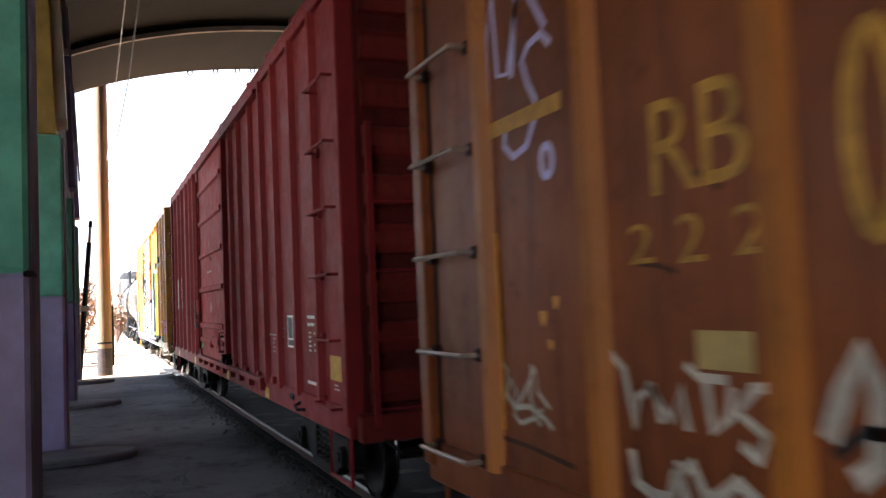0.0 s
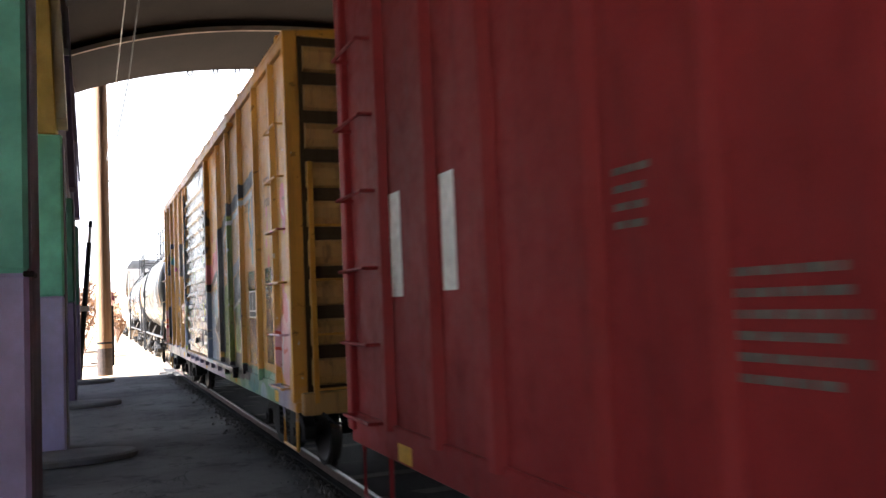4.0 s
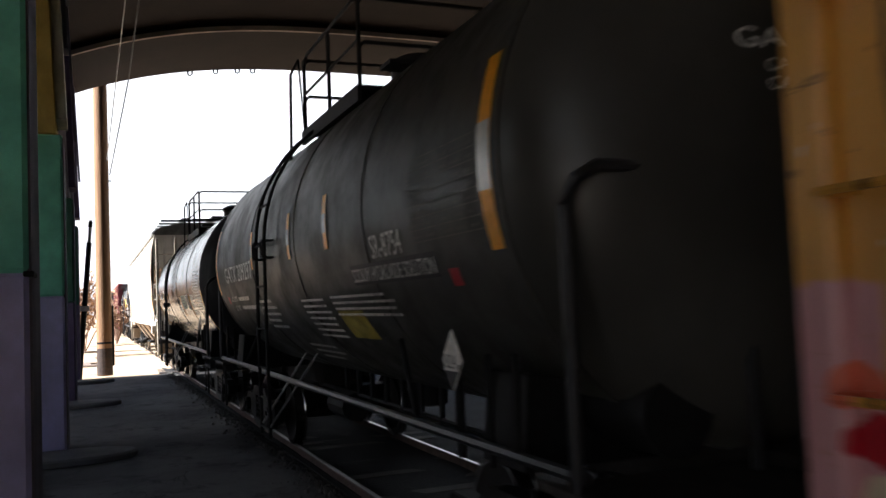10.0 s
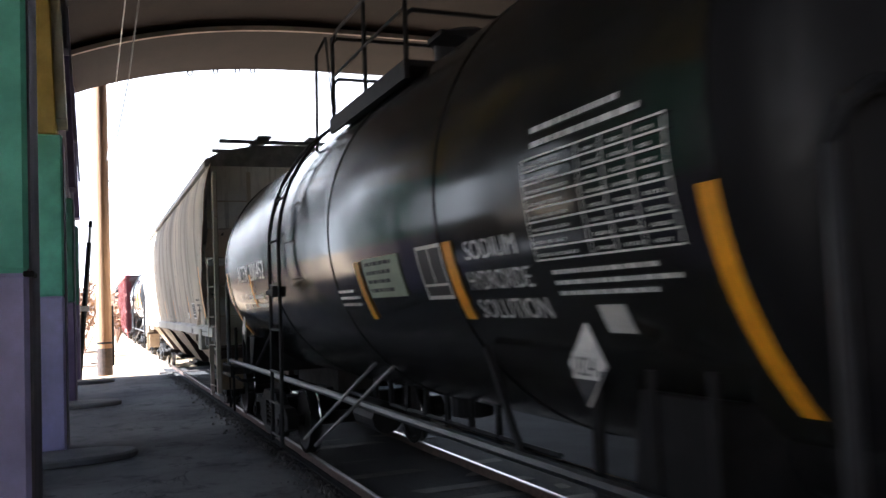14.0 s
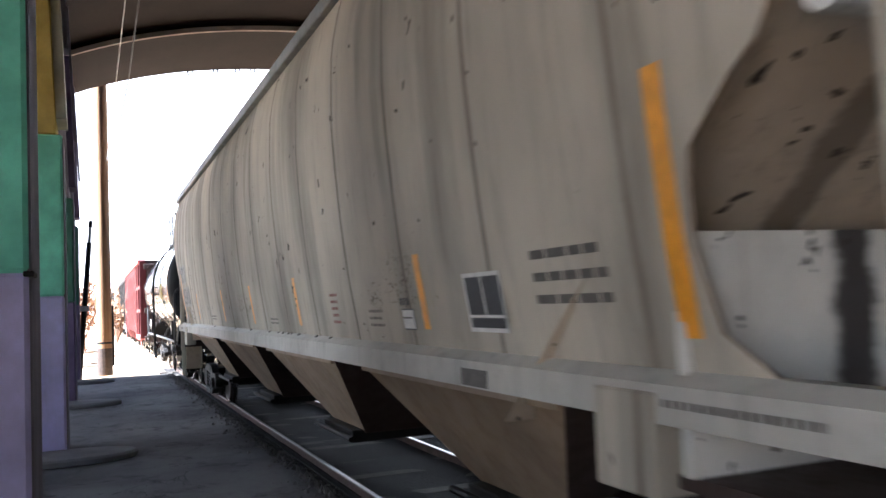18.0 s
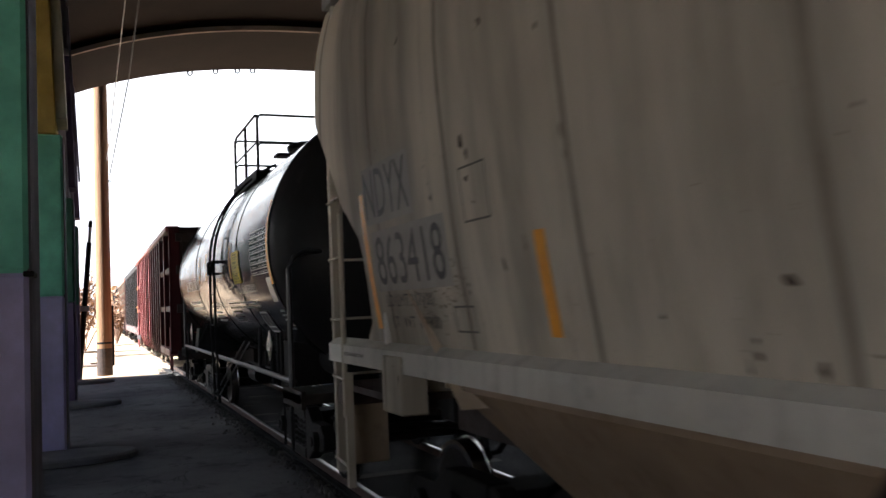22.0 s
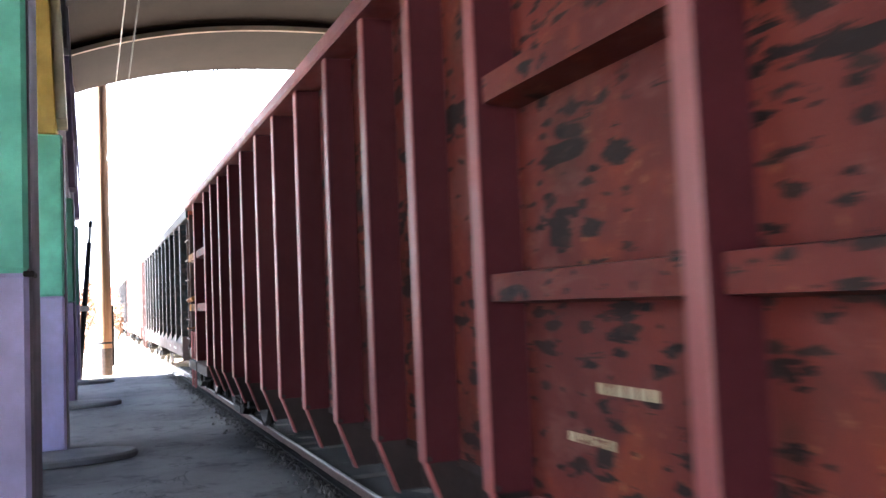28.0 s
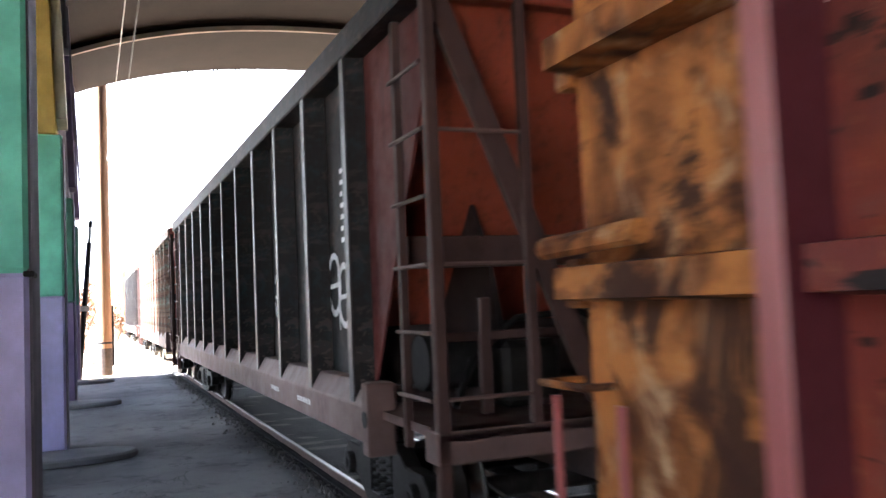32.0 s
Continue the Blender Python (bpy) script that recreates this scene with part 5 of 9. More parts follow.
# behind the door
mark("block", LILAC, 34.5, 34.95, 1.1, 2.9)
trail((0.02, 0.02, 0.03), 0.16, (34.2, 1.0), (34.25, 2.0), (34.4, 2.6), (34.55, 3.4))
mark("oval", STEEL, 34.35, 2.3, 0.1, 0.5)
trail((0.55, 0.56, 0.5), 0.025, (34.66, 2.65), (34.47, 2.28), (34.43, 1.93), (34.44, 1.0))
mark("oval", OLIVE, 34.58, 2.06, 0.07, 0.11)
trail(LIME, 0.025, (34.83, 1.77), (34.62, 1.72), (34.46, 1.55))
trail(LIME, 0.016, (34.81, 1.65), (34.73, 1.5), (34.72, 1.25), (34.85, 1.0))
trail((0.25, 0.42, 0.42), 0.016, (34.84, 1.88), (34.61, 1.86), (34.46, 1.72))
trail(INK, 0.09, (34.95, 3.4), (35.6, 3.35), (35.95, 3.25), (36.0, 2.75))
mark("block", INK, 35.72, 36.0, 2.66, 3.3)
mark("block", (0.34, 0.30, 0.16), 34.95, 35.7, 2.68, 3.15)
mark("oval", MINT, 35.3, 2.95, 0.12, 0.16)
mark("oval", (0.10, 0.2, 0.03), 35.1, 2.8, 0.1, 0.2)
trail(PALE, 0.02, (35.6, 3.15), (35.3, 3.2), (34.95, 3.2))
trail(PALE, 0.016, (35.4, 2.68), (35.25, 2.9))
trail(INK, 0.06, (37.25, 2.7), (37.35, 3.45), (38.0, 3.5), (38.92, 3.5), (39.03, 2.86), (38.78, 2.86), (38.7, 3.15), (38.42, 3.3))
mark("oval", TEAL, 37.85, 3.12, 0.25, 0.12)
mark("oval", TEAL, 37.66, 2.8, 0.06, 0.1)
mark("oval", LIME, 38.1, 3.2, 0.08, 0.07)
trail((0.36, 0.4, 0.44), 0.05, (37.32, 3.3), (37.24, 2.7))
for s, z, r, c in ((36.99, 2.88, 0.08, MAGENTA), (36.99, 2.74, 0.06, SCARLET), (36.68, 2.79, 0.06, (0.42, 0.02, 0.03)), (36.7, 2.68, 0.06, PINK), (37.18, 2.85, 0.04, CORAL), (36.4, 2.75, 0.05, PINK), (36.35, 2.66, 0.05, CORAL)):
    mark("oval", c, s, z, r, r * 1.3)
mark("oval", (0.20, 0.17, 0.24), 38.55, 2.95, 0.16, 0.3)
trail((0.36, 0.34, 0.42), 0.12, (38.5, 3.0), (38.5, 2.65), (38.78, 2.3), (38.8, 2.0), (38.5, 1.3), (38.4, 0.9))
mark("block", STEEL, 38.08, 38.6, 0.9, 1.75)
trail(INK, 0.10, (38.95, 1.95), (38.98, 1.4), (38.8, 0.9))
trail((0.42, 0.45, 0.5), 0.018, (38.87, 1.55), (38.78, 1.92), (38.62, 2.0), (38.52, 1.8), (38.58, 1.5))
trail(PINK, 0.014, (38.8, 1.5), (38.74, 1.82), (38.64, 1.86), (38.6, 1.5))
trail((0.25, 0.42, 0.42), 0.018, (38.3, 1.62), (38.07, 1.62))
trail(TEAL, 0.02, (38.3, 2.3), (38.2, 1.9), (38.35, 2.1))
mark("line", STEEL, 38.12, 2.2, 38.1, 1.0, 0.05)
mark("oval", OLIVE, 38.4, 1.1, 0.12, 0.1)
mark("oval", (0.50, 0.24, 0.22), 39.42, 1.3, 0.16, 0.16)
mark("block", (0.52, 0.26, 0.27), 39.82, 40.06, 1.05, 1.9)
mark("block", (0.45, 0.2, 0.22), 39.12, 39.2, 1.1, 2.6)
mark("block", (0.02, 0.014, 0.008), 39.735, 39.765, 1.05, 4.4)
SCAR = (0.36, 0.008, 0.02)
for s, z, rx, rz, c in ((39.42, 2.75, 0.08, 0.12, PINK), (39.3, 2.4, 0.1, 0.14, CORAL), (39.5, 2.4, 0.08, 0.14, PINK), (39.46, 2.05, 0.10, 0.085, MAGENTA), (39.645, 1.84, 0.09, 0.15, SCAR),
                        (39.475, 1.84, 0.075, 0.105, CORAL), (39.53, 1.68, 0.06, 0.06, MAGENTA), (39.45, 1.52, 0.07, 0.07, SCARLET), (39.51, 1.43, 0.065, 0.085, (0.62, 0.52, 0.36)), (39.66, 1.40, 0.085, 0.105, MAGENTA), (39.66, 1.40, 0.035, 0.045, PINK),
                        (39.34, 1.31, 0.06, 0.1, SCAR), (39.27, 1.38, 0.035, 0.05, (0.62, 0.52, 0.36)), (39.22, 1.28, 0.05, 0.08, MAGENTA),
                        (39.90, 1.61, 0.08, 0.065, CORAL), (39.86, 1.47, 0.08, 0.07, SCAR), (39.85, 1.33, 0.07, 0.065, (0.62, 0.52, 0.36)), (39.86, 1.2, 0.07, 0.06, CORAL)):
    mark("oval", c, s, z, rx, rz)
mark("line", INK, 36.74, 1.16, 36.5, 0.85, 0.08)
mark("line", PALE, 36.8, 1.16, 36.74, 0.85, 0.014)
trail(LIME, 0.016, (35.4, 0.9), (35.2, 1.05), (35.0, 0.95))
trail(PALE, 0.012, (37.7, 1.0), (37.5, 0.9), (37.3, 1.02))

# beside the door post: pale blue haze, black drips and a thin white outline
trail((0.26, 0.29, 0.34), 0.13, (34.14, 2.85), (34.22, 2.59), (34.28, 2.34), (34.28, 1.95))
trail((0.16, 0.19, 0.26), 0.09, (34.36, 1.96), (34.46, 1.45), (34.50, 1.10))
trail(INK, 0.06, (34.0, 3.2), (34.08, 3.0), (34.17, 2.88))
trail(INK, 0.035, (34.72, 3.05), (34.56, 2.70), (34.42, 2.42), (34.36, 2.28))
trail(INK, 0.05, (34.16, 1.98), (34.24, 1.65), (34.26, 1.2), (34.24, 0.95))
trail((0.62, 0.62, 0.58), 0.014, (34.87, 3.32), (34.71, 2.95), (34.53, 2.54), (34.42, 2.17), (34.40, 1.70), (34.52, 0.94))


def reach(kind, n):
    """The stretch along the car that a mark covers."""
    if kind == "oval":
        return n[0] - n[2], n[0] + n[2]
    if kind == "block":
        return n[0], n[1]
    return min(n[0], n[2]) - n[4], max(n[0], n[2]) + n[4]


ZONES = [X_(s) for s in (24.0, 26.15, 28.4, 30.0, 33.0, 36.2, 41.0)]
COATS = []
for lo, hi in zip(ZONES, ZONES[1:]):
    near = [mk for mk in SIDE_MARKS if reach(mk[0], mk[2:])[1] > lo - 0.15 and reach(mk[0], mk[2:])[0] < hi + 0.15]
    COATS.append(sprayed("mustard_paint_with_graffiti", MUSTARD, near))
TAGGED = COATS[0]
SIDE_MARKS = []
mark("block", (0.19, 0.22, 0.28), 30.8, 34.3, 1.0, 2.12)
mark("block", (0.27, 0.29, 0.37), 31.0, 33.7, 1.3, 1.75)
mark("block", (0.25, 0.31, 0.40), 32.8, 34.2, 1.0, 1.45)
mark("block", (0.075, 0.083, 0.078), 31.1, 32.7, 2.1, 2.45)
mark("oval", (0.05, 0.06, 0.056), 32.1, 2.9, 0.9, 0.55)
mark("oval", (0.14, 0.20, 0.05), 31.75, 2.55, 0.55, 0.2)
mark("oval", TEAL, 31.6, 2.9, 0.25, 0.16)
mark("oval", LIME, 31.45, 2.75, 0.15, 0.14)
mark("oval", LIME, 32.8, 2.55, 0.12, 0.22)
mark("oval", TEAL, 32.72, 2.42, 0.12, 0.12)
mark("oval", (0.11, 0.14, 0.10), 33.2, 2.3, 0.42, 0.3)
mark("oval", INK, 33.25, 2.3, 0.28, 0.13)
mark("oval", INK, 32.95, 2.32, 0.1, 0.14)
mark("oval", INK, 33.15, 1.98, 0.16, 0.1)
trail(LIME, 0.035, (33.6, 1.9), (33.35, 1.78), (33.1, 1.75), (32.95, 1.85))
trail(LIME, 0.03, (33.2, 2.05), (32.9, 1.98), (32.75, 1.9))
mark("block", INK, 32.2, 32.66, 1.15, 2.5)
mark("block", (0.2, 0.21, 0.26), 32.0, 32.5, 1.95, 2.25)
mark("block", (0.2, 0.21, 0.26), 31.9, 32.45, 1.62, 1.8)
mark("oval", INK, 32.3, 1.3, 0.2, 0.22)
trail((0.60, 0.58, 0.52), 0.04, (32.55, 2.75), (32.62, 2.4), (32.72, 2.2), (32.75, 1.98), (32.74, 1.75), (32.64, 1.55), (32.55, 1.2))
trail((0.55, 0.56, 0.54), 0.06, (33.6, 3.5), (32.81, 3.66), (32.2, 3.68), (31.63, 3.46), (31.33, 3.18), (31.12, 2.86), (31.02, 2.55), (31.0, 2.2))
trail(INK, 0.05, (31.5, 3.5), (31.2, 3.18), (31.0, 2.86), (30.92, 2.5), (30.95, 2.2))
trail(PALE, 0.02, (33.0, 3.1), (32.6, 3.2))
trail(PALE, 0.02, (32.0, 2.55), (31.8, 2.62), (31.6, 2.56))
trail((0.34, 0.44, 0.03), 0.04, (31.58, 1.99), (31.43, 1.85), (31.3, 1.7), (31.22, 1.82), (31.33, 2.04), (31.15, 1.94), (31.0, 1.8), (30.92, 1.86), (30.86, 2.06))
mark("oval", INK, 31.85, 2.3, 0.14, 0.09)
mark("oval", INK, 31.2, 2.2, 0.3, 0.06)
trail((0.4, 0.4, 0.5), 0.02, (32.0, 1.72), (31.87, 1.45), (31.65, 1.5), (31.6, 1.75))
mark("line", LIME, 33.8, 1.5, 33.4, 1.42, 0.03)
mark("line", TEAL, 32.95, 1.5, 32.8, 1.25, 0.07)
mark("oval", PALE, 33.05, 1.74, 0.05, 0.06)
mark("block", (0.02, 0.022, 0.03), 33.3, 33.5, 1.2, 1.4)
mark("block", (0.26, 0.3, 0.18), 33.85, 34.12, 1.5, 2.0)
DOOR_TAG = sprayed("dark_door_paint_with_graffiti", (0.022, 0.022, 0.026), SIDE_MARKS, 0.24, 0.6)
RUSTY_MUSTARD = paint("grimy_mustard_end", (0.42, 0.24, 0.08), 0.55, 0.3, (0.06, 0.03, 0.015), 0.5, 0.1, 0.8)

# recess shade and grime between the mustard end's ribs
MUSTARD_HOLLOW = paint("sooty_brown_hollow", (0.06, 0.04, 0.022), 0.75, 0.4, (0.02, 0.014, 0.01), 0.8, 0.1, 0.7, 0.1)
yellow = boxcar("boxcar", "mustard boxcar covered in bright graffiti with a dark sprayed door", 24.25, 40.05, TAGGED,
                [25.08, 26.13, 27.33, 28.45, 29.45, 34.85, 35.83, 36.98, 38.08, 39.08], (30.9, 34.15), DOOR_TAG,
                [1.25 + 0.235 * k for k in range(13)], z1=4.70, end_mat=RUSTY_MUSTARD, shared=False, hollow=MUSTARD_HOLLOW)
# each stretch of the side carries its own sprayed coat
for ob in yellow.children_recursive:
    me = ob.data
    if me.materials[0] != TAGGED:
        continue
    bm = bmesh.new()
    bm.from_mesh(me)
    for x in ZONES[1:-1]:
        bmesh.ops.bisect_plane(bm, geom=bm.verts[:] + bm.edges[:] + bm.faces[:], plane_co=(x, 0, 0), plane_no=(1, 0, 0))
    for face in bm.faces:
        x = face.calc_center_median().x
        face.material_index = sum(1 for z in ZONES[1:-1] if x > z)
    bm.to_mesh(me)
    bm.free()
    for coat in COATS[1:]:
        me.materials.append(coat)
GLOSSY = Nodes("fresh_mustard_enamel", 0.16)
GLOSSY.bsdf.inputs["Coat Weight"].default_value = 1.0
GLOSSY.bsdf.inputs["Coat IOR"].default_value = 1.55
GLOSSY.bsdf.inputs["Coat Roughness"].default_value = 0.05
GLOSSY.bsdf.inputs["Specular IOR Level"].default_value = 0.4
GLOSSY.bump(GLOSSY.noise(2.2, 3), 0.10, 0.03)
GLOSSY = GLOSSY.done(GLOSSY.mix(GLOSSY.step(GLOSSY.noise(1.5, 4), 0.3, 0.7), (0.42, 0.2, 0.022), (0.52, 0.26, 0.03)), GLOSSY.step(GLOSSY.noise(2.5, 4), 0.35, 0.75, 0.10, 0.34))
for a, b, za, zb in ((25.84, 25.14, 1.24, 2.35), (27.02, 26.22, 1.18, 2.36), (36.87, 35.94, 1.14, 2.62), (37.92, 37.10, 1.16, 2.62), (35.72, 34.92, 1.12, 2.62)):
    patch(yellow, "repainted_panel", a - y0, b - y0, za, zb, GLOSSY, side(1.409), "glossy fresh mustard panel", 1)
data_frame(yellow, 26.90 - y0, 26.42 - y0, 1.76, 2.11, OUT, BLACK_STENCIL, WHITE_STENCIL)
lettering(yellow, "XPF 201", 25.68 - y0, 25.24 - y0, 1.30, 1.40, BLACK_STENCIL, OUT)
bars(yellow, 25.74 - y0, 25.58 - y0, 1.92, 2.3, 5, BLACK_STENCIL, OUT, 21, 0.5)
bars(yellow, 25.5 - y0, 25.2 - y0, 2.18, 2.3, 2, BLACK_STENCIL, OUT, 22, 0.6)
lettering(yellow, "any", 25.72 - y0, 25.34 - y0, 3.26, 3.40, BLACK_STENCIL, OUT)
lettering(yellow, "road", 25.72 - y0, 25.30 - y0, 3.06, 3.20, BLACK_STENCIL, OUT)
lettering(yellow, "next", 27.1 - y0, 26.7 - y0, 3.14, 3.28, BLACK_STENCIL, OUT)
lettering(yellow, "OX", 36.73 - y0, 36.25 - y0, 2.28, 2.58, BLACK_STENCIL, OUT)
lettering(yellow, "810", 36.80 - y0, 36.16 - y0, 2.01, 2.21, BLACK_STENCIL, OUT)
lettering(yellow, "RB", 37.84 - y0, 37.29 - y0, 2.34, 2.62, BLACK_STENCIL, OUT)
lettering(yellow, "30", 37.66 - y0, 37.2 - y0, 2.00, 2.18, BLACK_STENCIL, OUT)
lettering(yellow, "156400", 36.63 - y0, 36.34 - y0, 1.69, 1.77, BLACK_STENCIL, OUT)
lettering(yellow, "63600", 36.60 - y0, 36.34 - y0, 1.55, 1.63, BLACK_STENCIL, OUT)
lettering(yellow, "LD LMT", 37.67 - y0, 37.35 - y0, 1.69, 1.76, BLACK_STENCIL, OUT)
lettering(yellow, "LT WT", 37.66 - y0, 37.39 - y0, 1.56, 1.62, BLACK_STENCIL, OUT)
part("card_board", Geo().box(35.63 - y0, 34.96 - y0, 1.41, 1.455, 1.60, 2.03), GLOSSY, yellow, "mustard route card board", 0.01)
for s in (25.2, 28.1, 31.5, 35.5, 39.4):
    patch(yellow, "reflector", s + 0.1 - y0, s - 0.1 - y0, 0.85, 0.97, YELLOW_STENCIL, side(1.434))

stencil_box = Geo()
for a, b, za, zb in ((35.42, 35.17, 2.54, 2.56), (35.42, 35.17, 2.30, 2.32), (35.42, 35.40, 2.30, 2.56), (35.19, 35.17, 2.30, 2.56)):
    stencil_box.sheet([[(a - y0, 1.415, za), (b - y0, 1.415, za)], [(a - y0, 1.415, zb), (b - y0, 1.415, zb)]])
part("stencil_border", stencil_box, BLACK_STENCIL, yellow)
lettering(yellow, "6", 35.32 - y0, 35.25 - y0, 2.34, 2.42, BLACK_STENCIL, OUT, "letter")
bars(yellow, 35.38 - y0, 35.21 - y0, 2.44, 2.53, 2, BLACK_STENCIL, OUT, 31, 0.5)
lettering(yellow, "r", 38.72 - y0, 38.56 - y0, 3.68, 3.88, BLACK_STENCIL, OUT, "letter")
lettering(yellow, "a", 38.12 - y0, 37.8 - y0, 3.68, 3.88, BLACK_STENCIL, OUT, "letter")
part("bent_tag", Geo().add([(38.80 - y0, 1.44, 1.02), (38.68 - y0, 1.45, 1.03), (38.66 - y0, 1.49, 1.12), (38.78 - y0, 1.47, 1.13)], [(0, 1, 2, 3)]), SILVER_TAPE, yellow, "bent bright metal tag")

GREEN_INK = plain("dark_green_spray", (0.06, 0.11, 0.03), 0.5, 0, 0.3)
WHITE_INK = plain("white_spray", (0.6, 0.58, 0.5), 0.5, 0, 0.3)
for pts, r, mat in (
        ([(29.36, 1.80), (29.30, 1.88), (29.22, 1.90), (29.14, 1.84), (29.12, 1.74), (29.18, 1.6), (29.2, 1.48), (29.14, 1.36), (29.02, 1.28), (28.85, 1.26)], 0.012, GREEN_INK),
        ([(29.36, 1.66), (29.30, 1.74), (29.24, 1.72), (29.26, 1.58), (29.28, 1.46), (29.22, 1.34), (29.1, 1.24)], 0.01, GREEN_INK),
        ([(29.36, 1.96), (29.22, 2.0), (29.06, 1.9), (29.02, 1.76), (29.08, 1.6)], 0.008, GREEN_INK),
        ([(28.02, 1.9), (28.0, 1.76), (27.9, 1.68), (27.92, 1.56), (27.8, 1.48), (27.78, 1.38)], 0.012, GREEN_INK),
        ([(28.12, 1.84), (28.1, 1.7), (28.02, 1.6), (28.04, 1.46), (27.94, 1.36)], 0.009, GREEN_INK),
        ([(28.28, 1.88), (28.0, 1.95), (27.7, 2.0), (27.66, 1.96), (27.655, 1.7), (27.66, 1.36)], 0.012, WHITE_INK),
        ([(30.5, 1.97), (30.46, 2.25), (30.28, 2.31), (30.1, 2.37)], 0.016, WHITE_INK),
        ([(30.42, 1.57), (30.2, 1.46), (29.98, 1.35)], 0.018, WHITE_INK),
        ([(38.05, 3.02), (37.9, 2.9), (37.96, 2.75)], 0.012, WHITE_INK),
        ([(35.35, 2.72), (35.22, 2.95), (35.05, 3.0)], 0.012, WHITE_INK)):
    spray(yellow, [(a - y0, b) for a, b in pts], r, mat, 1.4125)
# ---- tank cars ----
def tank_paint(name, col, rough, lift=0.0, gloss=0.5):
    m = Nodes(name, rough)
    m.bsdf.inputs["Specular IOR Level"].default_value = gloss
    c = m.mix(m.step(m.noise(0.7, 4), 0.3, 0.75), dark(col, 0.7), dark(col, 1.35))
    runs = m.noise(1.0, 5, 0.65, m.stretch(6, 6, 0.5))
    c = m.mix(m.math("MULTIPLY", m.step(runs, 0.5, 0.8), 0.35 + lift), c, (0.045, 0.043, 0.042))
    m.bump(m.math("ADD", m.math("MULTIPLY", m.noise(1.6, 3), 3.0), m.noise(30.0, 4, 0.7)), 0.025, 0.012)
    return m.done(c, m.step(m.noise(2.5, 5, 0.65), 0.3, 0.8, rough * 0.75, rough * 1.4))


DULL_BLACK = tank_paint("dull_black_tank_paint", (0.052, 0.050, 0.043), 0.42, 0.15, 0.3)
GLOSS_BLACK = tank_paint("glossy_black_tank_paint", (0.012, 0.012, 0.014), 0.13, 0.0, 0.5)
SATIN_BLACK = tank_paint("satin_black_tank_paint", (0.016, 0.016, 0.0145), 0.17, 0.0, 0.42)
SOOTY_HEAD = tank_paint("sooty_black_head_paint", (0.012, 0.012, 0.013), 0.5, 0.0, 0.15)
HAZARD_YELLOW = plain("hazard_yellow", (0.75, 0.55, 0.02), 0.45, 0, 0.1)
PALE_GREEN = plain("pale_green_placard", (0.42, 0.5, 0.36), 0.5, 0, 0.15)
RED_LAMP = plain("red_decal", (0.5, 0.02, 0.03), 0.4, 0, 0.1)


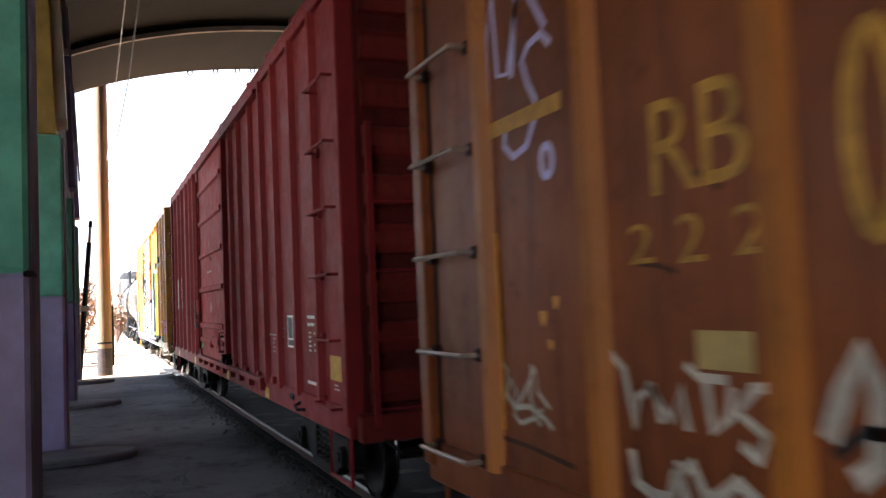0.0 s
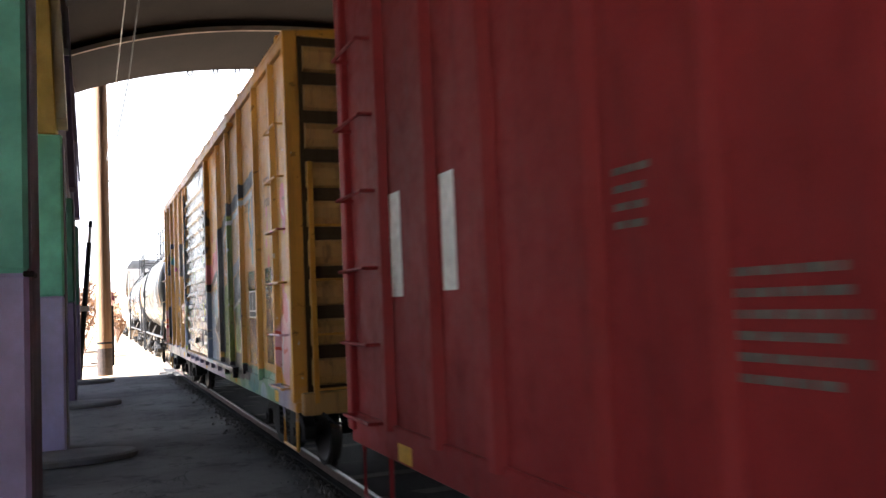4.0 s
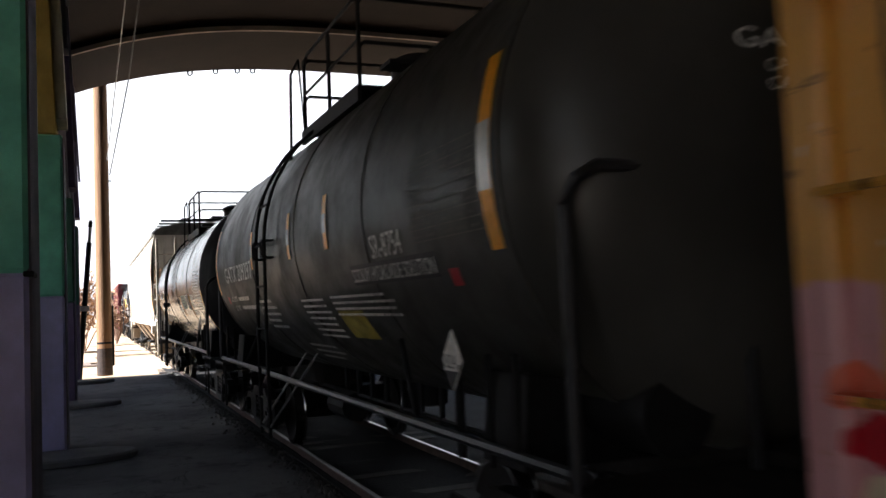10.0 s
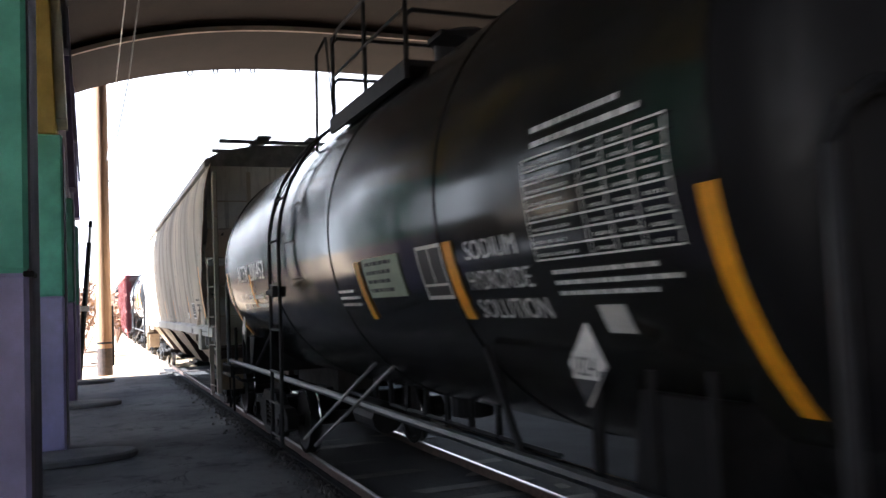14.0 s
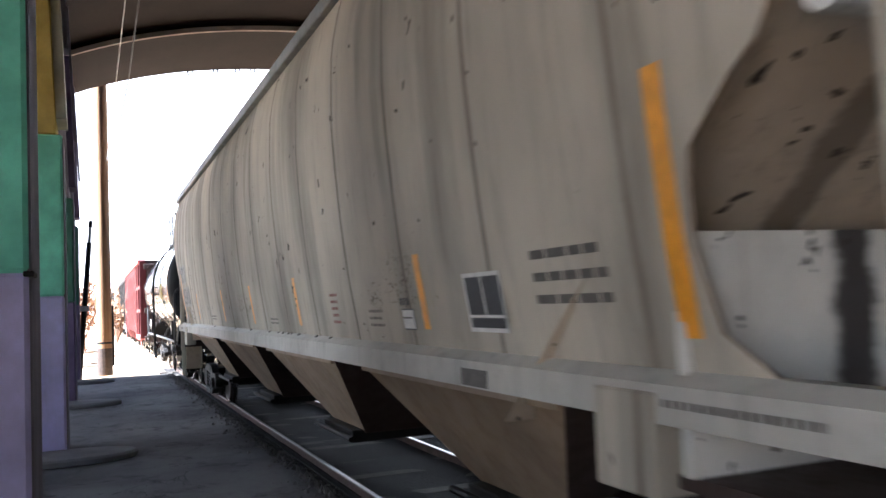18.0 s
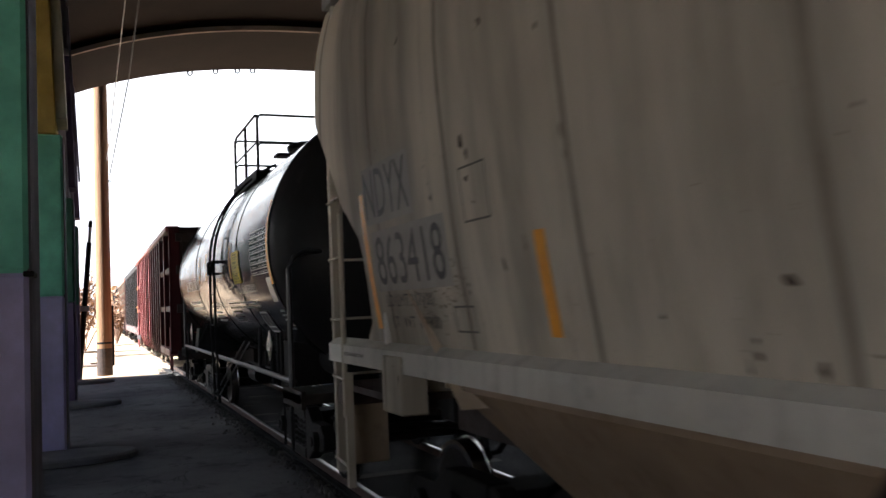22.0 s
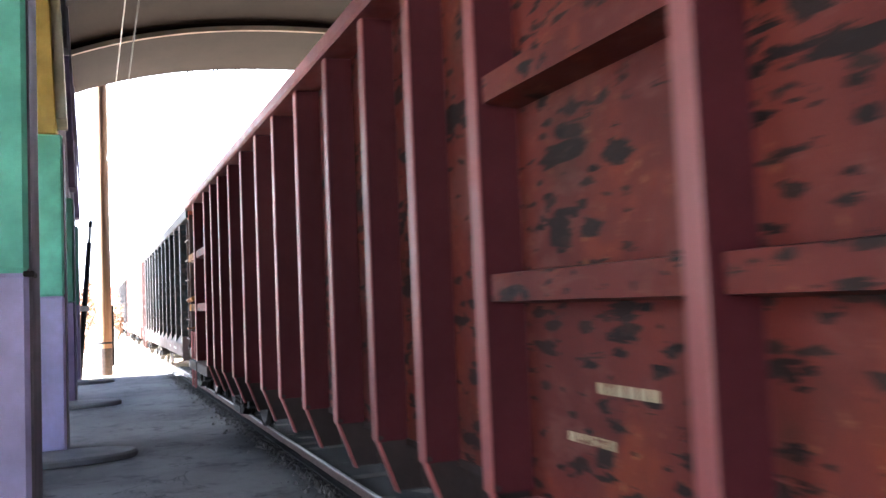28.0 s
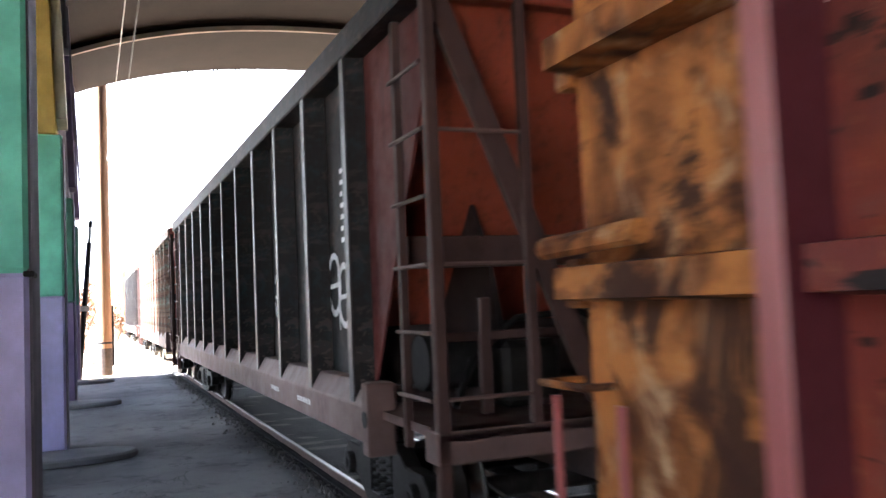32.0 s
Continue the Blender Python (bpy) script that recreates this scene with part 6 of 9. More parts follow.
def tank_car(label, s0, s1, mat, ladder, deck, R=1.545, zc=2.575, hoops=True, grab=True, head_mat=None):
    """s0 and s1: the ends of the straight shell; ladder: where its side ladder stands."""
    mid = (s0 + s1) / 2
    c = car("tank_car", mid, label)
    L = (s1 - s0) / 2
    head = 0.62
    bowl = [(head * math.sin(a), R * math.cos(a)) for a in [math.pi / 2 * k / 10 * 0.985 for k in range(11)]]
    shell = part("shell", Geo().lathe_x([(-L + 2 * L * k / 12, R) for k in range(13)], 0, zc, 72), mat, c, "", 0, True)
    for e in (-1, 1):
        part("tank_head", Geo().lathe_x([(e * (L + d), r) for d, r in (bowl if e > 0 else bowl[::-1])], 0, zc, 72), head_mat or mat, c, "domed black tank head", 0, True)
    for x in (-L + 0.02, -L * 0.55, -L * 0.1, L * 0.38, L - 0.02):
        part("jacket_band", Geo().lathe_x([(x - 0.03, R), (x - 0.03, R + 0.008), (x + 0.03, R + 0.008), (x + 0.03, R)], 0, zc, 72), mat, shell, "", 0, True)
    # walkway platform, manway and rails on top
    top = zc + R
    p0, p1 = deck[0] - mid, deck[1] - mid
    pm, pz = (p0 + p1) / 2, top - 0.25
    for sy in (1, -1):
        part("platform", Geo().prism([(sy * 0.72, pz), (sy * 0.72, pz + 0.05), (sy * 1.04, pz + 0.05), (sy * 1.04, pz - 0.1), (sy * 1.0, pz - 0.1), (sy * 1.0, pz)], "x", p0, p1), BLACK_IRON, c, "black steel top platform")
    for xa in (p0, p1 - 0.3):
        part("cross_walk", Geo().box(xa, xa + 0.3, -0.72, 0.72, top + 0.02, top + 0.06), BLACK_IRON, c)
    part("manway", Geo().lathe_x([(top - 0.1, 0.30), (top + 0.30, 0.30), (top + 0.30, 0.33), (top + 0.37, 0.33), (top + 0.43, 0.2)], 0, 0, 24), BLACK_IRON, c, "black manway dome").matrix_basis = Matrix(((0, 0, 1, pm), (0, 1, 0, 0), (1, 0, 0, 0), (0, 0, 0, 1)))
    for sy in (1, -1):
        y = sy * 1.0
        for x in (p0 + 0.05, pm, p1 - 0.05):
            part("rail_post", Geo().tube([(x, y, pz), (x, y, pz + 0.88)], 0.022, 6), BLACK_IRON, c)
        part("top_rail", Geo().tube([(p0 + 0.05, y, pz + 0.5), (p0 + 0.05, y, pz + 0.82), (p0 + 0.2, y, pz + 0.9), (p1 - 0.2, y, pz + 0.9), (p1 - 0.05, y, pz + 0.82), (p1 - 0.05, y, pz + 0.5)], 0.02, 6), BLACK_IRON, c)
        part("mid_rail", Geo().tube([(p0 + 0.05, y, pz + 0.48), (p1 - 0.05, y, pz + 0.48)], 0.016, 6), BLACK_IRON, c)
        if grab:
            part("grab_hoop", Geo().tube([(p1 - 0.1, sy * 1.02, pz), (p1 + 0.02, sy * 1.05, pz + 0.9), (p1 + 0.3, sy * 1.08, pz + 0.8), (p1 + 0.3, sy * 1.1, zc + math.sqrt(R * R - 1.21))], 0.018, 6), BLACK_IRON, c)
        if sy > 0:
            for x, tall in ((p0 + 0.05, 0.88), (p1 - 0.05, 0.88)):
                for k in (0.46, tall):
                    part("cross_rail", Geo().tube([(x, 1.0, pz + k - 0.06), (x, 0.95, pz + k), (x, -0.95, pz + k), (x, -1.0, pz + k - 0.06)], 0.02, 6), BLACK_IRON, c)
        # side sill pipe, from end platform to end platform
        part("sill_pipe", Geo().tube([(-L - 0.45, sy * 1.40, 1.12), (L + 0.45, sy * 1.40, 1.12)], 0.032, 8), PIPE_BLACK, c, "long safety railing pipe")
        for e in (-1, 1):
            part("pipe_brace", Geo().tube([(e * (L - 1.6), sy * 1.38, 1.12), (e * (L - 2.2), sy * 1.26, 1.62)], 0.022, 6), BLACK_IRON, c)
            part("end_rail", Geo().tube([(e * (L + 0.42), sy * 1.42, 0.98), (e * (L + 0.42), sy * 1.42, 2.28), (e * (L + 0.42), sy * 1.36, 2.40), (e * (L + 0.42), sy * 1.25, 2.46), (e * (L + 0.42), sy * 0.6, 2.46), (e * (L + 0.42), sy * 0.48, 2.40), (e * (L + 0.42), sy * 0.45, 2.28), (e * (L + 0.42), sy * 0.45, 1.05)], 0.03, 8), PIPE_BLACK, c, "black bent pipe end railing")
            part("stirrup", Geo().tube([(e * (L + 0.4), sy * 1.42, 1.0), (e * (L + 0.4), sy * 1.42, 0.42), (e * (L + 0.02), sy * 1.42, 0.42), (e * (L + 0.02), sy * 1.42, 1.0)], 0.018), BLACK_IRON, c)
            part("rail_post", Geo().tube([(e * (L - 0.15), sy * 1.40, 1.12), (e * (L - 0.15), sy * 1.40, 1.62)], 0.022, 6), BLACK_IRON, c)
        # ladder that follows the shell
        x = (ladder - mid)
        for dx in (-0.24, 0.24):
            pts = [(x + dx, sy * (1.60), 0.52), (x + dx, sy * (R + 0.09), 1.6)] + [(x + dx, sy * (R + 0.09) * math.cos(a), zc + (R + 0.09) * math.sin(a)) for a in [k * 0.115 for k in range(0, 11)]]
            part("ladder_rail", Geo().tube(pts, 0.02, 6), BLACK_IRON, c)
        for z in (0.60, 0.92, 1.24, 1.66, 2.12, 2.56, 3.0, 3.4, 3.75):
            yy = math.sqrt(max(0.05, (R + 0.09) ** 2 - max(0, z - zc) ** 2)) if z > 1.6 else 1.60
            part("rung", Geo().tube([(x - 0.24, sy * yy, z), (x + 0.24, sy * yy, z)], 0.013, 6), BLACK_IRON, c)
        if hoops:
            for dx in (-0.24, 0.24):
                y = sy * (R + 0.12)
                part("ladder_hoop", Geo().tube([(x + dx - 0.055, sy * R, 2.60), (x + dx - 0.055, y, 2.60), (x + dx + 0.055, y, 2.60), (x + dx + 0.055, sy * R, 2.60)], 0.012, 6)
                     .tube([(x + dx - 0.055, sy * R, 2.42), (x + dx - 0.055, y, 2.42), (x + dx + 0.055, y, 2.42), (x + dx + 0.055, sy * R, 2.42)], 0.012, 6)
                     .tube([(x + dx - 0.055, y, 2.42), (x + dx - 0.055, y, 2.60)], 0.010, 5).tube([(x + dx + 0.055, y, 2.42), (x + dx + 0.055, y, 2.60)], 0.010, 5), BLACK_IRON, c, "black bent wire hoop")
        else:
            part("ladder_latch", Geo().box(x - 0.1, x + 0.3, sy * (R + 0.06), sy * (R + 0.13), 2.02, 2.07).box(x - 0.22, x - 0.1, sy * (R + 0.02), sy * (R + 0.16), 1.99, 2.10), BLACK_IRON, c, "black ladder latch", 0.01)
        for dx in (0.0, 0.42):
            part("step_bar", Geo().tube([(x - 2.95 + dx, sy * 1.34, 1.44), (x - 1.45 + dx, sy * 1.56, 0.70)] if not hoops else [(x - 1.15 + dx, sy * 1.3, 1.42), (x - 0.25 + dx, sy * 1.6, 0.64)], 0.012, 6), WORN_STEEL, c, "worn bright diagonal step bar")
    for e in (-1, 1):
        x = e * (L - 0.55)
        part("saddle", Geo().prism([(-1.3, 1.0), (1.3, 1.0), (1.25, 1.5), (0.9, 1.45), (0, 1.1), (-0.9, 1.45), (-1.25, 1.5)], "x", x - 0.25, x + 0.25), BLACK_IRON, c, "", 0.01)
        part("end_platform", Geo().box(e * (L + 0.1), e * (L + 0.95), -1.45, 1.45, 0.93, 1.03).box(e * (L - 1.4), e * (L + 1.0), -0.25, 0.25, 0.72, 1.1).box(e * (L + 0.1), e * (L + 0.95), 1.40, 1.45, 0.88, 1.06).box(e * (L + 0.1), e * (L + 0.95), -1.45, -1.40, 0.88, 1.06), DUSTY_IRON, c, "dusty black steel end platform", 0.006)
        coupler(c, e * (L + 1.0), e, TRUCK_IRON)
        truck(c, e * (L - 0.85))
        part("placard_post", Geo().tube([(x + e * 0.0, 1.35, 1.0), (x, 1.36, 1.6)], 0.02, 6), BLACK_IRON, c)
    part("outlet", Geo().lathe_x([(-0.14, 0.12), (-0.12, 0.2), (0.12, 0.2), (0.14, 0.12)], 0, 0, 16), BLACK_IRON, c, "bottom outlet valve").matrix_basis = pose(0, 0, 0.92, 0, 90, 0)
    g = Geo()
    for k in range(7):
        x = -1.6 + 0.5 * k
        g.tube([(x, 0.5, 1.2), (x, 0.5, 0.75 + 0.1 * (k % 2))], 0.03, 6)
    g.tube([(-2.5, 0.5, 0.85), (2.5, 0.5, 0.85)], 0.022, 6)
    g.cyl((0.9, 0.55, 0.72), (1.6, 0.55, 0.72), 0.16, 12)
    part("brake_rigging", g, BLACK_IRON, c)
    part("brake_cylinder", Geo().cyl((-L - 0.25, 0.75, 1.3), (-L + 0.5, 0.75, 1.3), 0.2, 16), BLACK_IRON, c, "black brake reservoir", 0, True)

    def surf(z, k=0.008):
        return math.sqrt(max(0.01, (R + k) ** 2 - (z - zc) ** 2))

    return c, mid, surf


def stripe(c, mid, surf, s, z0, z1, mix=True, w=0.055):
    h = z1 - z0
    patch(c, "reflective_stripe", s + w - mid, s - w - mid, z0, z1, ORANGE_TAPE, lambda z: surf(z) + 0.004, "orange reflective stripe", 10)
    if mix:
        patch(c, "silver_stripe", s + w - mid, s - w - mid, z0 + h * 0.3, z0 + h * 0.65, SILVER_TAPE, lambda z: surf(z) + 0.009, "silver reflective patch", 4)


def diamond(c, mid, s, z, y, w=0.14, number="1824"):
    """A hazard placard in its holder."""
    p = part("placard", Geo().prism([(s - mid - w, z), (s - mid, z - w * 1.25), (s - mid + w, z), (s - mid, z + w * 1.25)], "y", y, y + 0.012), WHITE_STENCIL, c, "white diamond hazard placard")
    part("placard_base", Geo().prism([(s - mid - w * 0.95, z - 0.02), (s - mid, z - w * 1.2), (s - mid + w * 0.95, z - 0.02)], "y", y + 0.013, y + 0.016), BLACK_STENCIL, p)
    part("placard_field", Geo().box(s - mid - w * 0.7, s - mid + w * 0.7, y + 0.017, y + 0.02, z - 0.06, z + 0.05), WHITE_STENCIL, p)
    o = new("placard_number", text_mesh(number, BLACK_STENCIL, lambda u, v: (s - mid + w * 0.6 - w * 1.2 * u, y + 0.024, z - 0.045 + 0.08 * v)))
    o.parent = p
    part("holder", Geo().tube([(s - mid, y - 0.03, z - 0.1), (s - mid, y - 0.03, 1.0)], 0.03, 6), BLACK_IRON, c)


def head_diamond(c, x, y, z, w=0.15):
    """A placard that faces along the track, on the head."""
    p = part("placard", Geo().prism([(y - w, z), (y, z - w * 1.25), (y + w, z), (y, z + w * 1.25)], "x", x - 0.012, x), WHITE_STENCIL, c, "white diamond hazard placard")
    part("placard_base", Geo().prism([(y - w * 0.95, z - 0.02), (y, z - w * 1.2), (y + w * 0.95, z - 0.02)], "x", x - 0.016, x - 0.013), BLACK_STENCIL, p)
    part("placard_field", Geo().box(x - 0.02, x - 0.017, y - w * 0.7, y + w * 0.7, z - 0.06, z + 0.05), WHITE_STENCIL, p)
    o = new("placard_number", text_mesh("1824", BLACK_STENCIL, lambda u, v: (x - 0.024, y + w * 0.6 - w * 1.2 * u, z - 0.045 + 0.08 * v)))
    o.parent = tagged(p, "white diamond hazard placard")
    part("holder", Geo().tube([(x + 0.02, y, z), (x + 0.02, y, 1.0)], 0.03, 6), BLACK_IRON, c)


def chart(c, mid, surf, sa, sb, z0, z1, rows=6, cols=4, seed=1, ink=GREY_TEXT):
    """The ruled test chart of small figures."""
    g = Geo()
    for k in range(rows + 1):
        z = z0 + (z1 - z0) * k / rows
        g.sheet([[(x, surf(zz) + 0.004, zz) for x in (sa - mid, sb - mid)] for zz in (z, z + 0.008)])
    for f in (0.0, 0.45, 0.62, 0.80, 1.0):
        x = sa - mid - f * abs(sa - sb)
        g.sheet([[(x + d, surf(zz) + 0.004, zz) for zz in [z0 + (z1 - z0) * k / 6 for k in range(7)]] for d in (0, 0.008)])
    t = tagged(part("test_chart", g, ink, c, "ruled test chart of small figures"), kind="stuff")
    rnd = random.Random(seed)
    for k in range(rows):
        z = z0 + (z1 - z0) * (k + 0.3) / rows
        h = (z1 - z0) / rows * 0.32
        x = sa - 0.02
        for w in (0.42, 0.16, 0.16, 0.14):
            w *= abs(sa - sb)
            bars(t, x - mid, x - w * 0.86 - mid, z, z + h, 1, ink, surf, seed * 50 + k * 7 + int(w * 100), 0.9, "figure")
            x -= w * 1.12


def head_words(c, mid, end, R, zc, words, head=0.62):
    """Small stencils on the leading head: each word has its first y, last y, foot and top."""
    def skin(y, z):
        k = max(0.0, 1 - ((y * y + (z - zc) ** 2) / (R * R)))
        return end - mid - head * math.sqrt(k) - 0.012
    for text, ya, yb, za, zb in words:
        o = new("lettering", text_mesh(text, WHITE_STENCIL, lambda u, v: (skin(ya + (yb - ya) * u, za + (zb - za) * v), ya + (yb - ya) * u, za + (zb - za) * v)))
        o.parent = c


# first tank: dull black
tank1, t1, sf1 = tank_car("dull black tank car streaked with grime", 41.80, 51.72, DULL_BLACK, 47.50, (45.55, 47.80), 1.52, 2.565)
for s in (45.04, 46.46, 48.55):
    stripe(tank1, t1, sf1, s, 2.35, 2.80)
stripe(tank1, t1, sf1, 41.93, 2.13, 3.1, True, 0.07)
stripe(tank1, t1, sf1, 51.62, 2.1, 3.08, False, 0.07)
lettering(tank1, "GATX 209297", 50.86 - t1, 48.68 - t1, 2.25, 2.47, WHITE_STENCIL, sf1)
lettering(tank1, "LD LMT", 50.82 - t1, 50.3 - t1, 1.99, 2.06, WHITE_STENCIL, sf1)
lettering(tank1, "LT WT", 50.80 - t1, 50.35 - t1, 1.86, 1.93, WHITE_STENCIL, sf1)
bars(tank1, 50.2 - t1, 49.05 - t1, 1.84, 2.08, 2, WHITE_STENCIL, sf1, 31, 0.5)
bars(tank1, 48.77 - t1, 47.84 - t1, 1.62, 2.0, 5, WHITE_STENCIL, sf1, 32, 0.42)
patch(tank1, "label", 48.98 - t1, 48.84 - t1, 1.68, 1.95, SILVER_TAPE, sf1, "pale sticker")
lettering(tank1, "SR-8754", 43.90 - t1, 43.27 - t1, 2.20, 2.36, WHITE_STENCIL, sf1)
patch(tank1, "name_board", 44.49 - t1, 42.75 - t1, 2.03, 2.18, BLACK_STENCIL, lambda z: sf1(z) + 0.003, "black name board")
lettering(tank1, "SODIUM HYDROXIDE SOLUTION", 44.46 - t1, 42.78 - t1, 2.05, 2.15, WHITE_STENCIL, lambda z: sf1(z) + 0.009)
bars(tank1, 46.54 - t1, 45.54 - t1, 1.57, 1.97, 7, WHITE_STENCIL, sf1, 33, 0.38)
bars(tank1, 45.4 - t1, 43.7 - t1, 1.78, 1.98, 4, WHITE_STENCIL, sf1, 34, 0.4)
patch(tank1, "hazard_label", 45.38 - t1, 44.66 - t1, 1.60, 1.84, plain("faded_yellow_label", (0.35, 0.27, 0.04), 0.6), sf1, "faded yellow label")
chart(tank1, t1, sf1, 43.06, 42.02, 2.24, 2.73, 7, 4, 2)
patch(tank1, "red_decal", 42.63 - t1, 42.5 - t1, 1.97, 2.07, RED_LAMP, sf1, "red square decal")
patch(tank1, "red_decal", 51.14 - t1, 51.0 - t1, 1.96, 2.06, RED_LAMP, sf1, "red square decal")
diamond(tank1, t1, 42.72, 1.55, 1.40)
bars(tank1, 47.59 - t1, 46.4 - t1, 1.30, 1.5, 3, WHITE_STENCIL, sf1, 38, 0.4)

# second tank: glossy black
tank2, t2, sf2 = tank_car("satin black tank car with white stencilled notices", 54.30, 64.85, SATIN_BLACK, 60.85, (58.25, 60.50), 1.49, 2.48, False, head_mat=SOOTY_HEAD)
lettering(tank2, "ACFX 200452", 63.86 - t2, 61.95 - t2, 2.22, 2.44, WHITE_STENCIL, sf2)
lettering(tank2, "LD LMT", 63.86 - t2, 63.4 - t2, 2.0, 2.07, WHITE_STENCIL, sf2)
lettering(tank2, "LT WT", 63.84 - t2, 63.45 - t2, 1.87, 1.94, WHITE_STENCIL, sf2)
bars(tank2, 63.3 - t2, 62.1 - t2, 1.86, 2.08, 2, WHITE_STENCIL, sf2, 41, 0.5)
for word, a, b, z in (("SODIUM", 56.31, 55.72, 2.10), ("HYDROXIDE", 56.36, 55.66, 1.94), ("SOLUTION", 56.36, 55.60, 1.79)):
    lettering(tank2, word, a - t2, b - t2, z, z + 0.1, WHITE_STENCIL, sf2)
patch(tank2, "reflective_stripe", 56.60 - t2, 56.47 - t2, 1.78, 2.22, ORANGE_TAPE, sf2, "orange reflective stripe")
stripe(tank2, t2, sf2, 58.30, 1.77, 2.20, False)
patch(tank2, "notice", 58.16 - t2, 57.38 - t2, 1.93, 2.21, PALE_GREEN, sf2, "pale green notice")
bars(tank2, 58.1 - t2, 57.44 - t2, 1.95, 2.2, 4, BLACK_STENCIL, lambda z: sf2(z) + 0.006, 42, 0.5)
data_frame(tank2, 57.02 - t2, 56.62 - t2, 1.90, 2.22, sf2, BLACK_STENCIL, WHITE_STENCIL)
bars(tank2, 59.0 - t2, 58.4 - t2, 1.86, 2.02, 3, WHITE_STENCIL, sf2, 43, 0.4)
chart(tank2, t2, sf2, 55.54, 54.50, 2.05, 2.50, 8, 4, 3, WHITE_STENCIL)
bars(tank2, 55.46 - t2, 54.65 - t2, 2.53, 2.66, 2, WHITE_STENCIL, sf2, 44, 0.4)
bars(tank2, 55.45 - t2, 54.5 - t2, 1.88, 2.02, 3, WHITE_STENCIL, sf2, 45, 0.4)
stripe(tank2, t2, sf2, 54.33, 1.45, 2.24, False, 0.05)
stripe(tank2, t2, sf2, 64.72, 1.5, 2.4, False, 0.05)
stripe(tank2, t2, sf2, 62.9, 1.9, 2.3, False, 0.05)
patch(tank2, "plate", 55.2 - t2, 55.0 - t2, 1.73, 1.85, SILVER_TAPE, sf2)
diamond(tank2, t2, 55.25, 1.60, 1.38)
diamond(tank2, t2, 64.0, 1.60, 1.38)

# third tank: black with a yellow label
tank3, t3, sf3 = tank_car("glossy black tank car with a yellow label", 88.35, 98.40, GLOSS_BLACK, 92.31, (91.70, 93.90), grab=False, head_mat=SOOTY_HEAD)
lettering(tank3, "CAOX 300199", 96.95 - t3, 94.82 - t3, 2.25, 2.45, WHITE_STENCIL, sf3)
bars(tank3, 96.92 - t3, 95.15 - t3, 1.86, 2.08, 2, WHITE_STENCIL, sf3, 51, 0.45)
bars(tank3, 94.08 - t3, 93.2 - t3, 1.67, 2.0, 5, WHITE_STENCIL, sf3, 52, 0.42)
for s in (93.75, 94.74):
    stripe(tank3, t3, sf3, s, 2.35, 2.81)
stripe(tank3, t3, sf3, 91.12, 2.3, 2.80, False, 0.055)
stripe(tank3, t3, sf3, 88.38, 2.14, 3.05, False, 0.06)
lab = patch(tank3, "hazard_label", 90.96 - t3, 90.36 - t3, 2.22, 2.64, HAZARD_YELLOW, sf3, "bright yellow printed label")
LABEL_INK = plain("label_ink", (0.05, 0.04, 0.015))
for z in (2.245, 2.35, 2.455, 2.56):
    patch(lab, "ruled_line", 90.93 - t3, 90.37 - t3, z, z + 0.006, LABEL_INK, lambda z: sf3(z) + 0.006, "", 1)
for z, h, seed in ((2.275, 0.022, 53), (2.31, 0.03, 57), (2.375, 0.018, 58), (2.415, 0.022, 59), (2.48, 0.034, 60), (2.53, 0.016, 61), (2.59, 0.024, 62)):
    bars(lab, 90.86 - t3, 90.38 - t3, z, z + h, 1, LABEL_INK, lambda z: sf3(z) + 0.006, seed, 0.8)
lettering(tank3, "SODIUM HYDROXIDE SOLUTION", 90.77 - t3, 89.50 - t3, 2.08, 2.18, WHITE_STENCIL, sf3)
chart(tank3, t3, sf3, 89.46, 88.44, 2.27, 2.77, 8, 4, 4, WHITE_STENCIL)
bars(tank3, 92.1 - t3, 91.05 - t3, 1.68, 2.0, 5, WHITE_STENCIL, sf3, 54, 0.45)
bars(tank3, 90.93 - t3, 89.45 - t3, 1.88, 1.99, 2, WHITE_STENCIL, sf3, 55, 0.45)
data_frame(tank3, 89.92 - t3, 89.46 - t3, 1.58, 1.84, sf3, BLACK_STENCIL, WHITE_STENCIL)
patch(tank3, "sticker", 88.66 - t3, 88.40 - t3, 1.95, 2.22, SILVER_TAPE, lambda z: sf3(z) + 0.012, "white sticker")
bars(tank3, 88.64 - t3, 88.40 - t3, 1.62, 1.87, 5, WHITE_STENCIL, sf3, 56, 0.45)
diamond(tank3, t3, 89.15, 1.45, 1.40)
diamond(tank3, t3, 97.6, 1.45, 1.40)

head_words(tank1, t1, 41.80, 1.52, 2.565, (("GATX 209297", 0.55, -0.55, 3.0, 3.10), ("CAPY", 0.41, 0.20, 2.89, 2.95), ("CAPY", 0.41, 0.20, 2.80, 2.86)))
head_words(tank2, t2, 54.30, 1.49, 2.48, (("ACFX 200452", 0.50, -0.5, 2.83, 2.93), ("CAPY", 0.30, 0.06, 2.70, 2.76), ("CAPY", 0.30, 0.06, 2.61, 2.67)))
head_words(tank3, t3, 88.35, 1.545, 2.575, (("CAOX 300199", 0.55, -0.55, 2.96, 3.06), ("CAPY 16667 GAL", 0.42, -0.2, 2.85, 2.91), ("CAPY 13873", 0.42, -0.06, 2.76, 2.82), ("CAPY 63 065", 0.42, -0.06, 2.66, 2.72)))
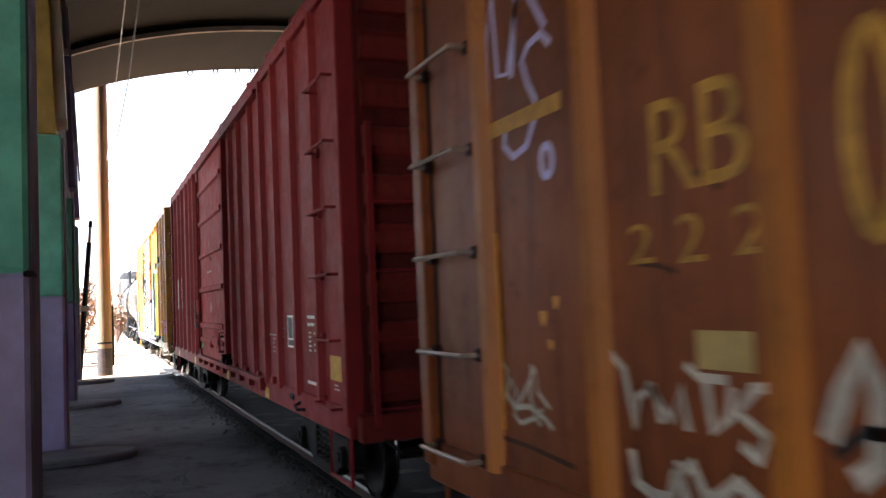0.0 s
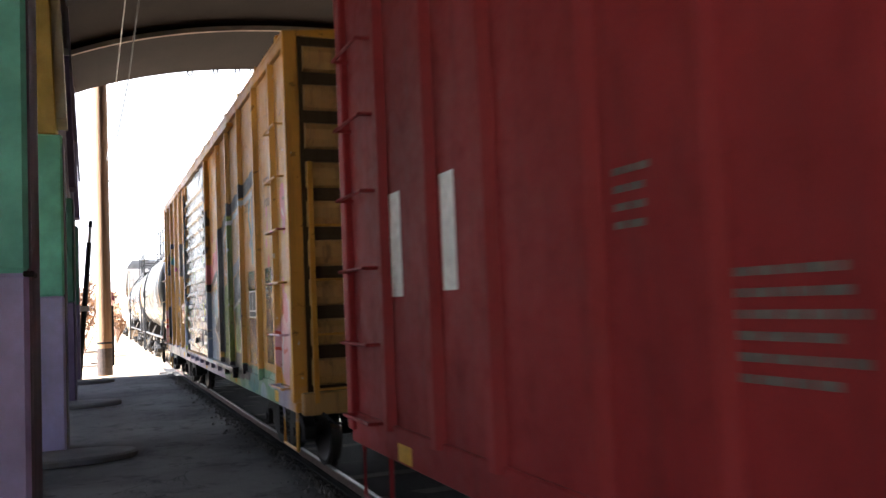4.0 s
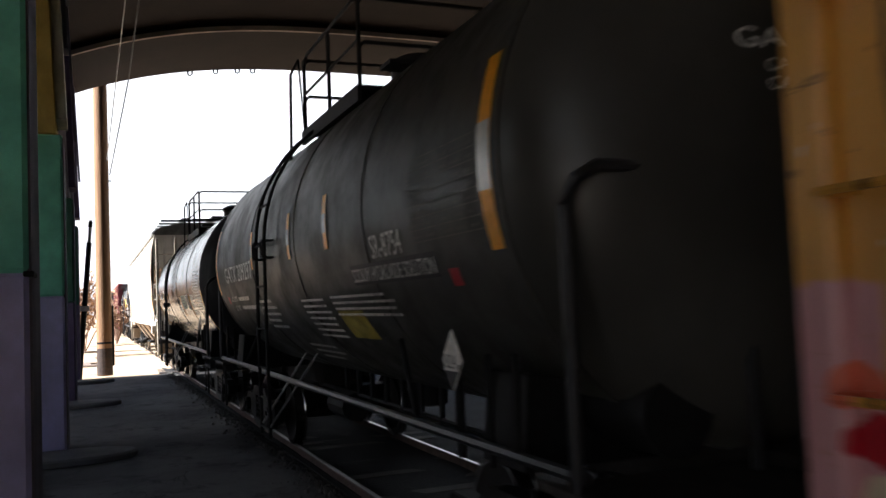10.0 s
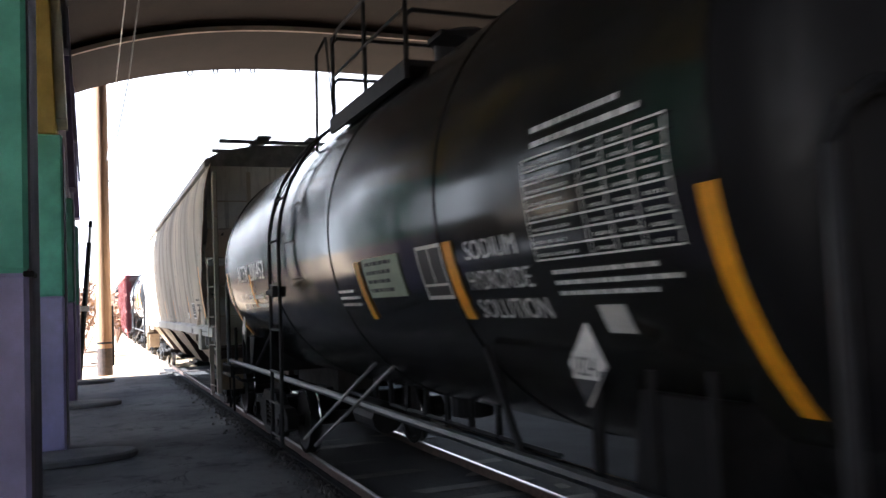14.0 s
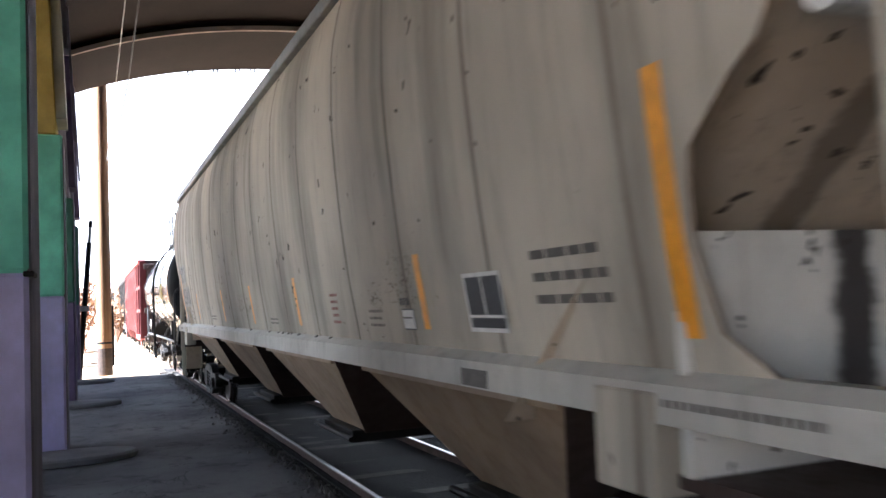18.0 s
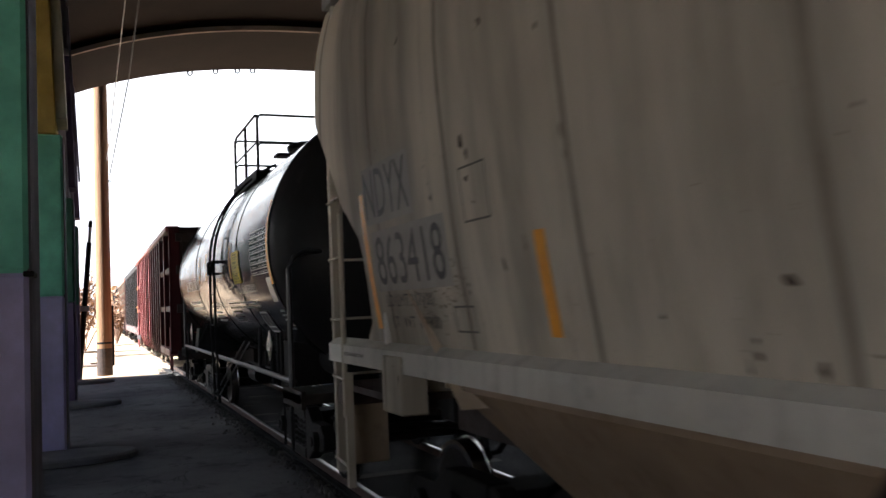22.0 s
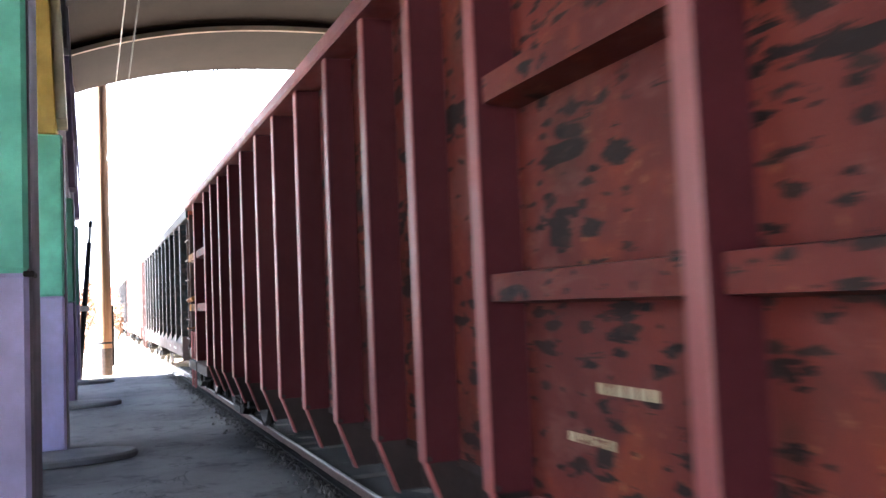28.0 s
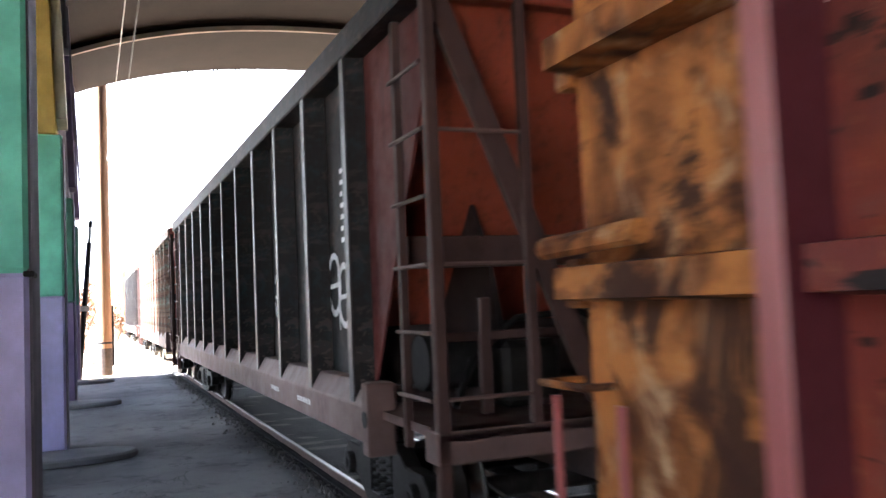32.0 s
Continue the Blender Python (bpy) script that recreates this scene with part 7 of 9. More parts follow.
for tank, mid, end, seed in ((tank1, t1, 41.3, 5), (tank2, t2, 53.72, 6), (tank3, t3, 87.8, 7)):
    rnd, g = random.Random(seed), Geo()
    for k in range(5):
        z = 2.0 - 0.065 * k
        y = 0.2
        while y > -0.06 - 0.1 * rnd.random():
            w = rnd.uniform(0.03, 0.09)
            g.add([(end - mid - 0.03, y, z), (end - mid - 0.03, y - w, z), (end - mid - 0.03, y - w, z + 0.028), (end - mid - 0.03, y, z + 0.028)], [(0, 1, 2, 3)])
            y -= w + 0.02
    tagged(part("stencil", g, WHITE_STENCIL, tank), kind="stuff")

head_diamond(tank2, 53.58 - t2, -0.04, 1.50)
head_diamond(tank3, 87.62 - t3, -0.04, 1.50)
# ---- covered hopper ----
def hopper_paint(name, col):
    m = Nodes(name, 0.7)
    m.bsdf.inputs["Specular IOR Level"].default_value = 0.2
    c = m.mix(m.step(m.noise(0.5, 4), 0.3, 0.7), dark(col, 0.82), dark(col, 1.12))
    wash = m.noise(1.0, 5, 0.6, m.stretch(1.3, 1.3, 0.16))
    c = m.mix(m.math("MULTIPLY", m.step(wash, 0.42, 0.68), 0.75), c, dark(col, 0.42))
    runs = m.noise(1.0, 6, 0.7, m.stretch(11, 11, 0.45))
    c = m.mix(m.math("MULTIPLY", m.step(runs, 0.5, 0.8), 0.45), c, (0.13, 0.1, 0.08))
    spots = m.noise(5.5, 3, 0.55)
    c = m.mix(m.step(spots, 0.70, 0.72), c, (0.045, 0.03, 0.025))
    # grime that lies along the weld seams
    lane = m.math("ABSOLUTE", m.math("SUBTRACT", m.math("FRACT", m.math("DIVIDE", m.math("ADD", m.axis(0), m.math("ADD", 8.155 + 50.2 - 0.6275 + 0.6275, m.math("MULTIPLY", m.math("SUBTRACT", m.noise(1.2, 3), 0.5), 0.08))), 1.255)), 0.5))
    seam = m.math("MULTIPLY", m.step(lane, 0.478, 0.492), m.step(m.noise(1.0, 4, 0.6, m.stretch(0.8, 0.8, 0.3)), 0.40, 0.60))
    c = m.mix(m.math("MULTIPLY", seam, 0.85), c, (0.10, 0.08, 0.065))
    soft = m.math("MULTIPLY", m.step(lane, 0.36, 0.5), m.step(m.noise(0.7, 3), 0.4, 0.7))
    c = m.mix(m.math("MULTIPLY", soft, 0.3), c, dark(col, 0.45))
    drips = m.noise(1.0, 3, 0.5, m.stretch(7, 7, 2.2))
    c = m.mix(m.step(drips, 0.73, 0.76), c, (0.10, 0.075, 0.055))
    scuff = m.noise(9.0, 6, 0.8, m.stretch(1, 1, 2.2))
    c = m.mix(m.math("MULTIPLY", m.step(scuff, 0.62, 0.72), m.step(m.noise(0.45, 2), 0.5, 0.62)), c, (0.14, 0.1, 0.075))
    # scraped and spattered spots
    for s, z, rx, rz in ((70.95, 2.02, 0.42, 0.26), (71.5, 1.95, 0.22, 0.14), (77.3, 1.95, 0.6, 0.22), (83.9, 2.0, 0.7, 0.3)):
        dx, dz = m.math("DIVIDE", m.math("SUBTRACT", m.axis(0), s - 76.485), rx), m.math("DIVIDE", m.math("SUBTRACT", m.axis(2), z), rz)
        near = m.step(m.math("ADD", m.math("MULTIPLY", dx, dx), m.math("MULTIPLY", dz, dz)), 0.0, 1.0, 1.0, 0.0)
        fleck = m.noise(16.0, 4, 0.65, m.stretch(1, 1, 2.4), 0.8)
        c = m.mix(m.math("MULTIPLY", m.step(fleck, 0.56, 0.62), near), c, (0.13, 0.095, 0.07))
    m.bump(m.math("ADD", m.math("MULTIPLY", m.noise(1.4, 3), 2.0), m.noise(24.0, 4, 0.7)), 0.1, 0.012)
    return m.done(c)


BONE = (0.54, 0.48, 0.385)
HOPPER_SIDE = hopper_paint("grimy_bone_white_paint", BONE)
HOPPER_END = paint("stained_cream_end", (0.76, 0.74, 0.69), 0.6, 0.15, (0.06, 0.045, 0.035), 0.25, 0.12, 0.75)
HOPPER_TAN = paint("tan_slope_sheet", (0.33, 0.25, 0.17), 0.65, 0.3, (0.06, 0.04, 0.03), 0.4, 0.05, 0.5)
HOPPER_BAY = paint("rust_stained_bay", (0.27, 0.195, 0.125), 0.65, 0.45, (0.13, 0.07, 0.04), 0.45, 0.1, 0.4)
def greased(name, col, thick=0.93):
    """Cream paint with tall smears of black grease either side of the middle."""
    m = Nodes(name, 0.6)
    c = m.mix(m.step(m.noise(1.5, 4), 0.3, 0.75), dark(col, 0.8), dark(col, 1.1))
    runs = m.noise(1.0, 5, 0.65, m.stretch(7, 7, 0.6))
    c = m.mix(m.math("MULTIPLY", m.step(runs, 0.55, 0.8), 0.6), c, (0.12, 0.08, 0.06))
    y = m.math("ABSOLUTE", m.axis(1))
    for at, wide in ((0.62, 0.10),):
        d = m.math("DIVIDE", m.math("ABSOLUTE", m.math("SUBTRACT", y, at)), wide)
        d = m.math("ADD", d, m.math("MULTIPLY", m.math("SUBTRACT", m.noise(3.5, 5, 0.7), 0.5), 2.2))
        c = m.mix(m.math("MULTIPLY", m.step(d, 0.6, 1.3, 1.0, 0.0), thick), c, (0.03, 0.024, 0.022))
    spots = m.noise(9.0, 3, 0.5)
    c = m.mix(m.step(spots, 0.655, 0.685), c, (0.045, 0.032, 0.026))
    m.bump(m.noise(20.0, 4, 0.7), 0.15, 0.01)
    return m.done(c)


BULKHEAD = greased("greasy_cream_bulkhead", (0.72, 0.69, 0.63))
SLOPE_TAN = greased("greasy_tan_slope", (0.60, 0.49, 0.37), 0.6)
SEAM_GRIME = paint("grimy_weld_seam", (0.27, 0.235, 0.19), 0.8, 0.5, (0.09, 0.07, 0.055), 0.8, 0.0, 0.6, 0.1)
HOPPER_SILL = paint("chalky_sill_paint", (0.52, 0.49, 0.43), 0.6, 0.25, (0.16, 0.13, 0.10), 0.4, 0.04, 0.35, 0.3)
# rusty brown taken down to near black, with the underside's shade in it
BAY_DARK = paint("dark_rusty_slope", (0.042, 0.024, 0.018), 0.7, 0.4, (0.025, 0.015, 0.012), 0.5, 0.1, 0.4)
ROOF_GREY = plain("galvanised_roof", (0.22, 0.22, 0.21), 0.5, 0.4, 0.3, 5)
DULL_RED_TEXT = plain("dull_red_stencil", (0.26, 0.10, 0.08), 0.7)
PANEL_GREY = plain("pale_grey_panel", (0.36, 0.33, 0.29), 0.6, 0, 0.15, 5)


def hopper_side(z):
    """Half width of the bulging side at a height."""
    return float(np.interp(z, [1.5, 1.7, 2.1, 2.5, 3.0, 3.3, 3.8, 4.1, 4.36], [1.37, 1.40, 1.465, 1.51, 1.55, 1.56, 1.545, 1.50, 1.42]))


def hop(z):
    return hopper_side(z) + 0.006


def covered_hopper(label, s0, s1):
    mid = (s0 + s1) / 2
    c = car("hopper_car", mid, label)
    L = (s1 - s0) / 2
    zs = [1.52 + (4.36 - 1.52) * k / 16 for k in range(17)]

    def cut(z):
        """How far a side's edge stands back from the car's end."""
        return float(np.interp(z, [1.5, 1.62, 1.75, 2.1, 2.36, 2.55, 2.62, 2.9, 3.1, 3.3, 3.4, 4.5], [0.9, 1.02, 1.22, 1.30, 1.24, 1.0, 0.88, 0.68, 0.5, 0.3, 0.2, 0.12]))

    zs = sorted(zs + [1.62, 1.75, 2.36, 2.55, 2.62, 3.3, 3.4])
    for sy in (1, -1):
        rows = []
        for z in zs:
            a, b = -L + cut(z), L - cut(z) * 0.9
            rows.append([(a + (b - a) * k / 24, sy * hopper_side(z), z) for k in range(25)])
        wall = part("side_sheet", Geo().sheet(rows), HOPPER_SIDE, c, "bulging grimy side sheet", 0, True)
        inner = [[(x, y - sy * 0.02, z) for x, y, z in row] for row in rows]
        part("sheet_edge", Geo().sheet([[row[0] for row in rows], [row[0] for row in inner]]).sheet([[row[-1] for row in rows], [row[-1] for row in inner]]).sheet(inner), HOPPER_TAN, wall, "", 0, True)
        seam = Geo().sheet([[(dx, sy * (hopper_side(z) + (0.003 if dx == 0 else 0.0005)), z) for dx in (-0.018, 0, 0.018)] for z in zs]) if sy > 0 else Geo().sheet([[(dx, -(hopper_side(z) + (0.003 if dx == 0 else 0.0005)), z) for dx in (-0.018, 0, 0.018)] for z in zs])
        first_seam = None
        for k in range(14):
            x = -L + 1.61 + 1.255 * k
            if first_seam is None:
                first_seam = part("weld_seam", seam, SEAM_GRIME, wall, "", 0, True)
                first_seam.location.x = x
            else:
                again(first_seam, x)
        part("side_sill", Geo().prism([(sy * 1.33, 1.43), (sy * 1.47, 1.43), (sy * 1.47, 1.57), (sy * 1.40, 1.615), (sy * 1.33, 1.615)], "x", -L + 0.06, L - 0.06), HOPPER_SILL, c, "chalky pale side sill")
        part("roof_edge", Geo().box(-L + 0.3, L - 0.3, sy * 1.40, sy * 1.50, 4.33, 4.45), ROOF_GREY, c, "dark roof edge", 0.01)
        for e in (-1, 1):
            part("jacking_plate", Geo().box(e * (L - 1.52), e * (L - 1.9), sy * 1.3, sy * 1.49, 1.16, 1.54), HOPPER_SIDE, c, "", 0.01)
            x = e * (L - 0.02)
            part("corner_post", Geo().box(x - 0.035, x + 0.035, sy * 1.34, sy * 1.42, 0.5, 4.2), HOPPER_SIDE, c, "", 0.01)
            part("ladder_rail", Geo().tube([(e * (L - 0.86), sy * 1.5, 2.9), (e * (L - 0.5), sy * 1.46, 2.62), (e * (L - 0.48), sy * 1.46, 1.0)], 0.022, 6), HOPPER_SIDE, c)
            part("ladder_rail", Geo().box(x - 0.03, x + 0.03, sy * 0.78, sy * 0.84, 1.2, 4.2), HOPPER_SIDE, c)
            for z in (0.62, 1.30, 1.77, 2.27, 2.75):
                part("rung", Geo().tube([(e * (L - 0.48), sy * 1.46, z), (x, sy * 1.43, z)], 0.013, 6), HOPPER_SIDE, c)
            for z in (1.30, 1.77, 2.27, 2.75, 3.23, 3.7):
                part("rung", Geo().tube([(x, sy * 1.38, z), (x, sy * 0.81, z)], 0.013, 6), HOPPER_SIDE, c)
            part("stirrup", Geo().box(e * (L - 0.48) - 0.025, e * (L - 0.48) + 0.025, sy * 1.4, sy * 1.46, 0.45, 1.35), HOPPER_SIDE, c)
    for e in (-1, 1):
        x = e * (L - 0.42)
        part("end_sheet", Geo().box(x, x - e * 0.03, -1.46, 1.46, 3.28, 4.4), HOPPER_END, c, "upright cream end sheet")
        g = Geo().sheet([[(e * (L - 0.42 - 2.35 * k / 6), y, 3.29 - 2.0 * k / 6) for y in (-1.45, 1.45)] for k in range(7)])
        part("slope_sheet", g, SLOPE_TAN, c, "tan sloping end sheet")
        part("bulkhead", Geo().box(e * (L - 1.45), e * (L - 1.40), -1.42, 1.42, 1.25, 2.10), BULKHEAD, c, "cream bulkhead streaked with black grease")
        part("draft_pocket", Geo().lathe_x([(0, 0.10), (0, 0.15), (0.16, 0.15), (0.16, 0.11)], 0, 1.30, 20), BAY_DARK, c, "dark round draft pocket", 0, True).matrix_basis = pose(e * (L - 1.40) if e > 0 else e * (L - 1.24), 0, 0)
        part("cross_beam", Geo().tube([(e * (L - 0.7), -1.44, 2.72), (e * (L - 0.7), 1.44, 2.72)], 0.075, 12), HOPPER_END, c)
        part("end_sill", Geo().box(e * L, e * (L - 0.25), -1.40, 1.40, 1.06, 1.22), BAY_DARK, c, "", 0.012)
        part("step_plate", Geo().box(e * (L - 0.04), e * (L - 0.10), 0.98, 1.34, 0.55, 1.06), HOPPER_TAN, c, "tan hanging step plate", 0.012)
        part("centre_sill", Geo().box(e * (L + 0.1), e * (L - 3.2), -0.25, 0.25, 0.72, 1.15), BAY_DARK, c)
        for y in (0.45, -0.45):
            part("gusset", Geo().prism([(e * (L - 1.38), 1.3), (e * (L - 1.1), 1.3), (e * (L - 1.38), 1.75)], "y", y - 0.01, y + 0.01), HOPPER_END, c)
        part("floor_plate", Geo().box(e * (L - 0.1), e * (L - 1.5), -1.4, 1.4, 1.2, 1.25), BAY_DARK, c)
        coupler(c, e * L, e, TRUCK_IRON)
        truck(c, e * (L - 1.95))
    # discharge bays
    for k in range(4):
        x = -5.9 + 3.92 * k
        z = 1.43
        g = Geo()
        top = [(x - 1.5, -1.38, z), (x + 1.55, -1.38, z), (x + 1.55, 1.38, z), (x - 1.55, 1.38, z)]
        low = [(x - 0.5, -0.78, 0.56), (x + 0.5, -0.78, 0.56), (x + 0.5, 0.78, 0.56), (x - 0.5, 0.78, 0.56)]
        g.add(top + low, [(0, 1, 5, 4), (2, 3, 7, 6), (4, 5, 6, 7), (0, 1, 2, 3)])
        bay = part("discharge_bay", g, HOPPER_BAY, c, "rust-stained sloping discharge bay")
        # sides facing along the track carry the shade of the gaps between bays
        part("bay_slope", Geo().add([top[1], top[2], low[2], low[1]], [(0, 1, 2, 3)]), BAY_DARK, bay, "rusty bay slope, darkened for the gap's shade")
        part("bay_slope", Geo().add([top[3], top[0], low[0], low[3]], [(0, 1, 2, 3)]), BAY_DARK, bay, "rusty bay slope, darkened for the gap's shade")
        part("outlet_gate", Geo().box(x - 0.55, x + 0.55, -0.95, 0.95, 0.52, 0.64), TRUCK_IRON, bay, "dark outlet gate", 0.01)
        part("gate_shaft", Geo().tube([(x - 0.7, 1.0, 0.58), (x + 0.7, 1.0, 0.58)], 0.03, 8), TRUCK_IRON, bay)
        for sy in (1, -1):
            part("bay_lip", Geo().box(x - 1.5, x + 1.5, sy * 1.36, sy * 1.39, z - 0.05, z + 0.02), HOPPER_BAY, bay)
    prof = [(-1.45, 4.36)] + [(1.45 * math.cos(a), 4.42 + 0.34 * math.sin(a)) for a in [math.pi * (1 - k / 12) for k in range(13)]] + [(1.45, 4.36)]
    roof = part("roof", Geo().prism(prof, "x", -L + 0.4, L - 0.4), ROOF_GREY, c, "curved galvanised roof", 0, True)
    for y in (0.45, -0.45):
        part("running_board", Geo().box(-L + 0.3, L - 0.3, y - 0.12, y + 0.12, 4.86, 4.9), ROOF_GREY, roof)
    part("hatch", Geo().box(-L + 1.2, L - 1.2, -0.28, 0.28, 4.74, 4.84), ROOF_GREY, roof, "long trough hatch", 0.02)
    for k in range(20):
        x = -L + 0.6 + (2 * L - 1.2) * k / 19
        part("board_bracket", Geo().box(x - 0.02, x + 0.02, -1.2, 1.2, 4.80, 4.87), ROOF_GREY, roof)
        part("grab_post", Geo().tube([(x, 1.44, 4.4), (x, 1.44, 4.5)], 0.018, 5), ROOF_GREY, roof)
    return c, mid


hopper, h0 = covered_hopper("long bone-white covered hopper car stained with grime", 66.72, 86.25)
for s, z0, z1, w in ((68.09, 1.73, 2.67, 0.055), (70.58, 1.72, 2.18, 0.05), (74.03, 1.70, 2.17, 0.055), (76.6, 1.69, 2.17, 0.05), (79.16, 1.70, 2.18, 0.05), (82.46, 1.71, 2.19, 0.05), (84.95, 1.71, 2.66, 0.05)):
    patch(hopper, "reflective_stripe", s + w - h0, s - w - h0, z0, z1, ORANGE_TAPE, hop, "orange reflective stripe")
data_frame(hopper, 69.91 - h0, 69.46 - h0, 1.72, 2.03, hop, BLACK_STENCIL, WHITE_STENCIL)
bars(hopper, 69.13 - h0, 68.45 - h0, 1.83, 2.13, 3, GREY_TEXT, hop, 61, 0.4)
HOP_TEXT = plain("worn_brown_stencil", (0.20, 0.165, 0.14), 0.7, 0, 0.35, 16)
bars(hopper, 72.75 - h0, 72.5 - h0, 1.72, 2.0, 5, DULL_RED_TEXT, hop, 62, 0.5)
bars(hopper, 71.72 - h0, 71.34 - h0, 1.71, 1.86, 3, HOP_TEXT, hop, 63, 0.4)
bars(hopper, 71.0 - h0, 70.78 - h0, 1.86, 1.93, 1, BLACK_STENCIL, hop, 64, 0.7)
patch(hopper, "sticker_border", 70.99 - h0, 70.77 - h0, 1.712, 1.848, BLACK_STENCIL, hop)
st = patch(hopper, "sticker", 70.98 - h0, 70.78 - h0, 1.72, 1.84, WHITE_STENCIL, lambda z: hop(z) + 0.003, "white sticker with a dark border")
patch(st, "rule", 70.97 - h0, 70.80 - h0, 1.785, 1.795, GREY_TEXT, lambda z: hop(z) + 0.006)
bars(hopper, 75.53 - h0, 75.03 - h0, 1.69, 1.78, 2, GREY_TEXT, hop, 65, 0.5)
bars(hopper, 80.73 - h0, 80.0 - h0, 1.71, 1.8, 2, GREY_TEXT, hop, 65, 0.5)
p = patch(hopper, "mark_panel", 84.88 - h0, 83.95 - h0, 2.43, 2.82, PANEL_GREY, hop, "pale grey lettering panel")
lettering(p, "NDYX", 84.84 - h0, 83.98 - h0, 2.47, 2.79, BLACK_STENCIL, lambda z: hop(z) + 0.006)
p = patch(hopper, "mark_panel", 84.82 - h0, 83.5 - h0, 1.97, 2.38, PANEL_GREY, hop, "pale grey lettering panel")
lettering(p, "863418", 84.75 - h0, 83.55 - h0, 2.01, 2.34, BLACK_STENCIL, lambda z: hop(z) + 0.006)
lettering(hopper, "LD LMT 217100", 84.70 - h0, 83.85 - h0, 1.865, 1.945, BLACK_STENCIL, hop)
lettering(hopper, "LT  WT  68900", 84.66 - h0, 83.8 - h0, 1.725, 1.80, BLACK_STENCIL, hop)
for a, b, za, zb in ((83.22, 82.9, 2.29, 2.58), (83.56, 83.28, 1.71, 1.86)):
    g = Geo()
    for xa, xb, c0, c1 in ((a, b, za, za + 0.012), (a, b, zb - 0.012, zb), (a, a - 0.012, za, zb), (b + 0.012, b, za, zb)):
        g.sheet([[(x - h0, hop(c0 + (c1 - c0) * k / 3) + 0.002, c0 + (c1 - c0) * k / 3) for x in (xa, xb)] for k in range(4)])
    part("box_outline", g, GREY_TEXT, hopper)
SPOT_RUST = plain("dark_rust_spot", (0.035, 0.022, 0.018), 0.8, 0, 0.4, 20)
for s, z, rx, rz in ((78.38, 2.59, 0.014, 0.03), (79.35, 2.57, 0.012, 0.04), (78.06, 2.39, 0.012, 0.035), (78.76, 2.37, 0.014, 0.02), (78.63, 2.08, 0.012, 0.03), (79.19, 1.98, 0.02, 0.05), (78.5, 1.91, 0.02, 0.025),
                     (78.26, 1.90, 0.01, 0.02), (77.98, 1.75, 0.012, 0.02), (75.33, 2.905, 0.022, 0.014), (75.36, 2.865, 0.007, 0.04), (75.78, 2.89, 0.010, 0.018), (76.0, 2.785, 0.009, 0.030), (75.97, 2.785, 0.006, 0.034),
                     (74.93, 2.58, 0.022, 0.020), (74.31, 2.39, 0.028, 0.030), (74.40, 2.43, 0.014, 0.012), (75.83, 1.75, 0.014, 0.026), (74.07, 2.075, 0.035, 0.016), (74.09, 2.04, 0.02, 0.025), (74.04, 1.96, 0.025, 0.012), (74.06, 1.90, 0.022, 0.012)):
    g = Geo().add([(s - h0 + rx * math.cos(a) * (1 + 0.3 * math.sin(3 * a + 9 * s)), hop(z + rz * math.sin(a)) + 0.003, z + rz * math.sin(a)) for a in [2 * math.pi * k / 12 for k in range(12)]], [tuple(range(12))])
    part("rust_spot", g, SPOT_RUST, hopper, "dark spot of rust")
for k, s in enumerate((72.9, 73.4, 74.13, 74.46, 74.61, 74.88, 75.13, 75.64, 76.9, 78.2, 80.4)):
    w = 0.018 + 0.012 * (k * 7 % 3)
    part("rust_bloom", Geo().prism([(1.395, 1.616), (1.402, 1.621), (1.425, 1.606), (1.418, 1.598)], "x", s - w - h0, s + w - h0), SPOT_RUST, hopper, "dark rust along the sill", 0.003)
patch(hopper, "sill_plate", 69.95 - h0, 69.62 - h0, 1.44, 1.53, GREY_TEXT, side(1.475))
bars(hopper, 68.2 - h0, 67.2 - h0, 1.48, 1.535, 1, GREY_TEXT, side(1.475), 66, 0.5)
bars(hopper, 85.7 - h0, 85.0 - h0, 1.48, 1.535, 1, GREY_TEXT, side(1.475), 67, 0.5)
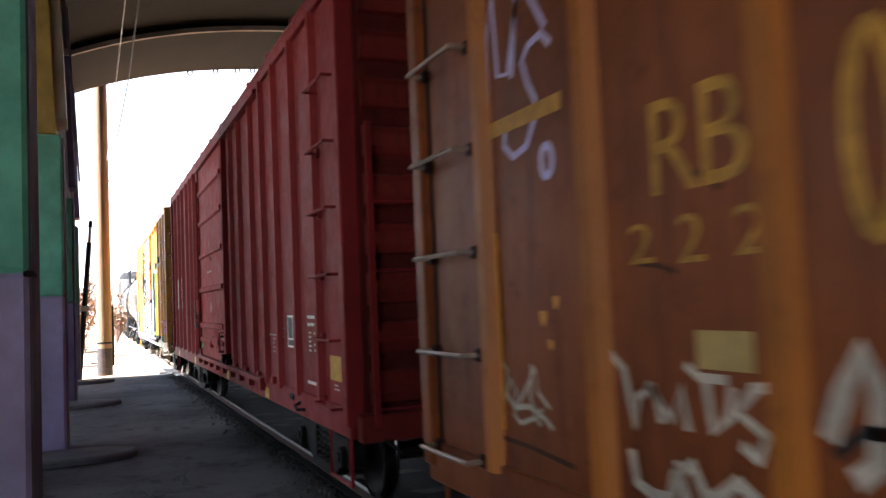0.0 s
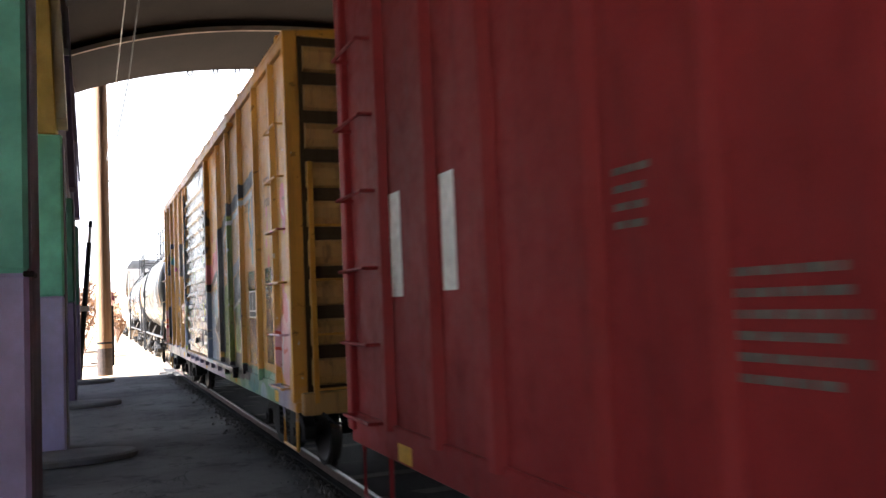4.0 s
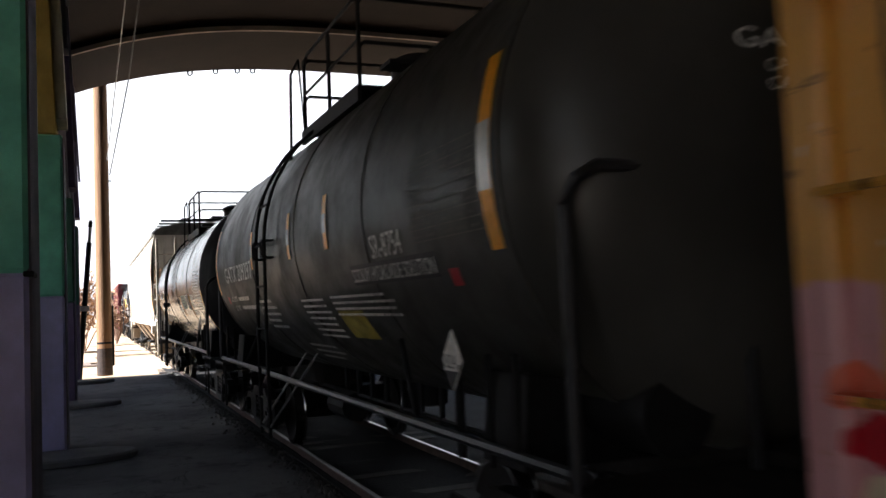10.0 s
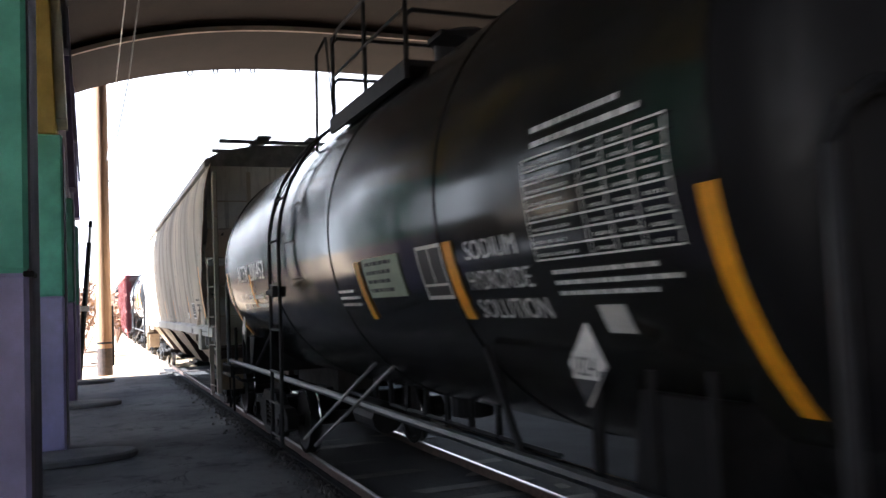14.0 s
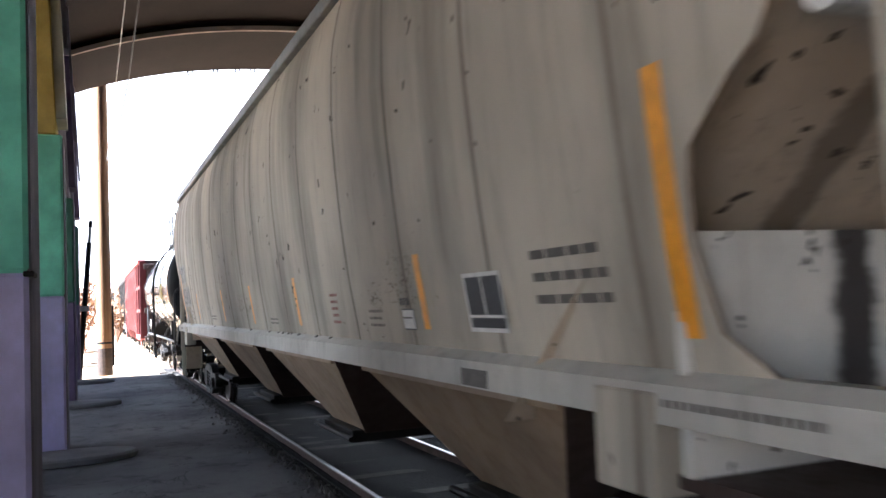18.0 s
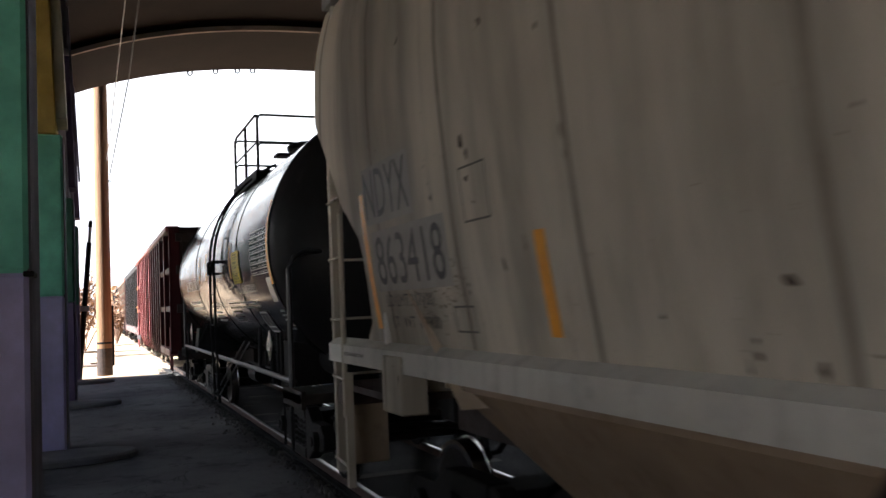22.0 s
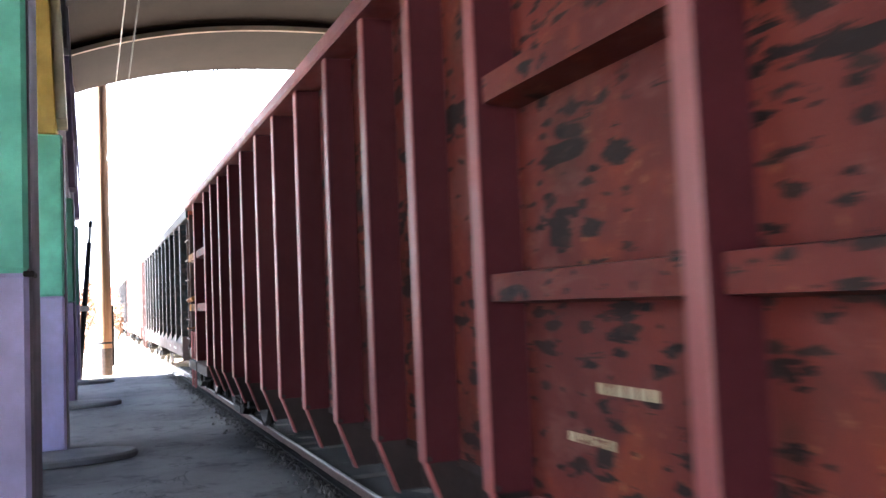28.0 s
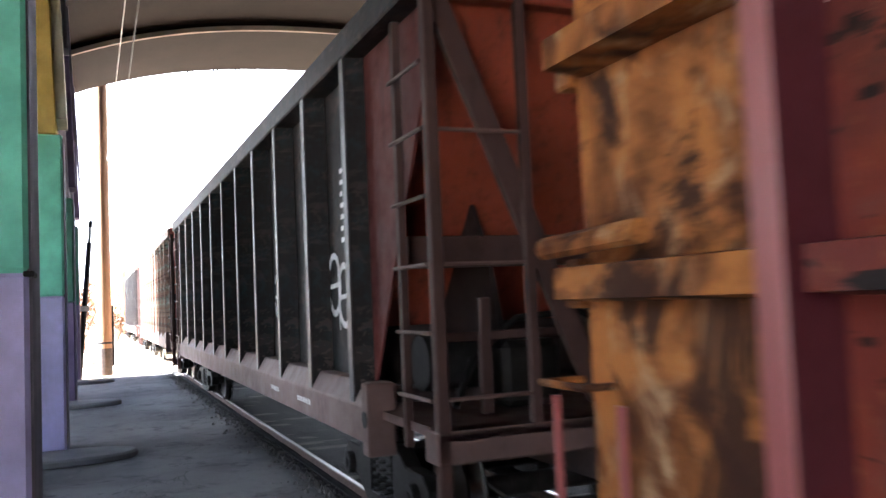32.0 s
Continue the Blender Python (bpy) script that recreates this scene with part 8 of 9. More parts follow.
# ---- gondolas ----
def flaking(name, col, under, amount=0.5, rough=0.6, worn=(2.0, 2.2), bare=(3.0, 3.4)):
    """Old paint that flakes in ragged, lengthwise patches."""
    m = Nodes(name, rough)
    c = m.mix(m.step(m.noise(0.9, 4), 0.3, 0.7), dark(col, 0.75), dark(col, 1.25))
    c = m.mix(m.step(m.noise(4.0, 5, 0.7), 0.5, 0.7), c, (col[0] * 1.05, col[1] * worn[0], col[2] * worn[1]))
    chips = m.noise(6.0, 6, 0.6, m.stretch(1.0, 1.0, 1.6), 0.6)
    where = m.noise(0.55, 2, 0.5)
    f = m.math("MULTIPLY", m.step(chips, 0.575, 0.60), m.step(where, 0.45 - amount * 0.2, 0.6 - amount * 0.2))
    c = m.mix(f, c, under)
    broad = m.noise(2.6, 6, 0.62, m.stretch(1.0, 1.0, 1.5), 0.9)
    c = m.mix(m.math("MULTIPLY", m.step(broad, 0.56, 0.585), min(1.0, amount * 0.85)), c, dark(under, 1.2))
    small = m.noise(15.0, 4, 0.6, m.stretch(1.0, 1.0, 1.4), 0.4)
    c = m.mix(m.math("MULTIPLY", m.step(small, 0.60, 0.64), m.step(m.noise(0.8, 3), 0.42, 0.6)), c, dark(under, 1.5))
    scour = m.noise(7.0, 5, 0.7)
    c = m.mix(m.math("MULTIPLY", m.step(scour, 0.5, 0.7), 0.5), c, (col[0] * 1.1, col[1] * bare[0], col[2] * bare[1]))
    m.bsdf.inputs["Specular IOR Level"].default_value = 0.2
    rub = m.noise(1.0, 5, 0.7, m.stretch(1.2, 1.2, 18))
    c = m.mix(m.math("MULTIPLY", m.step(rub, 0.6, 0.75), 0.45), c, dark(under, 1.6))
    runs = m.noise(1.0, 5, 0.7, m.stretch(12, 12, 0.6))
    c = m.mix(m.math("MULTIPLY", m.step(runs, 0.52, 0.8), 0.45), c, (0.055, 0.028, 0.02))
    m.bump(m.math("ADD", m.math("MULTIPLY", chips, 2.0), m.noise(24.0, 4, 0.7)), 0.25, 0.012)
    return m.done(c)


def chipped_red():
    """Red paint over rust: orange and rose patches, with charcoal chips that lie aslant."""
    m = Nodes("chipped_red_paint", 0.6)
    m.bsdf.inputs["Specular IOR Level"].default_value = 0.2
    a, b = m.noise(0.8, 5, 0.6), m.noise(1.9, 6, 0.7, m.stretch(1.0, 1.0, 0.7), 0.8)
    c = m.mix(m.step(a, 0.35, 0.65), (0.092, 0.021, 0.018), (0.145, 0.030, 0.022))
    c = m.mix(m.math("MULTIPLY", m.step(b, 0.50, 0.66), 0.6), c, (0.21, 0.046, 0.020))
    c = m.mix(m.math("MULTIPLY", m.step(m.noise(2.3, 6, 0.7, m.stretch(1.0, 1.0, 1.3), 0.5), 0.52, 0.66), 0.75), c, (0.15, 0.056, 0.046))
    c = m.mix(m.math("MULTIPLY", m.step(m.noise(1.1, 6, 0.7), 0.54, 0.7), 0.7), c, (0.065, 0.026, 0.018))
    speck = m.noise(19.0, 5, 0.7)
    c = m.mix(m.math("MULTIPLY", m.step(speck, 0.58, 0.66), m.step(b, 0.46, 0.62)), c, (0.24, 0.10, 0.045))
    where = m.noise(1.2, 3, 0.5)
    depth = speck
    for scale, slant, wide, size, soft in ((4.6, 34, 0.40, 0.42, 0.05), (7.5, 8, 0.45, 0.45, 0.06), (13.0, 22, 0.55, 0.45, 0.08)):
        turn = m.nt.nodes.new("ShaderNodeMapping")
        m.link(m.pos, turn.inputs["Vector"])
        turn.inputs["Rotation"].default_value = (0.0, radians(slant), 0.0)
        turn.inputs["Scale"].default_value = (wide, 0.05, 1.25)
        torn = m.math("MULTIPLY", m.math("SUBTRACT", m.noise(scale * 1.5, 5, 0.65, turn.outputs[0], 0.8), 0.5), 1.5)
        cells = m.nt.nodes.new("ShaderNodeTexVoronoi")
        m.link(turn.outputs[0], cells.inputs["Vector"])
        cells.inputs["Scale"].default_value = scale
        luck = m.nt.nodes.new("ShaderNodeSeparateColor")
        m.link(cells.outputs["Color"], luck.inputs[0])
        reach_ = m.math("MULTIPLY", m.step(luck.outputs[0], 0.25, 0.9), m.math("MULTIPLY", m.step(where, 0.28, 0.52), size))
        chip = m.step(m.math("SUBTRACT", m.math("ADD", reach_, torn), cells.outputs["Distance"]), 0.0, soft)
        c = m.mix(chip, c, m.mix(luck.outputs[1], (0.010, 0.008, 0.008), (0.030, 0.017, 0.014)))
        depth = m.math("SUBTRACT", depth, chip)
    runs = m.noise(1.0, 5, 0.7, m.stretch(12, 12, 0.6))
    c = m.mix(m.math("MULTIPLY", m.step(runs, 0.55, 0.8), 0.4), c, (0.055, 0.028, 0.02))
    m.bump(depth, 0.3, 0.012)
    return m.done(c)


RED_FLAKE = chipped_red()
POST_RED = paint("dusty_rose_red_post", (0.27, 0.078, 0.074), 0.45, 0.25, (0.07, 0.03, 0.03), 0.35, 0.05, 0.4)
# post sides turned from the light: their shade is in this maroon
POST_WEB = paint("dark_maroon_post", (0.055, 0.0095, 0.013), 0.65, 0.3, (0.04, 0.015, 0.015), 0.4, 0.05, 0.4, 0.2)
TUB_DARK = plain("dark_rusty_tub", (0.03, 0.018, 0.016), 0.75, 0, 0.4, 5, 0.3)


def swirled_rust():
    """Bare steel rusted in cloudy orange, brown and pale swirls."""
    m = Nodes("bare_orange_rust", 0.8)
    m.bsdf.inputs["Specular IOR Level"].default_value = 0.2
    a, b = m.noise(1.6, 6, 0.6, None, 1.6), m.noise(2.6, 6, 0.65, m.stretch(1.4, 1.4, 0.8), 1.2)
    c = m.mix(m.step(a, 0.36, 0.62), (0.10, 0.032, 0.011), (0.36, 0.14, 0.036))
    c = m.mix(m.math("MULTIPLY", m.step(b, 0.52, 0.72), 0.8), c, (0.44, 0.29, 0.16))
    c = m.mix(m.math("MULTIPLY", m.step(m.noise(1.5, 6, 0.65, None, 1.4), 0.5, 0.62), 0.95), c, (0.035, 0.014, 0.009))
    m.bump(m.math("ADD", m.math("MULTIPLY", a, 4.0), m.noise(30.0, 5, 0.75)), 0.3, 0.012)
    return m.done(c)


RUST_ORANGE = swirled_rust()
FADED_WHITE = flaking("flaked_white_panel", (0.46, 0.40, 0.26), (0.11, 0.028, 0.022), 1.2, 0.6, (0.95, 0.8), (0.9, 0.6))

q0 = (99.85 + 115.65) / 2
gon = car("gondola_car", q0, "tall red gondola car with flaking paint and closely set posts")
L = (115.65 - 99.85) / 2
GY, GP, GZ = 1.46, 1.655, 3.74
posts = [101.25, 102.76, 103.60, 104.44, 105.38, 106.39, 107.40, 108.36, 109.34, 110.33, 111.30, 112.13, 112.97, 114.44]
for sy in (1, -1):
    part("side_wall", Geo().box(-L + 0.03, L - 1.2, sy * (GY - 0.03), sy * GY, 0.98, GZ), RED_FLAKE, gon, "flaking red side sheet")
    part("rust_panel", Geo().box(L - 1.2, L - 0.02, sy * (GY - 0.035), sy * (GY - 0.005), 0.98, GZ), RUST_ORANGE, gon, "bare rusty end panel")
    part("top_chord", Geo().prism([(sy * (GY - 0.06), GZ), (sy * (GP + 0.06), GZ), (sy * (GP + 0.06), GZ + 0.13), (sy * (GY - 0.06), GZ + 0.13)], "x", -L, L - 0.05), POST_RED, gon, "dusty top rail", 0.02)
    post = fin = None
    for s in posts:
        x = s - q0
        if post is None:
            prof = [(-0.06, sy * GY), (-0.048, sy * GP), (0.048, sy * GP), (0.06, sy * GY)]
            # web coloured dark as shaded; the face keeps the rose paint
            post = part("side_post", Geo().prism(prof, "z", 1.02, GZ), POST_WEB, gon, "maroon side post, darkened for shade", 0.004)
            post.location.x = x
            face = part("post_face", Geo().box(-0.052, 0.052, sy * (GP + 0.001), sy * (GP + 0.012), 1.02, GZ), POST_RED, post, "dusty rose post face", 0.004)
        else:
            tagged(part_again("post_face", face.data, again(post, x)), "dusty rose post face")
        if 102 < s < 113.5:
            if fin is None:
                fin = part("tub_fin", Geo().prism([(sy * GP, 1.05), (sy * 1.34, 1.05), (sy * 1.34, 0.70), (sy * 1.52, 0.70)], "x", -0.02, 0.02).box(-0.05, 0.03, sy * 1.34, sy * (GP + 0.01), 1.03, 1.06), TUB_DARK, gon, "dark gusset below the post", 0.003)
                fin.location.x = x
                lip = part("fin_edge", Geo().prism([(sy * (GP + 0.012), 1.05), (sy * (GP - 0.005), 1.05), (sy * 1.515, 0.69), (sy * 1.535, 0.69)], "x", -0.035, 0.035), POST_RED, fin, "dusty rose gusset edge")
            else:
                tagged(part_again("fin_edge", lip.data, again(fin, x)), "dusty rose gusset edge")
    g = Geo().sheet([[(x, sy * y, z) for x in (102.7 - q0, 112.95 - q0)] for y, z in ((1.40, 1.03), (1.36, 0.72), (1.1, 0.64), (0, 0.62))])
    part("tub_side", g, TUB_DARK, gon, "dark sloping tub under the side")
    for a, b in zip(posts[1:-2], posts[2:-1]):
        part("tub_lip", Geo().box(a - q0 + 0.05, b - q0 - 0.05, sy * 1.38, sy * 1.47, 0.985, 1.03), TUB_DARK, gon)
    for a, b in ((99.9, 101.14), (101.3, 102.67), (112.98, 114.33), (114.49, 115.6)):
        for z in (1.94, 2.84):
            part("stiffener", Geo().prism([(sy * GY, z - 0.075), (sy * (GP - 0.01), z - 0.06), (sy * (GP - 0.01), z + 0.06), (sy * GY, z + 0.075)], "x", a - q0, b - q0), RED_FLAKE if b < 115 else RUST_ORANGE, gon)
        part("end_sill_plate", Geo().box(a - q0, b - q0, sy * 1.3, sy * (GP + 0.02), 0.84, 1.0), TUB_DARK if a > 108 else POST_RED, gon, "", 0.01)
    for e, a, b in ((-1, 100.05, 100.5), (1, 115.25, 115.7)):
        for z in (1.38, 1.87, 2.34, 2.83, 3.3):
            if e < 0:
                rung(gon, POST_RED, "x", a - q0, b - q0, sy * GY, z, sy * 0.12)
        part("stirrup", Geo().tube([(a - q0, sy * 1.6, 1.5), (a - q0, sy * 1.6, 0.5), (b - q0, sy * 1.6, 0.5), (b - q0, sy * 1.6, 1.5)], 0.02), POST_RED, gon)
    part("grab_iron", Geo().tube([(115.35 - q0, sy * 1.55, 1.56), (115.35 - q0, sy * 1.68, 1.56), (115.66 - q0, sy * 1.68, 1.56), (115.66 - q0, sy * 1.5, 1.56)], 0.016), RUST_ORANGE, gon)
    part("coupler_lever", Geo().tube([(115.05 - q0, sy * 1.62, 2.10), (115.66 - q0, sy * 1.64, 2.08)], 0.045, 10), RUST_ORANGE, gon)
for e in (-1, 1):
    x = e * L
    part("end_wall", Geo().box(x, x - e * 0.05, -GY, GY, 0.95, GZ + 0.1), TUB_DARK if e < 0 else RUST_ORANGE, gon, "dark end sheet")
    for z in (1.94, 2.84, 3.6):
        part("end_beam", Geo().box(x, x + e * 0.12, -GY - 0.04, GY + 0.04, z - 0.1, z + 0.1), TUB_DARK if e < 0 else RUST_ORANGE, gon, "", 0.012)
    part("end_sill", Geo().box(x, x + e * 0.15, -1.5, 1.5, 0.75, 0.98), TUB_DARK, gon, "", 0.012)
    part("centre_sill", Geo().box(x + e * 0.2, x - e * 3.3, -0.25, 0.25, 0.68, 1.0), TUB_DARK, gon)
    part("floor_plate", Geo().box(x, x - e * 3.0, -1.5, 1.5, 0.93, 0.98), TUB_DARK, gon)
    coupler(gon, x + e * 0.1, e, TRUCK_IRON)
    truck(gon, e * (L - 1.75))
    if e > 0:
        continue
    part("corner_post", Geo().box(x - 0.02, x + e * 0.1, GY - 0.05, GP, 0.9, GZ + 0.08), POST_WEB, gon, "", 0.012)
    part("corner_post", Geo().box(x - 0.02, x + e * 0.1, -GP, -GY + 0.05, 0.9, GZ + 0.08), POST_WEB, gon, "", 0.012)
    lad = part("end_ladder", Geo().box(x + e * 0.14, x + e * 0.19, 1.30, 1.36, 0.9, 3.6).box(x + e * 0.14, x + e * 0.19, 0.80, 0.86, 0.9, 3.6), TUB_DARK, gon, "dark end ladder")
    for z in (1.38, 1.87, 2.34, 2.83, 3.3):
        part("rung", Geo().tube([(x + e * 0.17, 1.33, z), (x + e * 0.17, 0.83, z)], 0.014, 6), POST_RED, lad)
GO = side(GY + 0.006)
lettering(gon, "DREX 13", 114.36 - q0, 113.36 - q0, 2.65, 2.84, WHITE_STENCIL, GO)
bars(gon, 113.76 - q0, 113.08 - q0, 1.46, 1.56, 1, FADED_WHITE, GO, 71, 0.5)
bars(gon, 113.73 - q0, 113.09 - q0, 1.3, 1.38, 1, FADED_WHITE, GO, 72, 0.5)
bars(gon, 112.7 - q0, 112.4 - q0, 1.5, 1.6, 1, FADED_WHITE, GO, 73, 0.5)
patch(gon, "white_panel", 108.24 - q0, 107.50 - q0, 2.39, 3.1, FADED_WHITE, GO, "flaked white painted panel")
bars(gon, 108.22 - q0, 107.52 - q0, 1.44, 1.64, 5, FADED_WHITE, GO, 74, 0.6)
bars(gon, 102.12 - q0, 101.66 - q0, 1.48, 1.57, 1, FADED_WHITE, GO, 75, 0.5)
bars(gon, 102.36 - q0, 101.91 - q0, 1.27, 1.35, 1, FADED_WHITE, GO, 76, 0.5)
data_frame(gon, 103.24 - q0, 102.93 - q0, 1.5, 1.79, side(GY + 0.003), BLACK_STENCIL, WHITE_STENCIL)
patch(gon, "gold_patch", 114.2 - q0, 113.95 - q0, 1.05, 1.35, RUST_ORANGE, GO)

SOOT = flaking("sooty_black_paint", (0.011, 0.0095, 0.0095), (0.045, 0.034, 0.028), 0.4)
# lighter black for post faces, so they look lit beside their webs
BLACK_POST_LIT = paint("dusty_black_post", (0.030, 0.027, 0.026), 0.45, 0.3, (0.02, 0.018, 0.017), 0.4, 0.0, 0.4)
BROWN = flaking("dull_brown_paint", (0.24, 0.15, 0.11), (0.04, 0.025, 0.02), 0.5)
SILL_BROWN = paint("dusty_brown_sill", (0.11, 0.065, 0.056), 0.65, 0.3, (0.05, 0.03, 0.025), 0.4, 0.1, 0.4)
END_ORANGE = paint("orange_red_end", (0.27, 0.055, 0.026), 0.6, 0.35, (0.03, 0.014, 0.012), 0.75, 0.1, 0.6)
CHEEK_RED = paint("grimy_maroon_cheek", (0.11, 0.03, 0.025), 0.65, 0.4, (0.025, 0.014, 0.012), 0.7, 0.1, 0.7, 0.2)
POST_BROWN = paint("dark_brown_ladder_paint", (0.06, 0.033, 0.028), 0.65, 0.35, (0.025, 0.016, 0.014), 0.5, 0.1, 0.5, 0.2)


def coal_gondola(label, s0, s1, skin, n, post_mat=None):
    """A high gondola with sloping ends, deep posts and a sill that stands out."""
    mid = (s0 + s1) / 2
    c = car("gondola_car", mid, label)
    L = (s1 - s0) / 2
    B = L - 1.58
    Y, P, Z = 1.28, 1.47, 3.86
    for sy in (1, -1):
        part("side_wall", Geo().box(-B, B, sy * (Y - 0.03), sy * Y, 1.2, Z), skin, c)
        part("side_sill", Geo().prism([(sy * 1.25, 0.88), (sy * 1.49, 0.88), (sy * 1.49, 1.14), (sy * 1.40, 1.30), (sy * 1.25, 1.30)], "x", -B - 0.3, B + 0.3), SILL_BROWN, c, "dusty brown side sill", 0.01)
        part("top_chord", Geo().prism([(sy * (Y - 0.04), Z - 0.06), (sy * (P + 0.02), Z - 0.06), (sy * (P + 0.02), Z + 0.16), (sy * (Y - 0.04), Z + 0.16)], "x", -L + 0.05, L - 0.05), skin, c, "", 0.015)
        post = None
        for k in range(n + 1):
            x = -B + 0.08 + (2 * B - 0.16) * k / n
            if post is None:
                post = part("side_post", Geo().prism([(-0.09, sy * Y), (-0.05, sy * P), (0.05, sy * P), (0.09, sy * Y)], "z", 1.12, Z - 0.05), skin, c, "", 0.008)
                post.location.x = x
                # post_mat puts the light on the face; the web stays in the skin's colour
                cap = part("post_face", Geo().box(-0.058, 0.058, sy * (P + 0.001), sy * (P + 0.014), 1.12, Z - 0.06), post_mat or skin, post, "outer post face", 0.004)
            else:
                more = again(post, x)
                tagged(part_again("post_face", cap.data, more), "outer post face")
        for e in (-1, 1):
            xa, xb = e * (L - 0.04), e * (L - 0.62)
            part("corner_post", Geo().box(xa - 0.04, xa + 0.04, sy * 1.36, sy * 1.44, 0.5, Z), POST_BROWN, c, "brown corner ladder post", 0.01)
            part("ladder_rail", Geo().box(xb - 0.03, xb + 0.03, sy * 1.38, sy * 1.43, 0.95, Z - 0.1), POST_BROWN, c)
            for z in (1.30, 1.70, 2.11, 2.52, 2.93, 3.34):
                part("rung", Geo().tube([(xa, sy * 1.46, z), (xb, sy * 1.46, z)], 0.014, 6), SILL_BROWN, c)
                part("rung", Geo().tube([(xa, sy * 1.40, z), (xa, sy * 0.78, z)], 0.014, 6), SILL_BROWN, c) if z in (1.3, 2.11, 2.93) else None
            part("end_ladder_rail", Geo().box(xa - 0.03, xa + 0.03, sy * 0.74, sy * 0.80, 1.0, Z), POST_BROWN, c)
            part("end_gusset", Geo().prism([(e * B, 1.25), (e * B, Z), (e * (L - 0.12), Z), (e * (L - 0.12), Z - 0.25)], "y", sy * 1.30, sy * 1.32), CHEEK_RED if e < 0 else skin, c, "grimy maroon end cheek")
            part("end_sill_step", Geo().box(e * (B + 0.25), e * (B + 0.4), sy * 1.30, sy * 1.51, 0.80, 1.32), SILL_BROWN, c, "", 0.01)
            part("sill_hole", Geo().cyl((e * (B + 0.32), sy * 1.50, 1.06), (e * (B + 0.32), sy * 1.514, 1.06), 0.06, 14), BLACK_IRON, c, "dark round hole in the sill end")
            part("brace", Geo().add([(e * (L - d), sy * y + w, z) for d in (0.10, 0.16) for y, z, w in ((1.3, Z - 0.1, -0.08), (1.3, Z - 0.1, 0.08), (0.25, 1.2, 0.08), (0.25, 1.2, -0.08))],
                                     [(0, 1, 2, 3), (7, 6, 5, 4), (0, 4, 5, 1), (1, 5, 6, 2), (2, 6, 7, 3), (3, 7, 4, 0)]), POST_BROWN, c, "diagonal end brace plate")
            part("slope_support", Geo().prism([(e * (L - 2.3), 1.15), (e * (L - 0.55), 1.15), (e * (L - 0.9), 2.2), (e * (L - 1.15), 2.6)], "y", sy * 0.62, sy * 0.66), TUB_DARK, c, "dark triangular plate under the slope sheet")
    for e in (-1, 1):
        m = END_ORANGE if e < 0 else skin
        g = Geo().sheet([[(e * (L - 0.12 - 2.2 * k / 6), y, Z - (Z - 1.2) * k / 6) for y in (-1.31, 1.31)] for k in range(7)])
        part("slope_sheet", g, m, c, "sloping orange-red end sheet")
        part("end_cap", Geo().box(e * (L - 0.02), e * (L - 0.16), -1.45, 1.45, Z - 0.1, Z + 0.17), m, c, "", 0.015)
        for z in (2.5, 2.2):
            part("slope_rib", Geo().box(e * (L - 1.0 - (3.2 - z) * 0.4), e * (L - 1.2 - (3.2 - z) * 0.4), -1.28, 1.28, z, z + 0.08), m, c)
        part("end_sill", Geo().box(e * L, e * (L - 0.22), -1.45, 1.45, 0.92, 1.12), SILL_BROWN, c, "", 0.012)
        part("floor_plate", Geo().box(e * L, e * (B - 1.5), -1.4, 1.4, 1.06, 1.12), SILL_BROWN, c)
        part("centre_sill", Geo().box(e * (L + 0.15), e * (L - 3.0), -0.25, 0.25, 0.7, 1.1), TUB_DARK, c)
        part("slope_beam", Geo().box(e * (L - 0.78), e * (L - 0.95), -1.3, 1.3, 2.12, 2.34), POST_BROWN, c, "brown cross beam under the slope sheet", 0.012)
        part("brake_reservoir", Geo().cyl((e * (L - 1.05), 0.25, 1.45), (e * (L - 1.05), 1.15, 1.45), 0.2, 16), BLACK_IRON, c, "black brake reservoir", 0, True)
        part("brake_pipe", Geo().tube([(e * (L - 0.3), 1.2, 1.22), (e * (L - 0.45), 1.0, 1.5), (e * (L - 0.6), 0.6, 1.75), (e * (L - 0.62), 0.1, 1.78), (e * (L - 0.5), -0.5, 1.5)], 0.025, 7), BLACK_IRON, c)
        part("brake_lever", Geo().box(e * (L - 0.42), e * (L - 0.46), 0.15, 1.25, 1.62, 1.68).box(e * (L - 0.36), e * (L - 0.42), 0.9, 0.98, 1.15, 1.9), POST_BROWN, c, "", 0.008)
        part("bulkhead", Geo().box(e * (L - 1.9), e * (L - 1.95), -1.28, 1.28, 1.12, 1.7), TUB_DARK, c, "dark bulkhead under the slope sheet")
        part("brake_valve", Geo().box(e * (L - 0.5), e * (L - 0.9), 0.3, 0.75, 1.15, 1.6), TRUCK_IRON, c, "", 0.05)
        coupler(c, e * L, e, TRUCK_IRON)
        truck(c, e * (L - 2.3))
    part("underframe", Geo().box(-B, B, -1.3, 1.3, 0.98, 1.22).box(-L, L, -0.22, 0.22, 0.66, 1.0), TUB_DARK, c)
    return c, mid


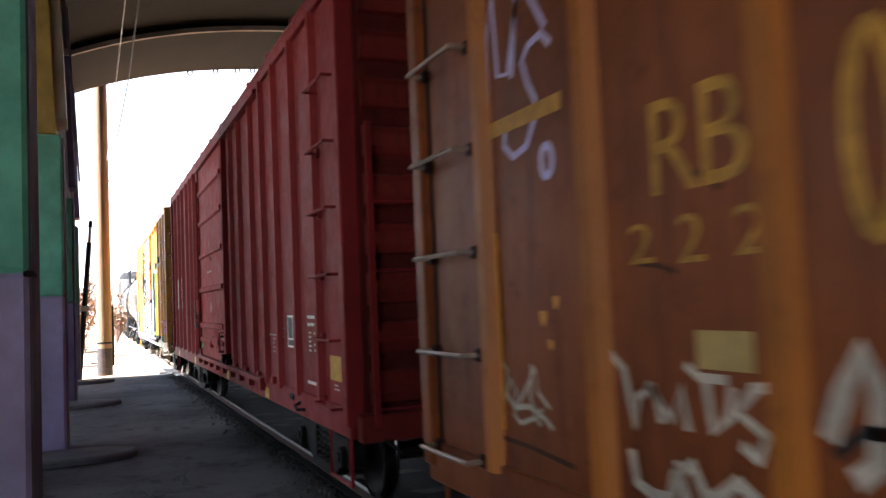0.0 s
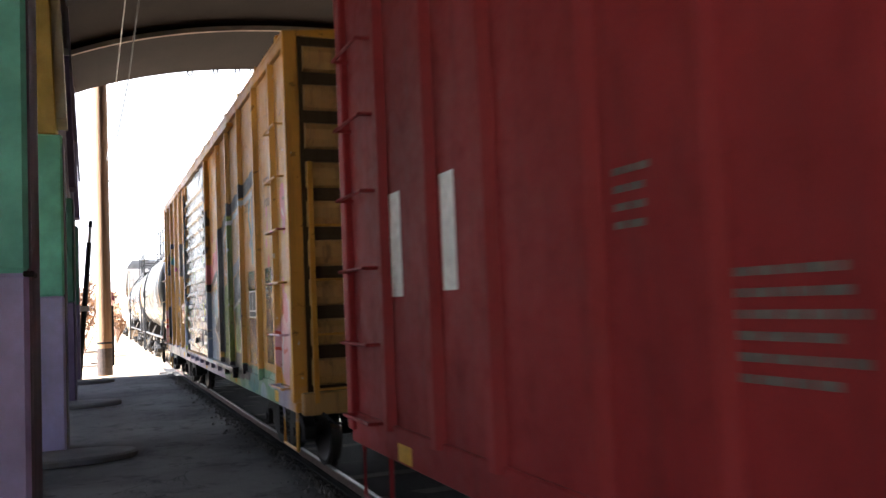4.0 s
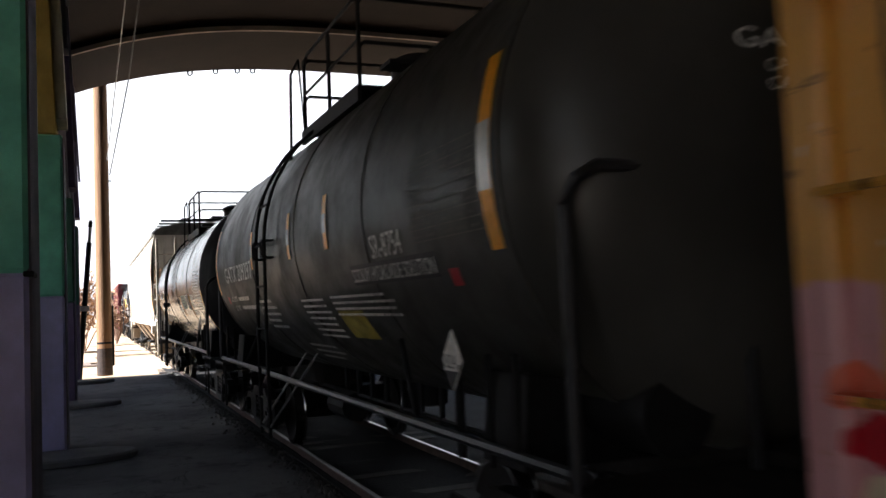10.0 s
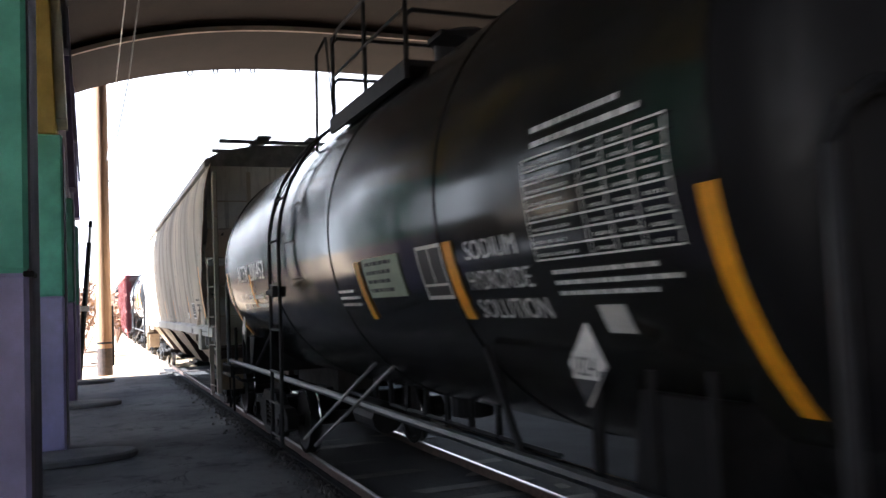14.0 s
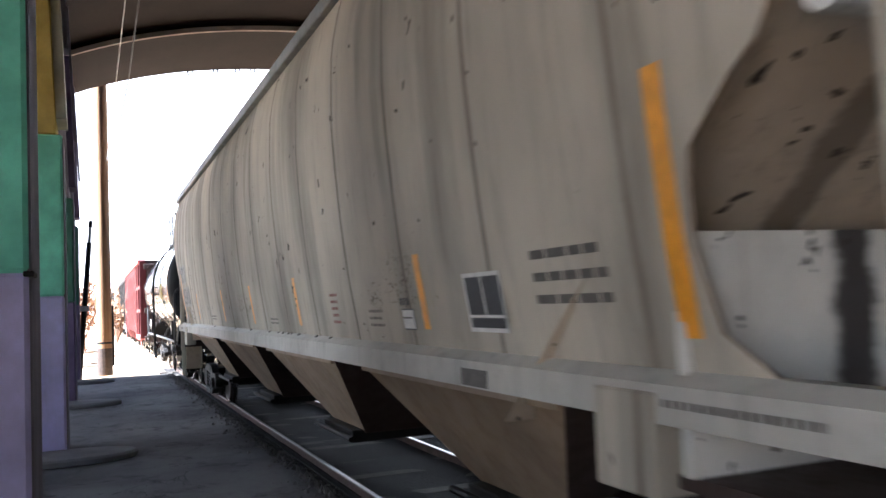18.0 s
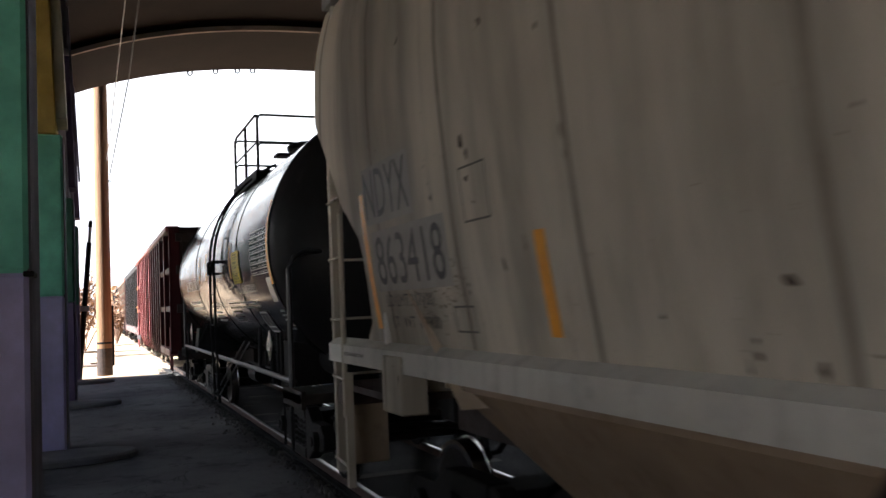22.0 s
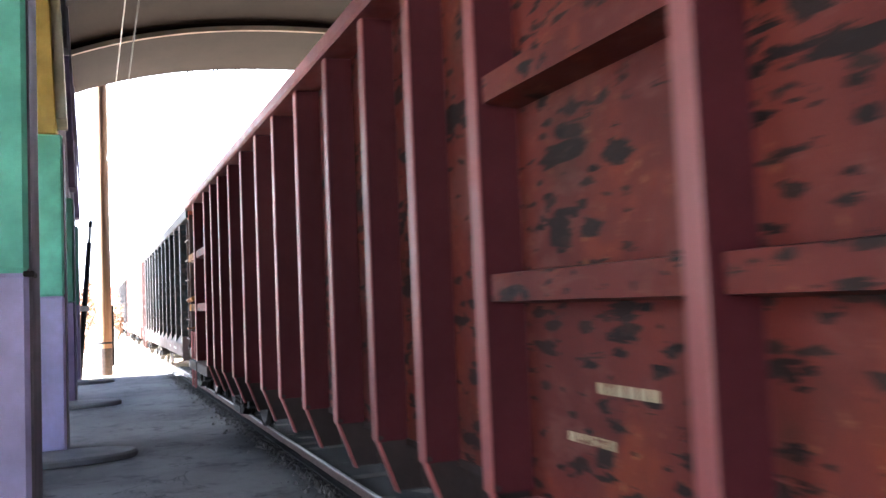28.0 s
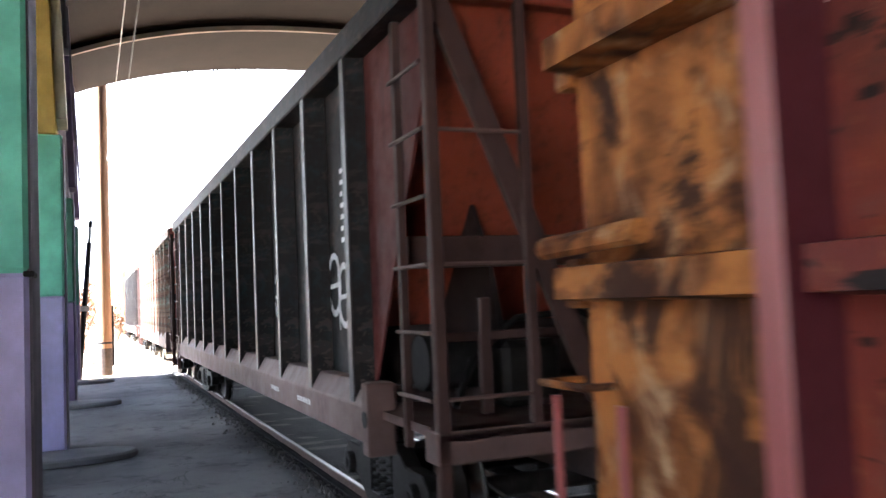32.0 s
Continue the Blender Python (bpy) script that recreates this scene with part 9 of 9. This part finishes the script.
coal, k0 = coal_gondola("sooty black gondola car with an orange-red end and chalky scrawls", 117.38, 134.2, SOOT, 10, BLACK_POST_LIT)
CHALK = plain("chalky_spray_paint", (0.6, 0.6, 0.6), 0.7, 0, 0.2)
for s, z in ((120.16, 2.07), (119.84, 1.97), (122.70, 2.02), (125.45, 2.0)):
    spray(coal, loop(s - k0, z, 0.19, 0.26, 0.6, 6.0), 0.03, CHALK, 1.287)
    spray(coal, [(s - k0 + 0.16, z - 0.02), (s - k0 - 0.16, z)], 0.02, CHALK, 1.287)
    spray(coal, [(s - k0 - 0.13, z + 0.25), (s - k0 - 0.15, z - 0.4)], 0.014, CHALK, 1.287)
bars(coal, 119.88 - k0, 119.72 - k0, 2.4, 3.1, 7, CHALK, side(1.288), 81, 0.6)
bars(coal, 120.9 - k0, 120.2 - k0, 0.98, 1.06, 1, CHALK, side(1.494), 82, 0.6)
bars(coal, 122.2 - k0, 121.7 - k0, 0.98, 1.06, 1, CHALK, side(1.494), 83, 0.6)

coal_gondola("dull brown gondola car", 135.5, 151.2, BROWN, 10)

# ---- the tail of the train, in the sun beyond the viaduct ----
coal_gondola("dusty grey gondola car in the sun", 152.6, 169.4, SOOT, 10, BLACK_POST_LIT)
TAN_PAINT = paint("tan_boxcar_paint", (0.40, 0.24, 0.11), 0.55, 0.3, (0.1, 0.05, 0.03), 0.4, 0.1, 0.4)
BARN_RED = paint("barn_red_paint", (0.36, 0.07, 0.045), 0.55, 0.3, (0.07, 0.03, 0.02), 0.4, 0.1, 0.4)
for a, mat, word in ((173.5, TAN_PAINT, "tan"), (191.0, BARN_RED, "barn red"), (208.5, TAN_PAINT, "tan")):
    boxcar("boxcar", word + " boxcar far down the train", a, a + 15.7, mat, [a + 0.9 + 1.1 * k for k in range(5)] + [a + 10.2 + 1.1 * k for k in range(5)], (a + 6.5, a + 9.3), mat, [1.4, 2.2, 3.0, 3.8])


# ---- what moves ----
def rolled(t):
    for (a, p), (b, q) in zip(ROLLED, ROLLED[1:]):
        if t <= b:
            return p + (q - p) * (t - a) / (b - a)
    return ROLLED[-1][1]


def motions():
    for ob, s in CARS:
        walk(ob, [(t, pose(s - d, 0, 0)) for t, d in ROLLED])
    times = [k * 4 / 30 for k in range(241)]
    for w, x in WHEELS:
        walk(w, [(t, pose(x, 0, WHEEL_R, 0, -math.degrees(rolled(t) / WHEEL_R) % 360, 0)) for t in times])


motions()
